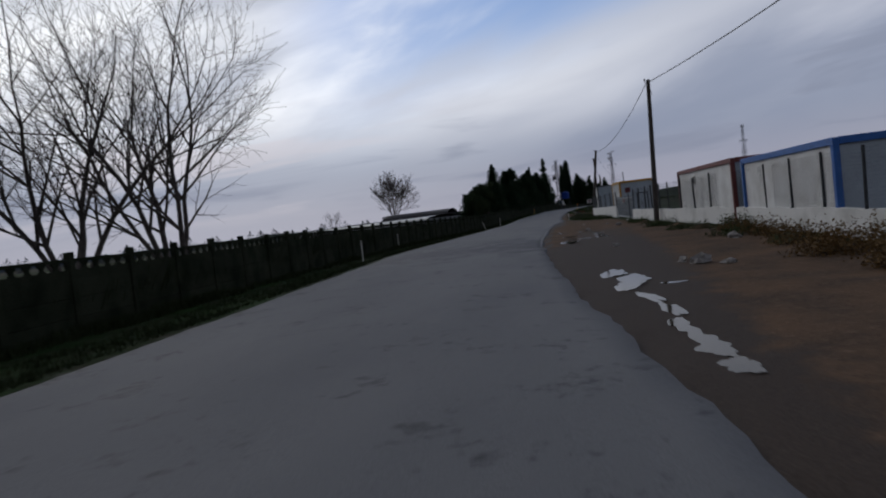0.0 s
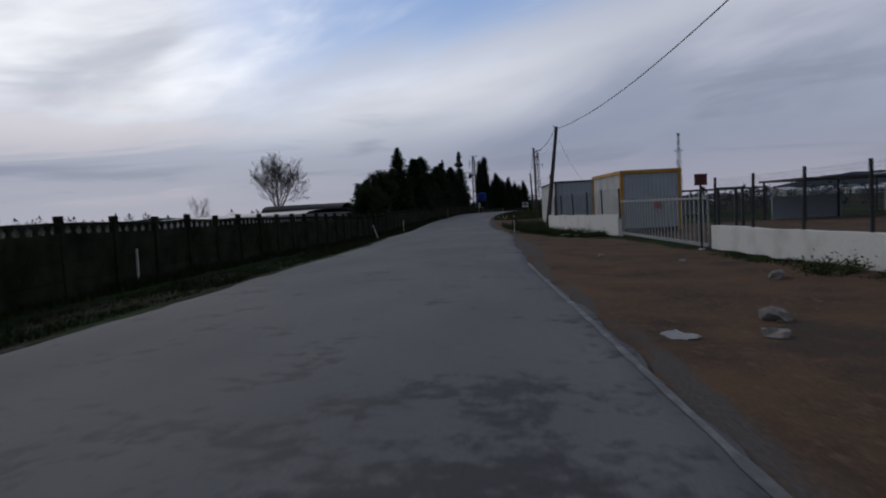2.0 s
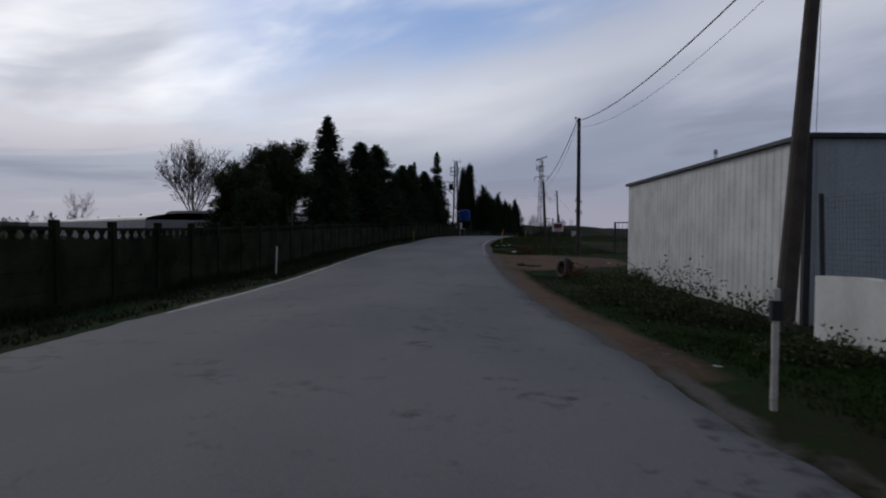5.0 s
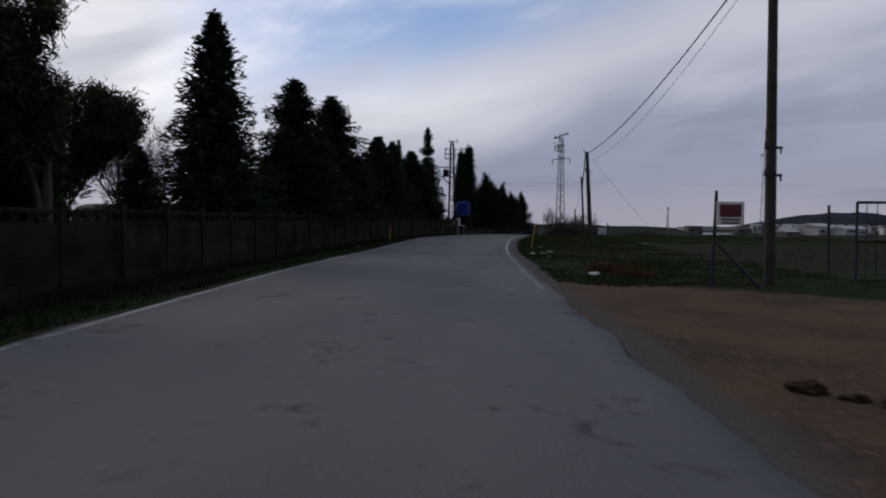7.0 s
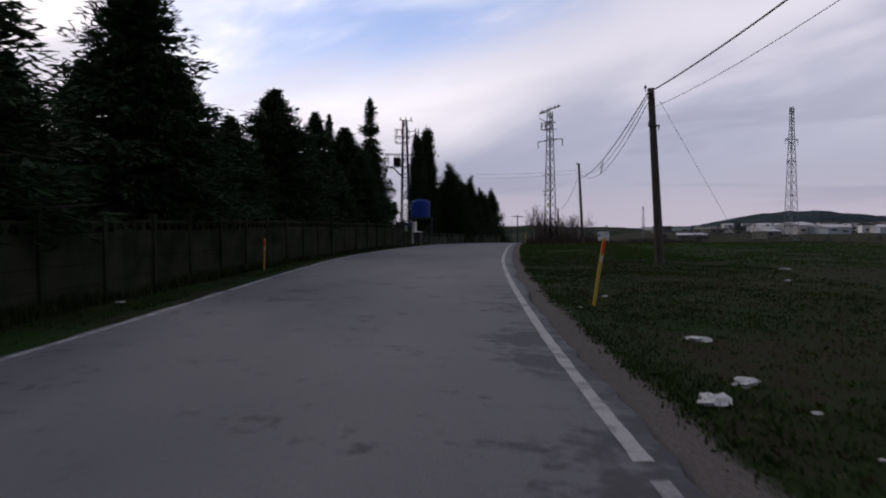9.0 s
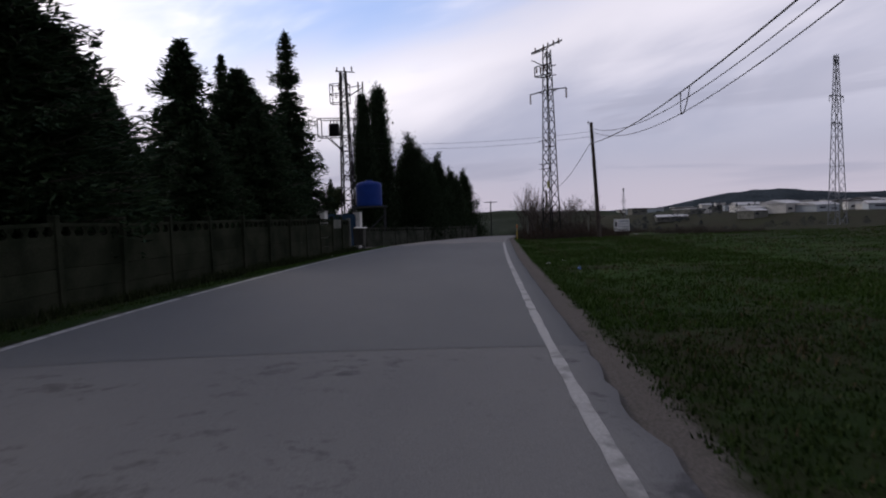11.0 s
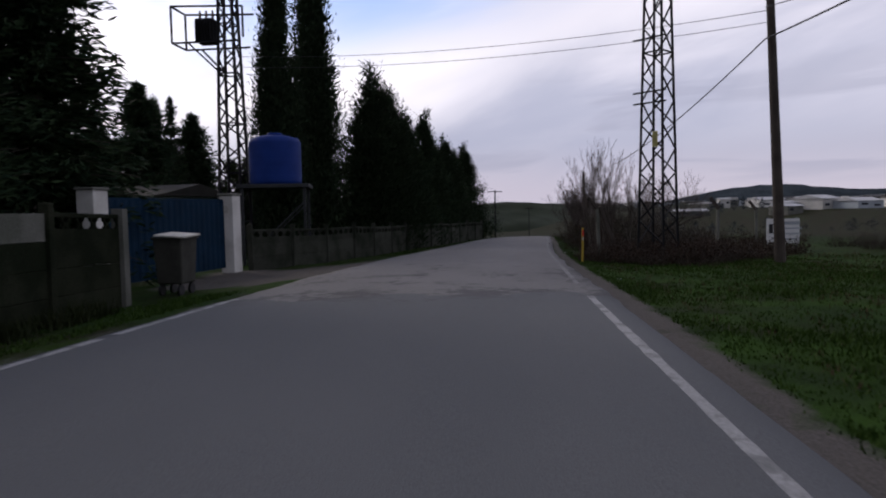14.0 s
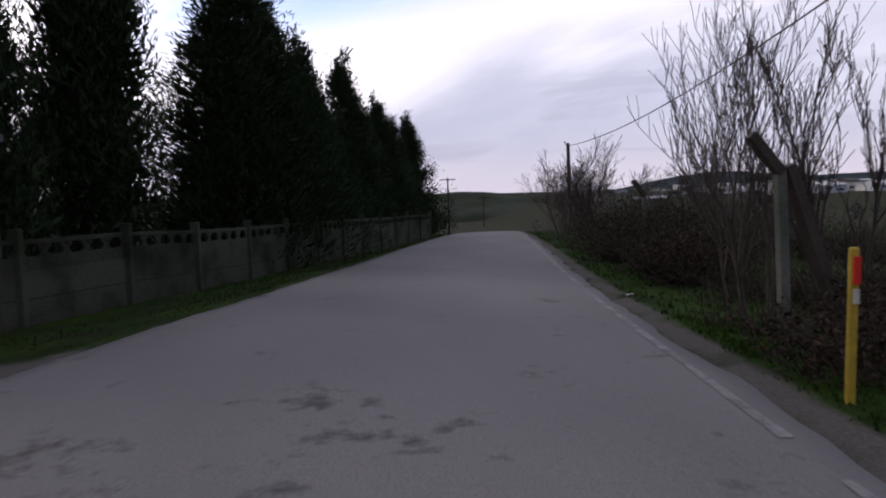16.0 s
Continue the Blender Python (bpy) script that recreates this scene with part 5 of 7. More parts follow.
def build_yard():
    low_wall("wall_yard_near", WALL_A, 0.60, "low whitewashed yard wall, stained along its foot")
    low_wall("wall_yard_far", WALL_C, 0.86, "low whitewashed yard wall with a crack")
    mesh_fence("dark posts with thin wire mesh on the yard wall", WALL_A, 0.59, 1.25, 2.1, 0.0)
    mesh_fence("dark posts with thin wire mesh on the far yard wall", WALL_C, 0.85, 1.1, 2.4, -0.03)
    bar_gate()
    head = math.degrees(math.atan2(1.6, 17.0))
    container("white site container with blue trim behind the yard wall", (5.38, 18.3), head, 6.6, 2.4, 2.28, "blue_trim", gz(6, 20) - 0.2, ribs=1.1)
    container("white site container with dark red trim behind the yard wall", (4.62, 25.9), head, 8.7, 2.4, 2.36, "red_trim", gz(5, 30) - 0.15, windows=((5.6, 1.85, 0.34, 0.36),), ribs=1.0, unit=True)
    container("white ribbed container with ochre trim behind the yard wall", (1.55, 56.5), head, 5.5, 2.5, 2.62, "yellow_trim", gz(2, 58) + 0.10)
    # grey shed with a lean-to
    t = thing("metal_shed", "pale grey sheet-metal shed with a dark lean-to roof", "shed", -0.35, 70.6, gz(0, 71) - 0.02, 2.0)
    H = 2.95
    for name, a, b in (("wall_panel", (0, 11.5), (0, 0)), ("wall_panel", (0, 0), (2.35, 0)), ("wall_panel", (2.35, 0), (2.35, 11.5)), ("wall_panel", (2.35, 11.5), (0, 11.5))):
        part(name, corrugated(B(), a, b, 0, H, 0.28, 0.012), "grey_sheet" if a == (0, 0) else "sheet", t)
    part("roof", box(B(), 1.18, 5.75, H + 0.03, 2.55, 11.7, 0.08, bevel=0.01), "dark_trim", t)
    for px, py in ((0, 0), (2.35, 0)):
        part("corner_post", box(B(), px, py, H / 2, 0.1, 0.1, H), "dark_trim", t)
    bm = B()
    v = [bm.verts.new(p) for p in ((2.4, 0.1, H - 0.05), (5.2, 0.1, H - 0.60), (5.2, 6.0, H - 0.60), (2.4, 6.0, H - 0.05), (2.4, 0.1, H + 0.02), (5.2, 0.1, H - 0.53), (5.2, 6.0, H - 0.53), (2.4, 6.0, H + 0.02))]
    for f in ((3, 2, 1, 0), (4, 5, 6, 7), (0, 1, 5, 4), (1, 2, 6, 5), (2, 3, 7, 6), (3, 0, 4, 7)):
        bm.faces.new([v[i] for i in f])
    part("lean_to_roof", bm, "roof_dark", t)
    for px, py in ((5.1, 0.25), (5.1, 3.0), (5.1, 5.8), (3.6, 5.8)):
        bm = B()
        bar(bm, (px, py, 0), (px, py, H - 0.6), 0.05, 0.05, 8)
        part("roof_post", bm, "dark_steel", t)
    part("half_wall", box(B(), 3.6, 0.3, 0.65, 2.4, 0.08, 1.3), "dark_trim", t)
    bm = B()
    angle(bm, (2.7, 1.0, 2.0), (4.0, 1.4, 1.2), 0.06)
    angle(bm, (2.7, 1.3, 2.0), (4.0, 1.7, 1.2), 0.06)
    for k in range(6):
        angle(bm, (2.8 + 0.2 * k, 1.05 + 0.06 * k, 1.93 - 0.125 * k), (2.8 + 0.2 * k, 1.36 + 0.06 * k, 1.93 - 0.125 * k), 0.03)
    part("ladder", bm, "dark_steel", t)
    part("white_board", box(B(), 4.2, 2.2, 1.45, 0.5, 0.05, 0.7), "post_white", t)
    # low far sheds behind the yard
    for x, y, w, d, h, rz in ((16, 66, 9, 5, 2.2, 5), (27, 74, 10, 6, 2.6, -4), (13, 84, 8, 4, 2.0, 0)):
        s = thing("open_shed", "long low dark-roofed open shed at the back of the yard", "shed", x, y, gz(x, y), rz)
        part("roof", box(B(), 0, 0, h, w, d, 0.12), "roof_pale" if x == 27 else "roof_dark", s)
        for px in (-w / 2 + 0.2, 0, w / 2 - 0.2):
            for py in (-d / 2 + 0.2, d / 2 - 0.2):
                bm = B()
                bar(bm, (px, py, 0), (px, py, h), 0.07, 0.07, 6)
                part("post", bm, "dark_steel", s)
        part("back_wall", box(B(), -w * 0.2, d / 2 - 0.1, h * 0.3, w * 0.45, 0.1, h * 0.6), "grey_sheet", s)
    sign_on_post("warning_sign", "small faded red sign on a thin dark post by the gate", 1.80, 45.2, 1.75, 0.32, 0.30, 1.88, "red_sign", -4, 2)
    # second frame of the gate's end, dark
    g = thing("gate_stop", "dark steel gate stop with two uprights", "gate", 2.35, 45.6, gz(2.3, 45.6) - 0.03, -4)
    for k, xx in enumerate((0.0, 0.45, 0.62)):
        bm = B()
        box(bm, xx, 0, 0.8, 0.07, 0.07, 1.65)
        part("upright", bm, "dark_steel", g)
    part("cross_bar", box(B(), 0.32, 0, 1.6, 0.7, 0.06, 0.06), "dark_steel", g)


# ---------------------------------------------------------------- poles, cables, pylons
def pole(label, base, top, r0=0.13, r1=0.09, fittings=()):
    bx, by = base
    g = gz(bx, by)
    t = thing("utility_pole", label, "utility pole", bx, by, g, 0, "wooden poles along the lane")
    d = Vector((top[0] - bx, top[1] - by, top[2] - g))
    bm = B()
    bar(bm, -d * 0.03, d, r0, r1, 12)
    part("shaft", bm, "pole_wood", t)
    bm = B()
    p = d * 0.985
    bar(bm, p, p + Vector((-0.16, 0.02, 0.0)), 0.012, 0.012, 6)
    bar(bm, p + Vector((-0.16, 0.02, -0.02)), p + Vector((-0.16, 0.02, 0.09)), 0.012, 0.012, 6)
    part("hook", bm, "dark_steel", t)
    part("insulator", lathe(B(), [(0.02, 0.0), (0.045, 0.02), (0.03, 0.05), (0.045, 0.07), (0.02, 0.11)], 10), "porcelain", t).location = p + Vector((-0.16, 0.02, 0.07))
    for z in fittings:
        bm = B()
        q = d * (z / d.z)
        box(bm, q.x, q.y - 0.10, q.z, 0.34, 0.05, 0.05)
        bar(bm, q + Vector((-0.15, -0.1, 0)), q + Vector((-0.15, -0.1, 0.12)), 0.02, 0.02, 6)
        bar(bm, q + Vector((0.15, -0.1, 0)), q + Vector((0.15, -0.1, -0.12)), 0.02, 0.02, 6)
        part("bracket", bm, "dark_steel", t)
    return t


def tube_path(pts, r, sides=5):
    """One unbroken tube along a line of points."""
    verts, faces = [], []
    for k, p in enumerate(pts):
        d = (pts[min(k + 1, len(pts) - 1)] - pts[max(k - 1, 0)]).normalized()
        s = d.cross(Vector((0, 0, 1)))
        s = s.normalized() if s.length > 0.01 else Vector((1, 0, 0))
        u = s.cross(d)
        for i in range(sides):
            w = 2 * math.pi * i / sides
            verts.append(tuple(p + (s * math.cos(w) + u * math.sin(w)) * r))
    for k in range(len(pts) - 1):
        for i in range(sides):
            j = (i + 1) % sides
            faces.append((k * sides + i, k * sides + j, (k + 1) * sides + j, (k + 1) * sides + i))
    return verts, faces


def cable(label, a, b, sag, r=0.011, name="overhead_cable"):
    a, b = Vector(a), Vector(b)
    n = 24
    pts = [a.lerp(b, k / n) - Vector((0, 0, sag * 4 * (k / n) * (1 - k / n))) for k in range(n + 1)]
    ob = raw(name, *tube_path(pts, r), "cable", smooth=True)
    return tagged(ob, label, "cable", "cables between the poles")


def insulator_string(bm, p, n=4, ln=0.45):
    for k in range(n):
        z = p[2] - ln * (k + 0.5) / n
        bar(bm, (p[0], p[1], z + 0.045), (p[0], p[1], z - 0.03), 0.035, 0.075, 8)
    bar(bm, p, (p[0], p[1], p[2] - ln - 0.05), 0.015, 0.015, 5)


def lattice(t, name, z0, z1, w0, w1, step, leg=0.07, web=0.035, far=False, level=3):
    """Four legs and zigzag bracing, one mesh a leg and one a face."""
    def corner(i, z):
        w = w0 + (w1 - w0) * (z - z0) / (z1 - z0)
        return Vector(((-1, 1, 1, -1)[i] * w / 2, (-1, -1, 1, 1)[i] * w / 2, z))
    for i in range(4):
        bm = B()
        angle(bm, corner(i, z0), corner(i, z1), leg)
        part("leg", bm, "lattice", t)
    for i in range(4):
        j = (i + 1) % 4
        pairs = []
        z, k = z0, 0
        while z < z1 - step * 0.4:
            zn = min(z + step, z1)
            a, b = (i, j) if k % 2 == 0 else (j, i)
            pairs.append((corner(a, z), corner(b, zn)))
            if k % level == 0:
                pairs.append((corner(i, z), corner(j, z)))
            z, k = zn, k + 1
        if far:
            bm = B()
            for a, b in pairs:
                angle(bm, a, b, web)
            part("bracing", bm, "lattice", t)
        else:
            rods("brace", "lattice", t, pairs, web)
    return corner


def pylon():
    x, y = 2.00, 157.6
    t = thing("lattice_pylon", "dark steel lattice power pylon with crossarms beside the lane", "pylon", x, y, gz(x, y), -50)
    t.matrix_basis = t.matrix_basis @ Matrix.Diagonal((0.955, 0.955, 0.955, 1))
    lattice(t, "tower", -0.2, 11.7, 0.80, 0.34, 0.66, 0.058, 0.036, level=9)
    bm = B()
    for s in (-1, 1):
        angle(bm, (0, 0, 9.25), (s * 1.45, 0, 9.15), 0.06)
        angle(bm, (0, 0, 9.0), (s * 0.7, 0, 9.17), 0.05)
    part("crossarm", bm, "lattice", t)
    for s in (-1, 1):
        bm = B()
        insulator_string(bm, (s * 1.42, 0, 9.12), 5, 0.55)
        part("insulator", bm, "porcelain", t)
    bm = B()
    angle(bm, (-1.2, 0, 11.75), (1.2, 0, 12.05), 0.08)
    angle(bm, (-1.0, -0.25, 11.6), (0.3, -0.25, 11.7), 0.05)
    part("crossarm", bm, "lattice", t)
    for k, xx in enumerate((-0.9, -0.25, 0.1, 0.55, 0.95)):
        bm = B()
        bar(bm, (xx, 0, 11.8 + xx * 0.12), (xx, 0, 12.0 + xx * 0.12 + 0.12), 0.06, 0.04, 8)
        part("insulator", bm, "porcelain", t)
    # switch gear cage under the top
    for a, b in (((-0.75, -.3, 10.15), (0.45, -.3, 10.15)), ((-0.75, -.3, 10.15), (-0.75, -.3, 10.75)), ((-0.75, -.3, 10.75), (0.45, -.3, 10.75)), ((0.45, -.3, 10.1), (0.45, -.3, 11.3)), ((-0.95, -.3, 11.2), (-0.2, -.3, 10.8)),
                 ((-0.75, .3, 10.15), (0.45, .3, 10.15)), ((-0.75, -.3, 10.15), (-0.75, .3, 10.15)), ((-0.75, .3, 10.15), (-0.75, .3, 10.75)), ((-0.75, .3, 10.75), (0.45, .3, 10.75))):
        part("frame_bar", angle(B(), a, b, 0.05), "lattice", t)
    for k in range(3):
        bm = B()
        insulator_string(bm, (-0.6 + 0.3 * k, -0.3, 10.7), 3, 0.35)
        part("insulator", bm, "porcelain", t)
    bm = B()
    box(bm, 0.12, -0.36, 3.35, 0.16, 0.012, 0.42, bevel=0.004)
    part("warning_plate", bm, "plate_yellow", t, "small yellow warning plate")
    for z in (4.35, 4.65, 6.1):
        bm = B()
        angle(bm, (-0.55, -0.36, z), (0.45, -0.36, z), 0.04)
        part("climbing_bar", bm, "lattice", t)


def transformer_mast():
    x, y = -10.65, 163.0
    t = thing("transformer_mast", "dark lattice mast with a caged transformer and switch gear", "pylon", x, y, gz(x, y), -8)
    lattice(t, "tower", -0.2, 11.7, 0.85, 0.34, 0.55, 0.08, 0.044)
    # the platform and its cage
    for a, b in (((-1.75, -.5, 7.4), (0.55, -.5, 7.4)), ((-1.75, .5, 7.4), (0.55, .5, 7.4)), ((-1.75, -.5, 7.4), (-1.75, .5, 7.4)), ((-1.75, -.5, 7.4), (-1.75, -.5, 8.6)), ((-1.75, .5, 7.4), (-1.75, .5, 8.6)),
                 ((-1.75, -.5, 8.6), (0.7, -.5, 8.5)), ((-1.75, .5, 8.6), (0.7, .5, 8.5)), ((-1.75, -.5, 8.6), (-1.75, .5, 8.6)), ((0.7, -.5, 7.5), (0.7, -.5, 8.5)), ((-1.2, -.5, 7.4), (-0.2, -.3, 6.4)), ((-1.2, .5, 7.4), (-0.2, .3, 6.4))):
        part("platform_bar", angle(B(), a, b, 0.055), "lattice", t)
    bm = B()
    box(bm, -0.75, 0, 7.85, 0.62, 0.55, 0.8, bevel=0.05)
    tr = part("transformer", bm, "lattice", t, "grey finned transformer")
    for k in range(6):
        bm = B()
        box(bm, -0.75 - 0.25 + 0.1 * k, -0.31, 7.83, 0.025, 0.1, 0.6)
        part("fin", bm, "lattice", tr)
    for k in range(3):
        bm = B()
        bar(bm, (-0.98 + 0.22 * k, 0, 8.25), (-0.98 + 0.22 * k, 0, 8.55), 0.05, 0.03, 8)
        part("bushing", bm, "porcelain", tr)
    for z in (9.6, 10.2, 10.85):
        for a, b in (((-0.85, -.35, z), (0.35, -.35, z)), ((-0.85, .35, z), (0.35, .35, z)), ((-0.85, -.35, z), (-0.85, .35, z)), ((0.35, -.35, z), (0.35, .35, z))):
            part("cage_bar", angle(B(), a, b, 0.045), "lattice", t)
    for xx in (-0.85, 0.35):
        for yy in (-.35, .35):
            part("cage_post", angle(B(), (xx, yy, 9.6), (xx, yy, 10.85), 0.045), "lattice", t)
    for k in range(4):
        bm = B()
        insulator_string(bm, (-0.65 + 0.2 * k, -0.3, 10.8 - 0.5 * (k % 2)), 3, 0.4)
        part("insulator", bm, "porcelain", t)
    bm = B()
    angle(bm, (0.1, 0, 9.9), (1.35, 0, 10.6), 0.06)
    angle(bm, (0.1, 0, 10.6), (1.2, 0, 10.7), 0.05)
    part("side_arm", bm, "lattice", t)
    for xx in (1.0, 1.3):
        bm = B()
        bar(bm, (xx, 0, 10.25), (xx, 0, 10.95), 0.05, 0.05, 8)
        part("fuse", bm, "porcelain", t)
    bm = B()
    angle(bm, (-0.5, 0, 11.75), (0.8, 0, 11.6), 0.06)
    part("crossarm", bm, "lattice", t)
    for xx in (-0.4, 0.1, 0.6):
        bm = B()
        bar(bm, (xx, 0, 11.7), (xx, 0, 12.0), 0.06, 0.04, 8)
        part("insulator", bm, "porcelain", t)


def far_pylon(x, y, height, width, label):
    t = thing("lattice_pylon", label, "pylon", x, y, gz(x, y), 25)
    before = set(bpy.data.objects)
    lattice(t, "tower", 0, height, width, width * 0.22, width * 0.8, 0.06, 0.035, True)
    for z, l in ((height * 0.76, 1.05), (height * 0.60, 0.75), (height * 0.985, 0.4)):
        bm = B()
        angle(bm, (-l, 0, z), (l, 0, z), 0.09)
        angle(bm, (-l, 0, z), (0, 0, z - 0.5), 0.05)
        angle(bm, (l, 0, z), (0, 0, z - 0.5), 0.05)
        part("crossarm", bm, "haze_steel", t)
        for s in (-1, 1):
            bm = B()
            insulator_string(bm, (s * l, 0, z), 3, 0.6)
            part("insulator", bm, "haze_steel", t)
    # the tower takes the same haze-lightened colour as its arms
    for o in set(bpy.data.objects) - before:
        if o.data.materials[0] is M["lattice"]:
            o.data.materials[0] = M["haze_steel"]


def build_lines():
    P1, P2, P3, P4, P5, P6 = (3.05, 36.6, 6.75), (-0.12, 70.9, 6.2), (-0.80, 94.6, 6.9), (-0.53, 121.0, 5.6), (4.10, 155.9, 6.8), (7.8, 189.0, 4.2)
    pole("dark wooden utility pole beside the yard wall", (2.75, 36.0), P1)
    pole("leaning dark wooden utility pole at the wall's end", (-1.0, 69.8), P2, 0.15, 0.10)
    pole("tall dark wooden utility pole with side brackets in the grass", (-0.75, 94.6), P3, 0.115, 0.085, (2.2, 2.75))
    pole("dark wooden utility pole in the field", (-0.25, 121.0), P4, 0.14, 0.10, (4.2,))
    pole("dark wooden utility pole beside the pylon", (4.42, 155.9), P5, 0.13, 0.09)
    pole("distant wooden utility pole among bushes", (7.9, 189.0), P6)
    A = "thick twisted black overhead cable"
    D = Vector((0, 0, 0.12))
    hook = lambda p, dz=0.0: (p[0] - 0.1, p[1], p[2] - 0.15 - dz)
    cable(A, (11.8, -6.0, 7.2), hook(P1), 0.7, 0.02)
    cable(A, hook(P1), hook(P2), 0.75, 0.018)
    cable(A, hook(P2), hook(P3), 0.55, 0.018)
    cable(A, hook(P3), hook(P4), 0.6, 0.02)
    cable("thin black overhead cable", hook(P2, 0.5), hook(P3, 0.3), 0.7, 0.006)
    cable("thin black overhead cable", hook(P3, 0.25), hook(P4, 0.5), 0.8, 0.007)
    cable(A, hook(P4), hook(P5, 1.05), 0.65, 0.02)
    cable("slack black overhead cable", hook(P4, 0.1), hook(P5, 0.15), 1.25, 0.012)
    cable("slack black overhead cable", hook(P4, 0.3), hook(P5, 0.3), 1.4, 0.012)
    cable(A, hook(P5, 1.05), hook(P6), 0.8, 0.018)
    cable("thin steel stay wire in the field", (-0.25, 121, 5.2), (5.5, 128, gz(5.5, 128)), 0.0, 0.006)
    cable("thin hanging service cable", (-0.2, 70.6, 5.8), (1.8, 75, 2.9), 0.3, 0.006)
    for dz in (0.0, 0.35):
        cable("power cable across the lane", (4.24, 155.9, 6.3 - dz * 0.8), (-10.4, 163.0, 6.95 - dz), 0.35, 0.008)
    # slack loop under the hook of the first pole
    pts = [Vector((3.0 + 0.16 * math.sin(k / 8 * math.pi) * 1.2, 36.6, 6.6 - 0.6 * math.sin(k / 8 * math.pi) ** 0.8)) for k in range(9)]
    tagged(raw("cable_loop", *tube_path(pts, 0.012), "cable", smooth=True), "slack loop of black cable on the pole", "cable")
    # slack splice loop on the long span
    pts = [Vector((1.32 + 0.13 * k / 12, 135.3 + 0.95 * k / 12 + 0.22 * math.sin(k / 12 * math.pi), 4.89 - 0.62 * math.sin(k / 12 * math.pi) ** 0.7)) for k in range(13)]
    tagged(raw("cable_loop", *tube_path(pts, 0.015), "cable", smooth=True), "slack splice loop hanging from the overhead cable", "cable")
    pylon()
    transformer_mast()
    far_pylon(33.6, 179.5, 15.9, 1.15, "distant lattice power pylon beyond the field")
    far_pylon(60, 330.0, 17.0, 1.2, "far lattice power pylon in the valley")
    for x, y, h in ((-6, 330, 13), (14.0, 300, 14.0), (42, 420, 12)):
        t = thing("far_power_pole", "far power pole with a short crossarm", "utility pole", x, y, gz(x, y))
        bm = B()
        bar(bm, (0, 0, 0), (0, 0, h), 0.2, 0.14, 6)
        part("shaft", bm, "lattice", t)
        part("crossarm", box(B(), 0, 0, h - 0.4, 3.4, 0.16, 0.2), "lattice", t)


build_yard()
build_lines()

# ---------------------------------------------------------------- the gate on the left, tank, posts
def left_gate():
    for x, y, lab in ((-11.15, 154.0, "white rendered gate pillar"), (-9.7, 158.9, "white rendered gate pillar with a small notice")):
        g = gz(x, y)
        t = thing("gate_pillar", lab, "pillar", x, y, g, -16, "white pillars of the blue gate")
        part("shaft", box(B(), 0, 0, 1.05, 0.42, 0.42, 2.2, bevel=0.02), "white_wall", t)
        part("cap", box(B(), 0, 0, 2.17, 0.48, 0.48, 0.06, bevel=0.015), "concrete", t)
        if y > 156:
            part("notice", box(B(), 0.02, -0.225, 1.75, 0.14, 0.01, 0.2), "post_white", t)
    a, b = Vector((-11.05, 154.3)), Vector((-9.8, 158.6))
    d = b - a
    t = thing("sheet_gate", "dark navy sheet-metal sliding gate, closed", "gate", a.x, a.y, gz(a.x, a.y) + 0.02, math.degrees(math.atan2(d.y, d.x)))
    part("sheet", corrugated(B(), (0, 0), (d.length, 0), 0.12, 1.92, 0.22, 0.012), "navy", t)
    for z in (0.1, 1.0, 1.93):
        part("rail", box(B(), d.length / 2, 0.03, z, d.length, 0.05, 0.07), "navy", t)
    for k in range(4):
        part("stile", box(B(), d.length * k / 3, 0.03, 1.0, 0.06, 0.05, 1.85), "navy", t)
    # wheeled bin
    g = gz(-9.0, 152.9)
    t = thing("waste_container", "dull grey-green steel rubbish container with a pale lid", "bin", -9.1, 152.9, g, -10)
    bm = B()
    v = [bm.verts.new(p) for p in ((-.25, -.26, .22), (.25, -.26, .22), (.25, .26, .22), (-.25, .26, .22), (-.29, -.31, 1.10), (.29, -.31, 1.10), (.29, .31, 1.10), (-.29, .31, 1.10))]
    for f in ((3, 2, 1, 0), (0, 1, 5, 4), (1, 2, 6, 5), (2, 3, 7, 6), (3, 0, 4, 7), (4, 5, 6, 7)):
        bm.faces.new([v[i] for i in f])
    bmesh.ops.bevel(bm, geom=list(bm.edges), offset=0.03, segments=2, affect="EDGES", profile=0.5)
    part("body", bm, "bin", t)
    part("lid", box(B(), 0, 0, 1.15, 0.62, 0.66, 0.035, pose(0, 0, 0, 3, 4, 0), bevel=0.03), "post_white", t, "pale dented lid")
    part("rim", box(B(), 0, 0, 1.09, 0.62, 0.66, 0.05, bevel=0.01), "bin", t)
    for sx in (-.19, .19):
        for sy in (-.2, .2):
            bm = B()
            bar(bm, (sx - 0.025, sy, 0.1), (sx + 0.025, sy, 0.1), 0.1, 0.1, 12)
            box(bm, sx, sy, 0.19, 0.05, 0.06, 0.12)
            part("caster", bm, "black", t)
    # water tank on its stand
    x, y = -9.22, 162.9
    g = gz(x, y)
    t = thing("water_tank_stand", "dark steel platform on legs carrying a blue tank", "stand", x, y, g, 5)
    part("platform", box(B(), 0, 0, 2.62, 2.3, 2.0, 0.12, bevel=0.01), "dark_steel", t)
    for sx in (-1.0, 1.0):
        for sy in (-0.85, 0.85):
            bm = B()
            angle(bm, (sx, sy, -0.1), (sx, sy, 2.57), 0.09)
            part("leg", bm, "dark_steel", t)
    rods("brace", "dark_steel", t, [((-1.0, s, 0.2), (1.0, s, 2.1)) for s in (-0.85, 0.85)], 0.05)
    tank = thing("water_tank", "bright blue ribbed plastic water tank", "tank", x, y, g + 2.68)
    prof = [(0.84, 0.0)]
    for k in range(5):
        z = 0.1 + 0.26 * k
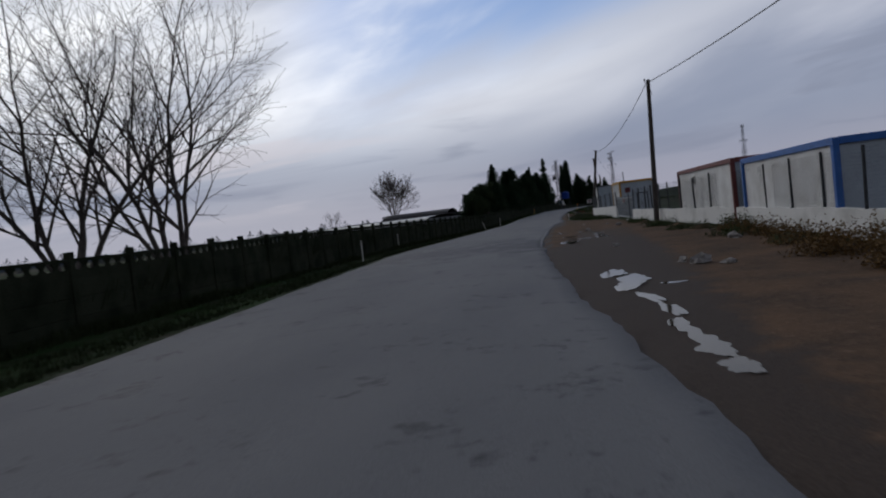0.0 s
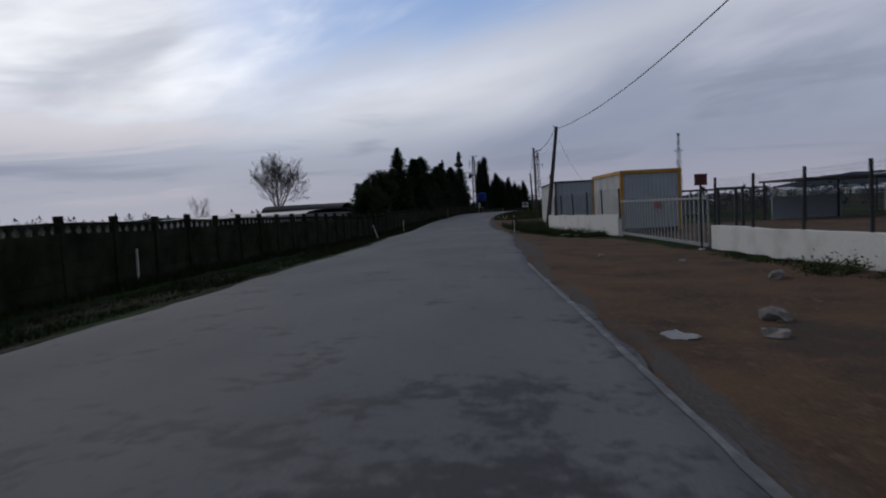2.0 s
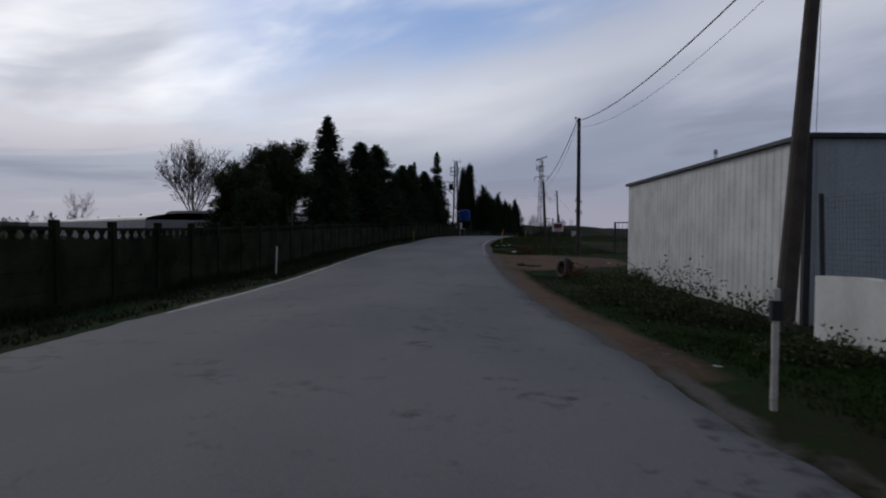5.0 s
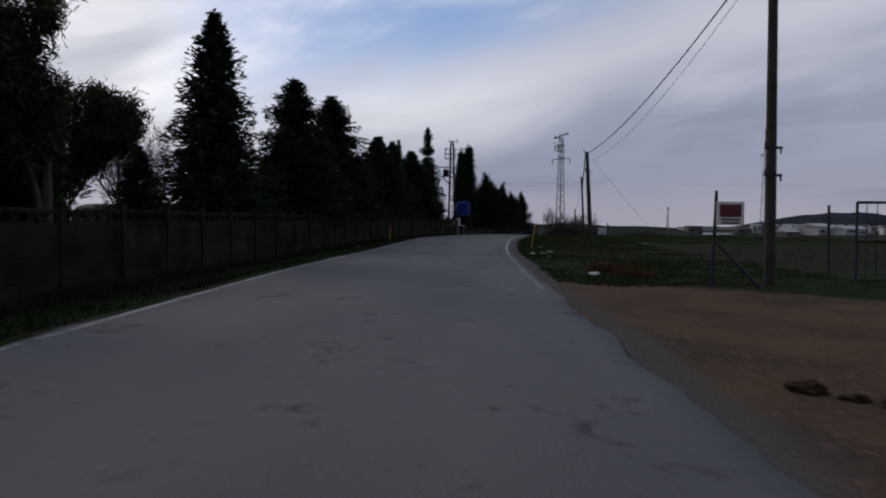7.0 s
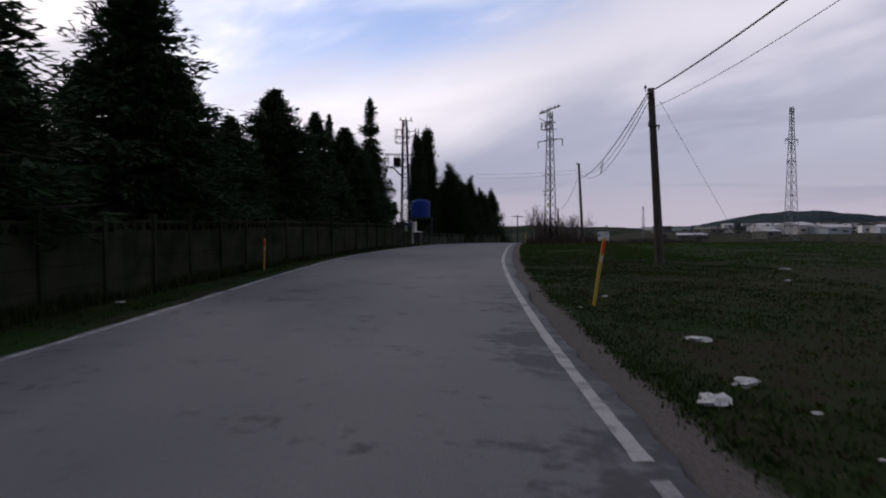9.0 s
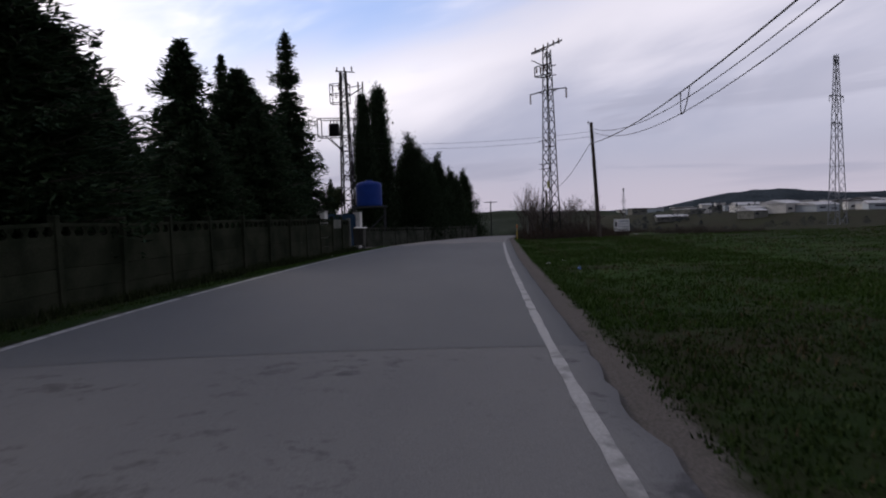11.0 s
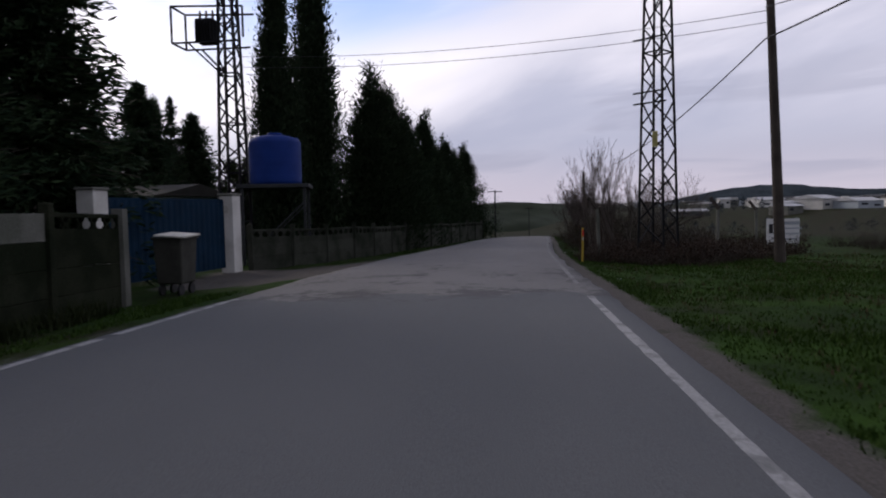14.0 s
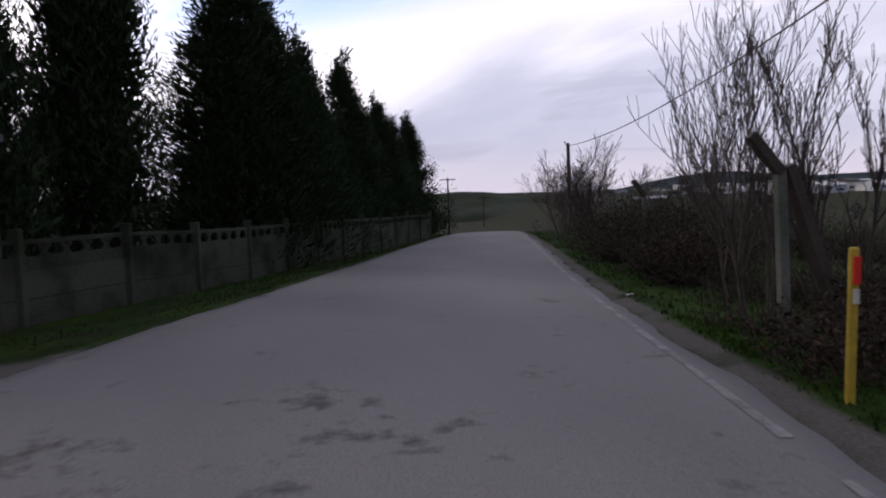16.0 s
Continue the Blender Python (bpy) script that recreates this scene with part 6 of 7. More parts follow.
        prof += [(0.862, z), (0.862, z + 0.2), (0.8605, z + 0.22), (0.8605, z + 0.24)]
    prof += [(0.86, 1.42), (0.78, 1.55), (0.45, 1.64), (0.25, 1.66)]
    part("shell", lathe(B(), prof, 32), "blue_tank", tank)
    part("lid", lathe(B(), [(0.26, 1.66), (0.27, 1.70), (0.24, 1.74), (0.05, 1.75)], 20), "blue_tank", tank)
    bm = B()
    bar(bm, (-0.9, 0, 0.1), (-0.9, 0, 1.3), 0.025, 0.025, 8)
    part("pipe", bm, "steel", tank)
    # small white house behind the gate
    h = thing("small_house", "small pale house with a low roof behind the gate", "house", -17.5, 168.5, gz(-17.5, 168.5), -14)
    part("wall", box(B(), 0, 0, 1.3, 8.0, 5.0, 2.6), "house", h)
    bm = B()
    v = [bm.verts.new(p) for p in ((-4.4, -2.9, 2.55), (4.4, -2.9, 2.55), (4.4, 2.9, 2.55), (-4.4, 2.9, 2.55), (-4.4, 0, 3.05), (4.4, 0, 3.05))]
    for f in ((0, 1, 5, 4), (2, 3, 4, 5), (1, 2, 5), (3, 0, 4), (3, 2, 1, 0)):
        bm.faces.new([v[i] for i in f])
    part("roof", bm, "roof_grey", h)
    for k in (-2.2, 0.4, 2.4):
        w = part("window", box(B(), k, -2.52, 1.5, 0.9, 0.06, 1.0), "post_white", h)
        part("pane", box(B(), k, -2.56, 1.5, 0.76, 0.02, 0.86), "glass", w)


def marker(x, y, h, kind, lean=0.0, rz=0.0, label=""):
    """A roadside marker post of flat section. kind: white, yellow."""
    t = thing("marker_post", label, "post", x, y, gz(x, y) - 0.02, rz, "marker posts along the lane")
    m = pose(0, 0, 0, 0, lean, 0)
    bm = B()
    box(bm, 0, 0, h / 2 - 0.1, 0.05, 0.04, h + 0.2, m, bevel=0.012)
    part("post", bm, "yellow" if kind == "yellow" else "post_white", t)
    if kind == "yellow":
        part("reflector", box(B(), 0, -0.028, h * 0.86, 0.04, 0.014, h * 0.17, m), "red", t, "red reflector")
        part("lettering", box(B(), 0, -0.028, h * 0.70, 0.034, 0.012, h * 0.09, m), "post_white", t)
    elif kind == "white":
        part("band", box(B(), 0, 0, h * 0.82, 0.081, 0.056, h * 0.16, m), "black", t, "dark band")
    return t


def build_posts():
    W, Y = "dirty white marker post in the verge", "yellow marker post with a red reflector"
    marker(-9.65, 29.0, 0.95, "plain", 0, 0, W)
    marker(-10.65, 63.6, 0.85, "plain", -18, 0, "tilted dirty white marker post in the verge")
    marker(-12.0, 80.5, 0.9, "plain", 2, 0, W)
    marker(-12.4, 42.5, 0.9, "plain", 0, 0, W)
    marker(-3.1, 65.0, 0.95, "white", 0, 0, "white marker post with a dark band")
    marker(-12.25, 120.6, 0.95, "yellow", 2, 0, "yellow marker post in the verge before the fence")
    marker(-4.45, 111.0, 1.12, "yellow", 9, 0, "leaning yellow marker post with a red reflector")
    marker(-0.2, 157.0, 0.92, "yellow", 1, 0, Y)
    # field gate and its posts
    for x, y, h, l in ((-2.2, 93.7, 1.9, 2), (1.6, 97.0, 1.7, -1), (6.5, 99, 1.6, 0), (9.5, 102, 1.6, 1), (13, 106, 1.5, -2)):
        t = thing("fence_post", "thin dark field fence post", "post", x, y, gz(x, y) - 0.05, 0, "posts of the field fence")
        bm = B()
        bar(bm, (0, 0, -0.1), (math.tan(radians(l)) * h, 0, h), 0.035, 0.03, 8)
        part("shaft", bm, "dark_steel", t)
        if y == 93.7:
            m = pose(0.31, -0.05, 1.47, 0, 0, 8)
            bd = part("sign_board", box(B(), 0, 0, 0, 0.54, 0.02, 0.44, m), "white_sign", t, "small white board with a faded red field")
            part("red_field", box(B(), 0, -0.014, 0.05, 0.42, 0.006, 0.24, m), "red_sign", bd)
            for k in range(2):
                part("lettering", box(B(), 0, -0.014, -0.12 - 0.06 * k, 0.36, 0.006, 0.03, m), "black", bd)
    bm = B()
    bar(bm, (0, 0, 0), (0.85, -0.2, -0.95), 0.03, 0.03, 8)
    o = part("fence_strut", bm, "dark_steel")
    o.location = (-2.15, 93.7, gz(-2.15, 93.7) + 0.9)
    tagged(o, "slanting dark strut of the corner post", "strut")
    for x0 in (1.15, 2.75):
        g = thing("field_gate", "thin dark steel field gate leaf", "gate", x0, 95.0, gz(x0, 95.0) + 0.1, 4)
        bm = B()
        for a, c in (((0, 0, 0), (0, 0, 1.6)), ((1.5, 0, 0), (1.5, 0, 1.6)), ((0, 0, 1.6), (1.5, 0, 1.6)), ((0, 0, 0), (1.5, 0, 0)), ((0, 0, 0.8), (1.5, 0, 0.8))):
            bar(bm, a, c, 0.028, 0.028, 8)
        part("frame", bm, "dark_steel", g)
        for k in range(6):
            bm = B()
            bar(bm, (0.2 + 0.22 * k, 0, 0), (0.2 + 0.22 * k, 0, 1.6), 0.009, 0.009, 5)
            part("rod", bm, "dark_steel", g)
    # white notice board behind the pole
    x, y = 7.3, 161.0
    t = thing("notice_board", "white notice board with dark lettering on two posts", "sign", x, y, gz(x, y), -14)
    bd = part("board", box(B(), 0, 0, 0.66, 0.98, 0.03, 0.80, bevel=0.005), "white_sign", t)
    part("picture", box(B(), -0.36, -0.02, 0.74, 0.12, 0.006, 0.30), "black", bd, "dark picture")
    for k, (w, hh) in enumerate(((0.7, 0.10), (0.8, 0.05), (0.75, 0.05), (0.6, 0.05))):
        part("lettering", box(B(), 0.15, -0.02, 0.92 - 0.17 * k, w, 0.006, hh), "grey_sheet", bd)
    for s in (-0.42, 0.42):
        bm = B()
        bar(bm, (s, 0.05, -0.3), (s, 0.05, 1.1), 0.03, 0.03, 8)
        part("post", bm, "steel", t)
    # old concrete fence posts in the brambles, their heads bent over, one with a strut
    for x, y, h, l in ((0.84, 159.2, 1.55, -2), (5.0, 160.7, 1.5, 2), (9.0, 166.0, 1.5, -1), (3.2, 168.0, 1.5, 1)):
        t = thing("concrete_post", "old concrete fence post with a bent top", "post", x, y, gz(x, y) - 0.05, 0, "old concrete posts")
        m = pose(0, 0, 0, 0, l, 0)
        part("shaft", box(B(), 0, 0, h / 2, 0.09, 0.085, h, m, bevel=0.012), "concrete", t)
        part("bent_head", box(B(), 0, 0, 0, 0.10, 0.09, 0.46, m @ pose(-0.13, 0, h + 0.13, 0, -38, 0), bevel=0.012), "pole_wood", t)
        if y == 159.2:
            bm = B()
            angle(bm, (0.02, 0, h + 0.02), (0.62, 0.1, 0.05), 0.10)
            part("strut", bm, "pole_wood", t)


def crumple(name, label, x, y, size, seed, mat="litter", cat="litter", flat=0.4, group="litter in the grass"):
    rng = random.Random(seed)
    bm = B()
    bmesh.ops.create_icosphere(bm, subdivisions=2, radius=size)
    for v in bm.verts:
        v.co *= rng.uniform(0.42, 1.3)
        v.co.z = max(v.co.z * flat, -size * 0.15)
        v.co.x *= 1.5
    ob = part(name, bm, mat)
    ob.matrix_basis = pose(x, y, gz(x, y) + size * 0.10, 0, 0, rng.uniform(0, 360))
    return tagged(ob, label, cat, group)


def build_litter():
    rng = random.Random(21)
    bag = "crumpled white plastic bag lying in the grass"
    for k, (x, y, s) in enumerate(((-3.9, 108.1, 0.17), (-4.35, 105.9, 0.18), (-4.3, 104.2, 0.07), (-4.85, 105.3, 0.2), (-4.45, 103.4, 0.10), (-4.2, 105.1, 0.05), (-3.9, 112.6, 0.09), (-3.5, 99.9, 0.11), (-4.7, 110.8, 0.06), (2.3, 118.6, 0.2),
                                     (0.85, 115.5, 0.13), (-3.95, 96.5, 0.22), (-2.0, 136.5, 0.12), (-2.65, 135.0, 0.11), (-2.2, 139.0, 0.05), (-1.9, 136.4, 0.05), (-1.0, 140.5, 0.06), (-0.7, 58.4, 0.17), (-0.95, 58.3, 0.12), (-2.05, 63.0, 0.13),
                                     (-1.05, 61.4, 0.14), (-0.5, 62.3, 0.16), (-0.98, 59.8, 0.07), (-0.57, 59.8, 0.11), (-1.75, 64.5, 0.10), (-2.9, 66.9, 0.07), (-1.6, 61.3, 0.06), (-0.35, 57.2, 0.10), (0.2, 54.0, 0.06), (-12.6, 112.5, 0.12), (-9.4, 143.9, 0.12), (-9.0, 146.2, 0.08), (-1.4, 66.2, 0.09), (1.6, 44.6, 0.14), (-0.6, 152.5, 0.06),
                                     (0.4, 161.8, 0.07), (-12.2, 58.5, 0.13), (8.9, 163.0, 0.16), (-0.3, 88.0, 0.12))):
        crumple("plastic_bag", bag, x, y, s * 0.62, k)
    crumple("bottle_wrap", "crushed blue and white drink wrapper in the grass", -2.25, 133.3, 0.06, 90, "litter_blue", "litter", 0.5)
    for k, (x, y, s) in enumerate(((-0.42, 34.2, 0.13), (-0.75, 33.4, 0.1), (0.2, 30.7, 0.08), (1.0, 38.0, 0.12), (0.4, 41.5, 0.08), (-1.0, 44.0, 0.06), (-4.05, 85.9, 0.11), (-3.8, 85.7, 0.07), (-3.6, 85.6, 0.08), (-3.4, 85.5, 0.06), (-1.9, 87.6, 0.09), (-1.7, 87.5, 0.06), (0.7, 22.0, 0.1), (2.2, 15.5, 0.16), (2.6, 15.0, 0.12), (1.9, 16.0, 0.1), (3.6, 20.5, 0.14))):
        if y > 80:
            crumple("earth_clod", "dark clod of earth lying on the bare lot", x, y, s, 300 + k, "clod", "earth clod", 0.7, "clods on the bare lot")
        else:
            crumple("stone", "rough earthy stone lying on the bare ground", x, y, s, 300 + k, "stone", "stone", 0.95, "stones on the bare ground")


def tyre(label, x, y, r, w, heading, lean):
    """A worn tyre standing on edge: rounded carcass with blocks of tread and an open middle."""
    t = thing("tyre", label, "tyre", x, y, gz(x, y) + r * 0.88, heading)
    prof = [(0.56, -0.36), (0.60, -0.46), (0.72, -0.50), (0.88, -0.47), (0.96, -0.38), (0.985, -0.2), (0.985, 0.2), (0.96, 0.38), (0.88, 0.47), (0.72, 0.50), (0.60, 0.46), (0.56, 0.36)]
    bm = B()
    n = 36
    rings = []
    for i in range(n):
        a = 2 * math.pi * i / n
        rings.append([bm.verts.new((q * w, math.cos(a) * p * r, math.sin(a) * p * r)) for p, q in prof])
    for i in range(n):
        a, b = rings[i], rings[(i + 1) % n]
        for k in range(len(prof)):
            m = (k + 1) % len(prof)
            f = bm.faces.new((a[k], b[k], b[m], a[m]))
            f.smooth = True
    part("carcass", bm, "black", t).matrix_basis = pose(0, 0, 0, 0, lean, 0)
    bm = B()
    for i in range(30):
        a = 360 * i / 30
        for q in (-0.26, 0.0, 0.26):
            box(bm, q * w, 0, r, w * 0.2, r * 0.12, r * 0.05, pose(0, 0, 0, a + (6 if q == 0 else 0), 0, 0))
    part("tread", bm, "black", t).matrix_basis = pose(0, 0, 0, 0, lean, 0)
    return t


def berms():
    """Low heaps of earth and weeds along the foot of the yard wall."""
    rng = random.Random(8)
    for k, (x, y, s) in enumerate(((4.3, 18.5, 0.45), (4.0, 22.0, 0.4), (3.6, 27.0, 0.5), (3.2, 30.5, 0.42), (2.6, 34.0, 0.5), (2.2, 38.0, 0.35), (1.8, 41.0, 0.35))):
        bm = B()
        bmesh.ops.create_icosphere(bm, subdivisions=3, radius=s)
        for v in bm.verts:
            v.co.x *= 0.8
            v.co.y *= 1.7
            v.co.z = max(v.co.z, -0.1) * 0.30 * (1 + 0.8 * float(wave(v.co.x + x, v.co.y + y, 4)) + 0.4 * float(wave(v.co.x + x, v.co.y + y, 11)))
        for f in bm.faces:
            f.smooth = True
        ob = part("earth_mound", bm, "ground")
        ob.location = (x, y, gz(x, y) - 0.03)
        at = ob.data.attributes.new("dirt", "FLOAT", "POINT")
        at.data.foreach_set("value", [0.45 + 0.2 * (k % 2)] * len(ob.data.vertices))
        tagged(ob, "low heap of brown earth with weeds", "earth heap", "earth heaps along the wall")


# ---------------------------------------------------------------- distance
def hill(name, label, pts, y0, depth, material):
    """A long ridge whose crest follows (x, height) pairs."""
    xs = np.arange(pts[0][0], pts[-1][0] + 1, 18.0)
    hs = np.interp(xs, [p[0] for p in pts], [p[1] for p in pts]) + 1.5 * wave(xs, xs * 0, 0.031) + 1.0 * wave(xs, xs * 0, 0.11)
    verts, faces = [], []
    rows = 9
    for k in range(rows):
        f = k / (rows - 1)
        for x, h in zip(xs, hs):
            s = math.sin(f * math.pi)
            verts.append((x, y0 + (f - 0.5) * depth, -22 + (h + 22) * s ** 0.8))
    n = len(xs)
    for k in range(rows - 1):
        for i in range(n - 1):
            q = k * n + i
            faces.append((q, q + 1, q + n + 1, q + n))
    ob = raw(name, verts, faces, material, smooth=True)
    return tagged(ob, label, "hill", kind="structure")


def tree_line(name, label, pts, seed, h0, h1, step, material="far_wood"):
    """Far trees as clumps of leaves, too many and too small to count."""
    r = np.random.RandomState(seed)
    C, U, S, W = [], [], [], []
    for (xa, ya), (xb, yb) in zip(pts, pts[1:]):
        n = int(math.hypot(xb - xa, yb - ya) / step)
        for k in range(n):
            x, y = xa + (xb - xa) * k / n + r.normal(0, step * 0.4), ya + (yb - ya) * k / n + r.normal(0, step)
            h = r.uniform(h0, h1)
            g = gz(x, y)
            for _ in range(130):
                f = r.rand()
                rr = h * 0.32 * max(0.0, 1 - abs(2 * f - 0.9) ** 2) + 0.1
                C.append((x + r.normal(0, rr * 0.6), y + r.normal(0, rr * 0.6), g + f * h))
                U.append(tuple(r.normal(size=3)))
                S.append(h * r.uniform(0.06, 0.14)), W.append(h * r.uniform(0.035, 0.07))
    ob = spray_mesh(name, C, U, S, W, material, None, seed)
    return tagged(ob, label, "trees", kind="stuff")


def factory(x, y, w, d, h, rz, roof, seed, label, z=None):
    rng = random.Random(seed)
    t = thing("factory_building", label, "building", x, y, gz(x, y) - 0.2 if z is None else z, rz, "buildings in the valley")
    part("wall", box(B(), 0, 0, h / 2, w, d, h), rng.choice(("house", "sheet", "concrete", "grey_sheet")), t)
    if roof == "gable":
        bm = B()
        v = [bm.verts.new(p) for p in ((-w / 2 - 0.4, -d / 2 - 0.4, h), (w / 2 + 0.4, -d / 2 - 0.4, h), (w / 2 + 0.4, d / 2 + 0.4, h), (-w / 2 - 0.4, d / 2 + 0.4, h), (-w / 2 - 0.4, 0, h + d * 0.12), (w / 2 + 0.4, 0, h + d * 0.12))]
        for f in ((0, 1, 5, 4), (2, 3, 4, 5), (1, 2, 5), (3, 0, 4), (3, 2, 1, 0)):
            bm.faces.new([v[i] for i in f])
        part("roof", bm, rng.choice(("roof_pale", "roof_pale", "roof_dark")), t)
    else:
        part("roof", box(B(), 0, 0, h + 0.2, w + 0.5, d + 0.5, 0.4), rng.choice(("roof_pale", "roof_pale", "roof_dark")), t)
    n = max(2, int(w / 6))
    for k in range(n):
        if rng.random() < 0.85:
            part("window", box(B(), -w / 2 + w * (k + 0.5) / n, -d / 2 - 0.03, h * rng.choice((0.45, 0.62)), w / n * 0.5, 0.1, h * 0.22), "glass", t)
    return t


def build_distance():
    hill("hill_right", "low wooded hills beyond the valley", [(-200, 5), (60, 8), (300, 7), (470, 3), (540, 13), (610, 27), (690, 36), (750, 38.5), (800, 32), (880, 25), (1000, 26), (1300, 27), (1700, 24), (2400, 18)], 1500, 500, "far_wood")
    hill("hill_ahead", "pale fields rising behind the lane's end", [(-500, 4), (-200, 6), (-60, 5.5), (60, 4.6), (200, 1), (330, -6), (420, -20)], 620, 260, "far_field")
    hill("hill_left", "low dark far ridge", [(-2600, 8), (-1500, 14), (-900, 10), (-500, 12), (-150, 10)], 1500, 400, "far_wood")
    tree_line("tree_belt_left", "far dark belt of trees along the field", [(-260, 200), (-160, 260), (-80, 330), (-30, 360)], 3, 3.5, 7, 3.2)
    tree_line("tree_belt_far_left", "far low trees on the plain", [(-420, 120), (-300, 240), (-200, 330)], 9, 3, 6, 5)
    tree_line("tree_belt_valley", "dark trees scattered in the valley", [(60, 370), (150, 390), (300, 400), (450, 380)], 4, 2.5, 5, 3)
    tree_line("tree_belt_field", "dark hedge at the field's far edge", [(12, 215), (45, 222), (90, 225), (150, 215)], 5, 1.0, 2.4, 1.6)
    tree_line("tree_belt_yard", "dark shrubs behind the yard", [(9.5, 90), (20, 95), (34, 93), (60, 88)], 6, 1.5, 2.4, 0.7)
    rng = random.Random(44)
    for k in range(120):
        y = rng.uniform(330, 640)
        x = rng.uniform(0.24, 1.1) * y
        w, d, h = rng.uniform(4, 15), rng.uniform(5, 11), rng.uniform(2.2, 4.2) * y / 420
        factory(x, y, w, d, h, rng.uniform(-25, 25), rng.choice(("gable", "flat")), 500 + k, "pale flat industrial building in the valley" if h < 6 else "pale tall factory building in the valley")
    # long low greenhouse and a barn behind the left fence
    for name, x, y, ln, w, h, rz, mat, lab in (("greenhouse", -48.6, 130, 79, 6, 1.95, 130, "greenhouse", "long low white film greenhouse behind the fence"), ("barn", -42, 152, 16, 7, 3.5, 175, "roof_dark", "long low dark-roofed barn behind the greenhouse")):
        t = thing(name, lab, "building", x, y, gz(x, y) - 0.1, rz)
        bm = B()
        n = 10
        prev = None
        e = h * (0.78 if mat == "greenhouse" else 0.7)
        for i in range(n + 1):
            a = math.pi * i / n
            c = (bm.verts.new((-ln / 2, -w / 2 * math.cos(a), e + (h - e) * math.sin(a))), bm.verts.new((ln / 2, -w / 2 * math.cos(a), e + (h - e) * math.sin(a))))
            if prev:
                bm.faces.new((prev[0], prev[1], c[1], c[0]))
            prev = c
        part("roof", bm, mat, t)
        part("wall", box(B(), 0, 0, e / 2, ln, w, e), mat if mat == "greenhouse" else "roof_dark", t)


RUSTY = [(-2.85, 79.5, 0.4, 0.5), (-3.7, 97.9, 0.3, 0.24), (-3.45, 97.6, 0.3, 0.27), (-3.2, 96.6, 0.3, 0.25), (-2.9, 96.3, 0.35, 0.27)]


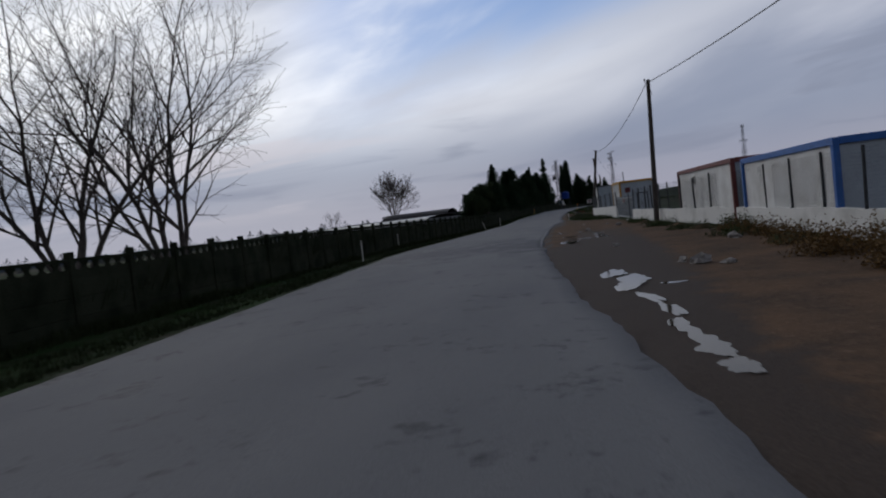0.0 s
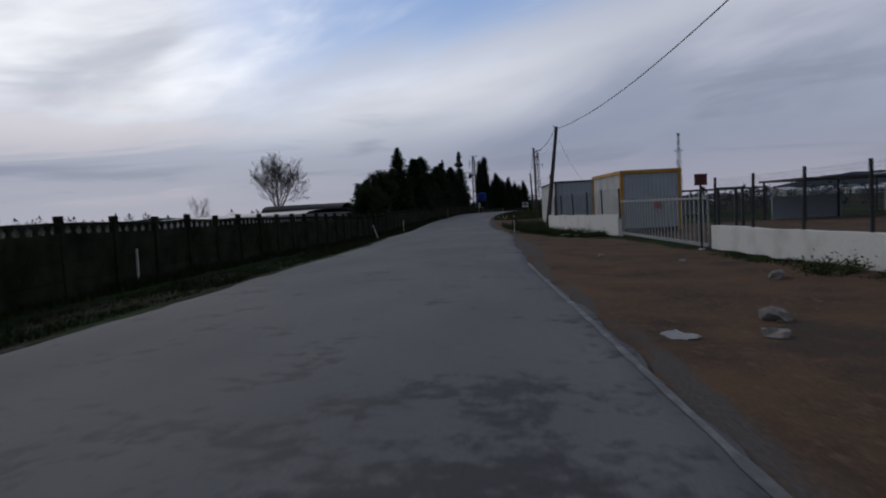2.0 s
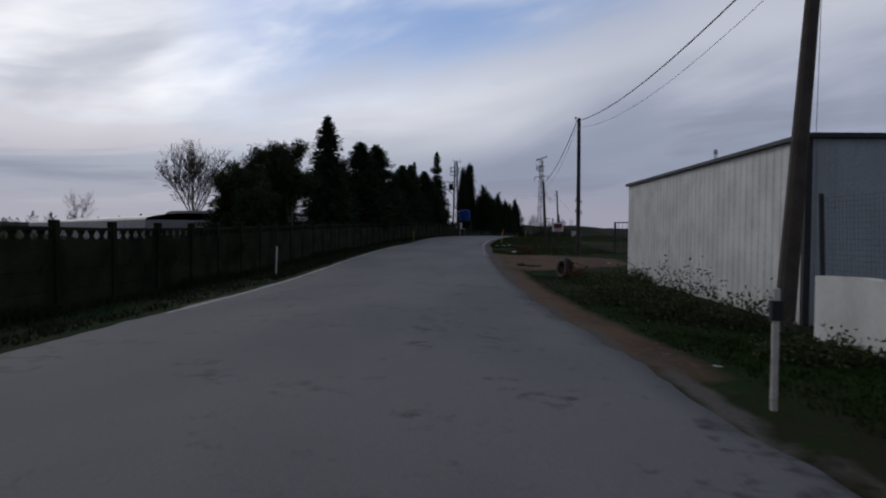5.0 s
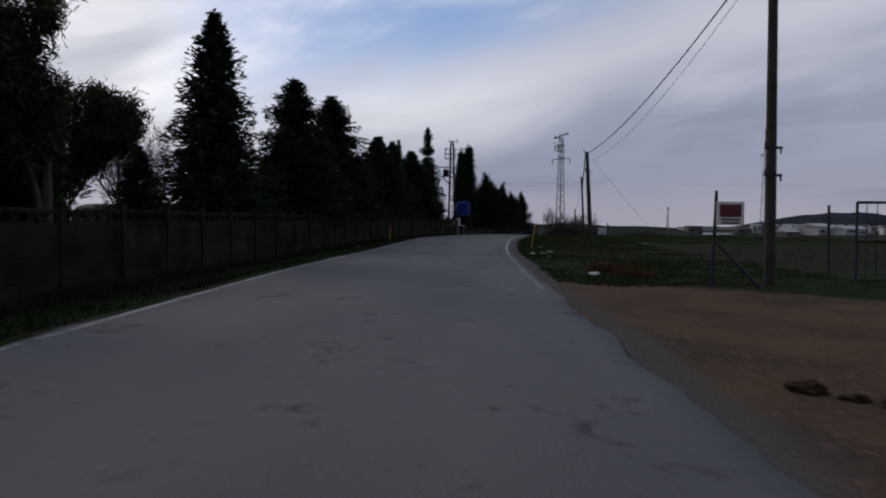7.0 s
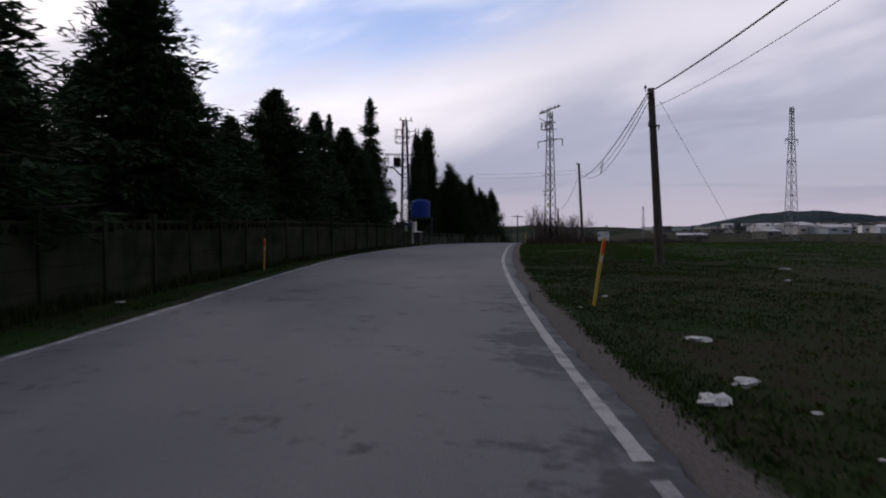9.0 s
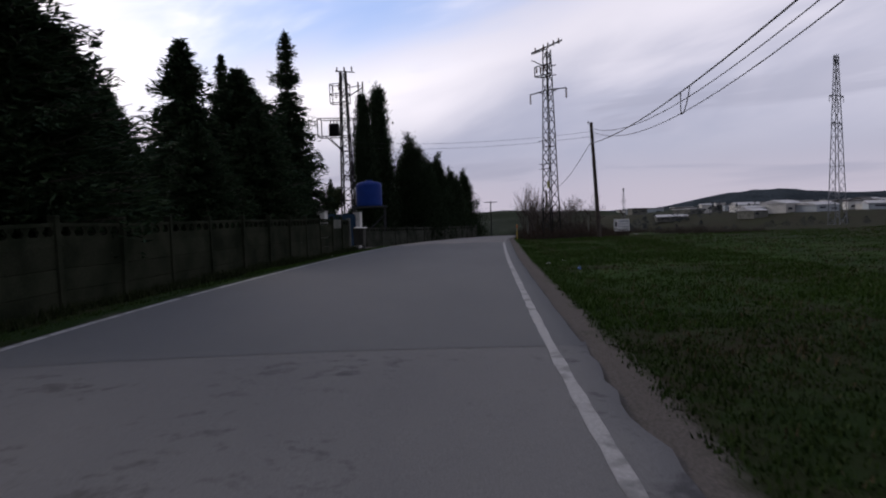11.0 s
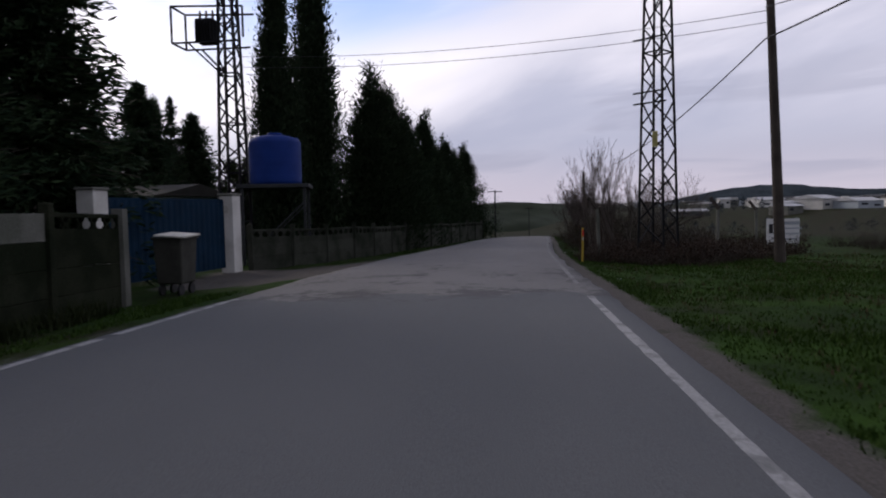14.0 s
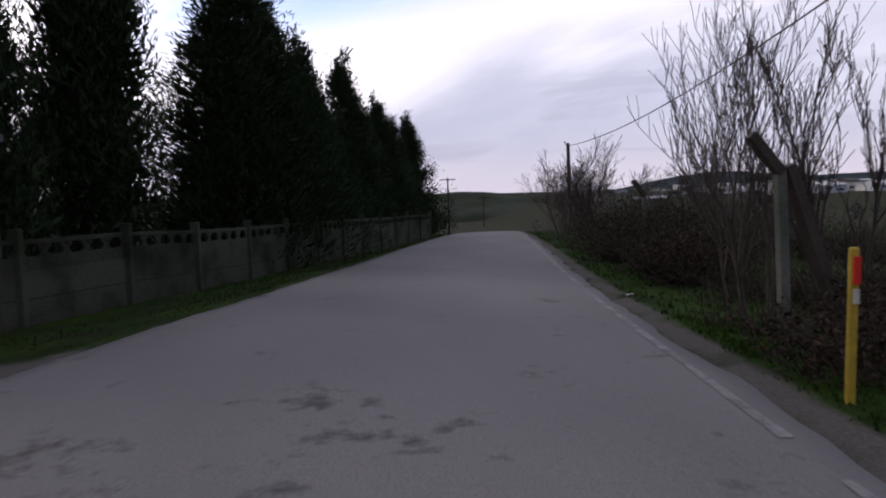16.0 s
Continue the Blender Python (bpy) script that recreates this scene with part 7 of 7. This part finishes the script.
def build_plants():
    plant_conifers()
    bare_tree("bare_tree", "tall leafless tree with several grey stems beyond the fence", -19.2, 29.6, 17.0, 5, 0.42, 3, 3, 0.155, upward=0.12, fork=(2, 3), keep=0.66, thinnest=0.0085, joints=6)
    bare_tree("bare_tree", "tall leafless tree with leaning stems beyond the fence", -22.4, 27.0, 16.0, 5, 0.36, 8, 3, 0.145, upward=0.12, fork=(2, 3), keep=0.66, thinnest=0.0085, joints=6)
    bare_tree("bare_tree", "round leafless tree on the rise behind the greenhouses", -50.4, 159.0, 14.8, 9, 0.85, 5, 3, 0.17, 0, 0.2, (3, 4), 0.62, start=3.2, thinnest=0.022)
    bare_tree("bare_tree", "thin leafless sapling far behind the fence", -63.0, 150.0, 6.5, 2, 0.15, 6, 3, 0.07)
    bare_tree("bare_tree", "leafless tree of long upright shoots behind a concrete post", 1.0, 160.0, 3.75, 5, 0.13, 41, 3, 0.024, 0, 1.7, (2, 2), 0.66, thinnest=0.0032, joints=6)
    bare_tree("bare_tree", "slim leafless tree of a few upright shoots", 1.62, 159.5, 3.1, 2, 0.06, 32, 3, 0.03, 0, 2.2, (1, 2), 0.6, thinnest=0.003, joints=6)
    bare_tree("bare_tree", "crooked leafless shrub tree beside the lane", 4.2, 174.0, 3.6, 4, 0.4, 33, 3, 0.06, 0, 0.3)
    bare_tree("bare_tree", "rounded leafless tree beside the lane", 6.0, 184.0, 4.2, 4, 0.45, 34, 3, 0.08, 0, 0.15)
    bare_tree("bare_tree", "rounded leafless tree beside the lane", 9.0, 193.0, 4.6, 4, 0.4, 35, 3, 0.08, 0, 0.15)
    bare_tree("bare_tree", "small leafless thorn tree in the brambles", 6.5, 170.0, 3.4, 4, 0.4, 36, 3, 0.06)
    rng = random.Random(77)
    for k in range(34):
        y = rng.uniform(158, 200)
        x = float(r_edge(y)) + rng.uniform(2.6, 7.2)
        if x > 2.2 and y < 164:
            y += 7
        bush("bramble_bush", "tangled brown leafless bramble", x, y, rng.uniform(1.6, 2.6), rng.uniform(1.1, 1.9) if x < 6 + (y - 165) * 0.3 else rng.uniform(0.5, 0.9), 900 + k, 150, "dead", 0)
    for k in range(16):
        x, y = rng.uniform(1.5, 14), rng.uniform(156, 170)
        if 5.0 < x < 9.0 and y < 162.5:
            y += 5.5
        bush("bramble_bush", "tangled brown leafless bramble", x, y, rng.uniform(1.6, 2.6), rng.uniform(0.4, 0.75), 960 + k, 170, "dead", 0)
    for k in range(15):
        x, y = rng.uniform(1.0, 4.6), rng.uniform(158.6, 163)
        bush("bramble_bush", "dark tangled bramble round the pylon's foot", x, y, rng.uniform(1.1, 1.8), rng.uniform(0.4, 0.72), 860 + k, 110, "dead", 0)
    for k, (x, y, w, h) in enumerate(((2.6, 31.5, 1.2, 0.6), (3.2, 27.5, 1.4, 0.5), (2.0, 38.4, 1.1, 0.5), (3.9, 22.0, 1.3, 0.6), (-0.2, 57.6, 0.9, 0.6), (-0.6, 60.6, 0.9, 0.5), (-1.0, 63.4, 1.0, 0.5), (0.4, 55.7, 0.7, 0.5), (-1.6, 67.5, 1.2, 0.7), (-2.1, 71.6, 1.5, 1.9), (-1.6, 70.6, 1.2, 1.4), (-2.4, 73.5, 1.6, 1.5), (-2.2, 76, 1.8, 1.0), (4.4, 24.6, 0.7, 0.9), (0.6, 82.6, 1.4, 0.9), (-0.9, 79.6, 1.6, 0.9), (0.0, 81.0, 1.5, 1.2), (-2.4, 78.6, 1.2, 0.5), (0.9, 86.0, 1.2, 0.8))):
        bush("weed_clump", "clump of green and brown weeds at the wall's foot", x, y, w, h * 0.52, 700 + k, 60, "dead", 5)
    for k in range(13):
        x, y = rng.uniform(0.55, 3.6), rng.uniform(156.7, 158.4)
        bush("bramble_bush", "reddish-brown bramble with withered leaves round the pylon's foot", x, y, rng.uniform(1.0, 1.5), rng.uniform(0.5, 0.72), 830 + k, 170, "dead", 2, "bramble_leaf")
    for k, (x, y, w, h) in enumerate(((4.4, 158.0, 1.6, 0.55), (5.4, 158.8, 1.7, 0.55), (6.6, 160.2, 1.9, 0.6), (4.0, 159.4, 1.6, 0.7), (5.6, 160.8, 1.8, 0.7))):
        bush("bramble_bush", "low brown bramble with withered leaves at the field's edge", x, y, w, h, 1010 + k, 190, "dead", 2, "bramble_leaf")
    for k, (x, y, w, h) in enumerate(((2.9, 167.6, 1.6, 1.3), (3.5, 168.6, 1.8, 1.5), (2.0, 163.4, 1.2, 0.8))):
        bush("bramble_bush", "dense dark-brown bush with withered leaves beside the lane", x, y, w, h, 1020 + k, 340, "dead", 4, "bramble_leaf")
    for k, (x, y) in enumerate(((0.95, 158.75), (1.5, 158.6), (0.6, 159.3))):
        bush("bramble_bush", "low dark bramble at the foot of a concrete post", x, y, 0.9, 0.4, 990 + k, 80, "dead", 0)
    for k, (x, y, w, h) in enumerate(((5.3, 9.6, 1.3, 0.55), (5.1, 11.6, 1.5, 0.7), (5.0, 13.6, 1.3, 0.5), (4.6, 12.6, 1.1, 0.5), (4.9, 15.6, 1.4, 0.6), (4.5, 17.6, 1.2, 0.5), (4.5, 20.2, 1.0, 0.45), (4.2, 23.4, 1.0, 0.4), (4.1, 14.9, 1.0, 0.35))):
        bush("dry_shrub", "low rusty-brown weeds at the foot of the yard wall", x, y, w, h, 660 + k, 45, "dead", 7, "dry_weed")
    for k, (x, y, w, h) in enumerate(RUSTY):
        bush("dry_shrub", "low shrub with rusty dead leaves in the grass", x, y, w, h, 640 + k, 26, "dead", 5, "rust_leaf")
    grass_field("verge_grass", "short green winter grass on the verge", [(0.3, 7.0, 94, 126, 42000, "r"), (0.4, 2.0, 100, 151.5, 9000, "l"), (0.9, 5.5, 62, 83, 9000, "r"), (0.3, 2.2, 160, 200, 4000, "r"), (0.3, 2.0, 160, 195, 5000, "l"), (0.0, 1.9, 54.5, 72, 16000, "wall"), (0.0, 0.8, 17, 43, 4000, "wall")], 1, "blade", 0.07, 0.012)
    grass_field("lush_grass", "bright green winter grass on the verge", [(0.35, 6.5, 125, 160, 45000, "r"), (4.0, 24.0, 118, 158, 40000, "r"), (0.4, 1.8, 136, 152, 5000, "l")], 11, "lush_blade", 0.085, 0.012)
    grass_field("left_verge_grass", "short dark grass between the lane and the fence", [(0.3, 2.6, -8, 101, 26000, "l")], 12, "dark_weed", 0.13, 0.012)
    grass_field("fence_weeds", "tall dark rank weeds behind the concrete fence", [(-0.3, -1.9, -20, 88, 80000, "f")], 5, "dark_weed", 1.42, 0.02, 0.026)
    grass_field("fence_foot_weeds", "dark weeds along the foot of the concrete fence", [(0.10, 0.7, -10, 150, 26000, "f")], 6, "dark_weed", 0.30, 0.02, 0.012)
    for k, (x, y, w, h) in enumerate(((2.6, 164.6, 1.5, 1.2), (3.1, 166.2, 1.7, 1.45), (3.9, 168.0, 1.9, 1.6), (4.7, 170.2, 1.9, 1.5))):
        bush("bramble_bush", "dense dark bush with withered leaves beside the lane", x, y, w, h, 820 + k, 300, "dead", 1, "dark_weed")
    grass_field("dry_grass", "dry straw-coloured grass among the green", [(0.8, 8.0, 95, 162, 4500, "r"), (3.0, 26.0, 100, 160, 9000, "r")], 2, "dry_blade", 0.10, 0.01)


left_gate()
build_posts()
build_litter()
tyre("old black tyre standing on edge in the grass", -3.0, 80.3, 0.33, 0.24, 25, 6)
berms()
build_distance()
build_plants()
build_left_fences()
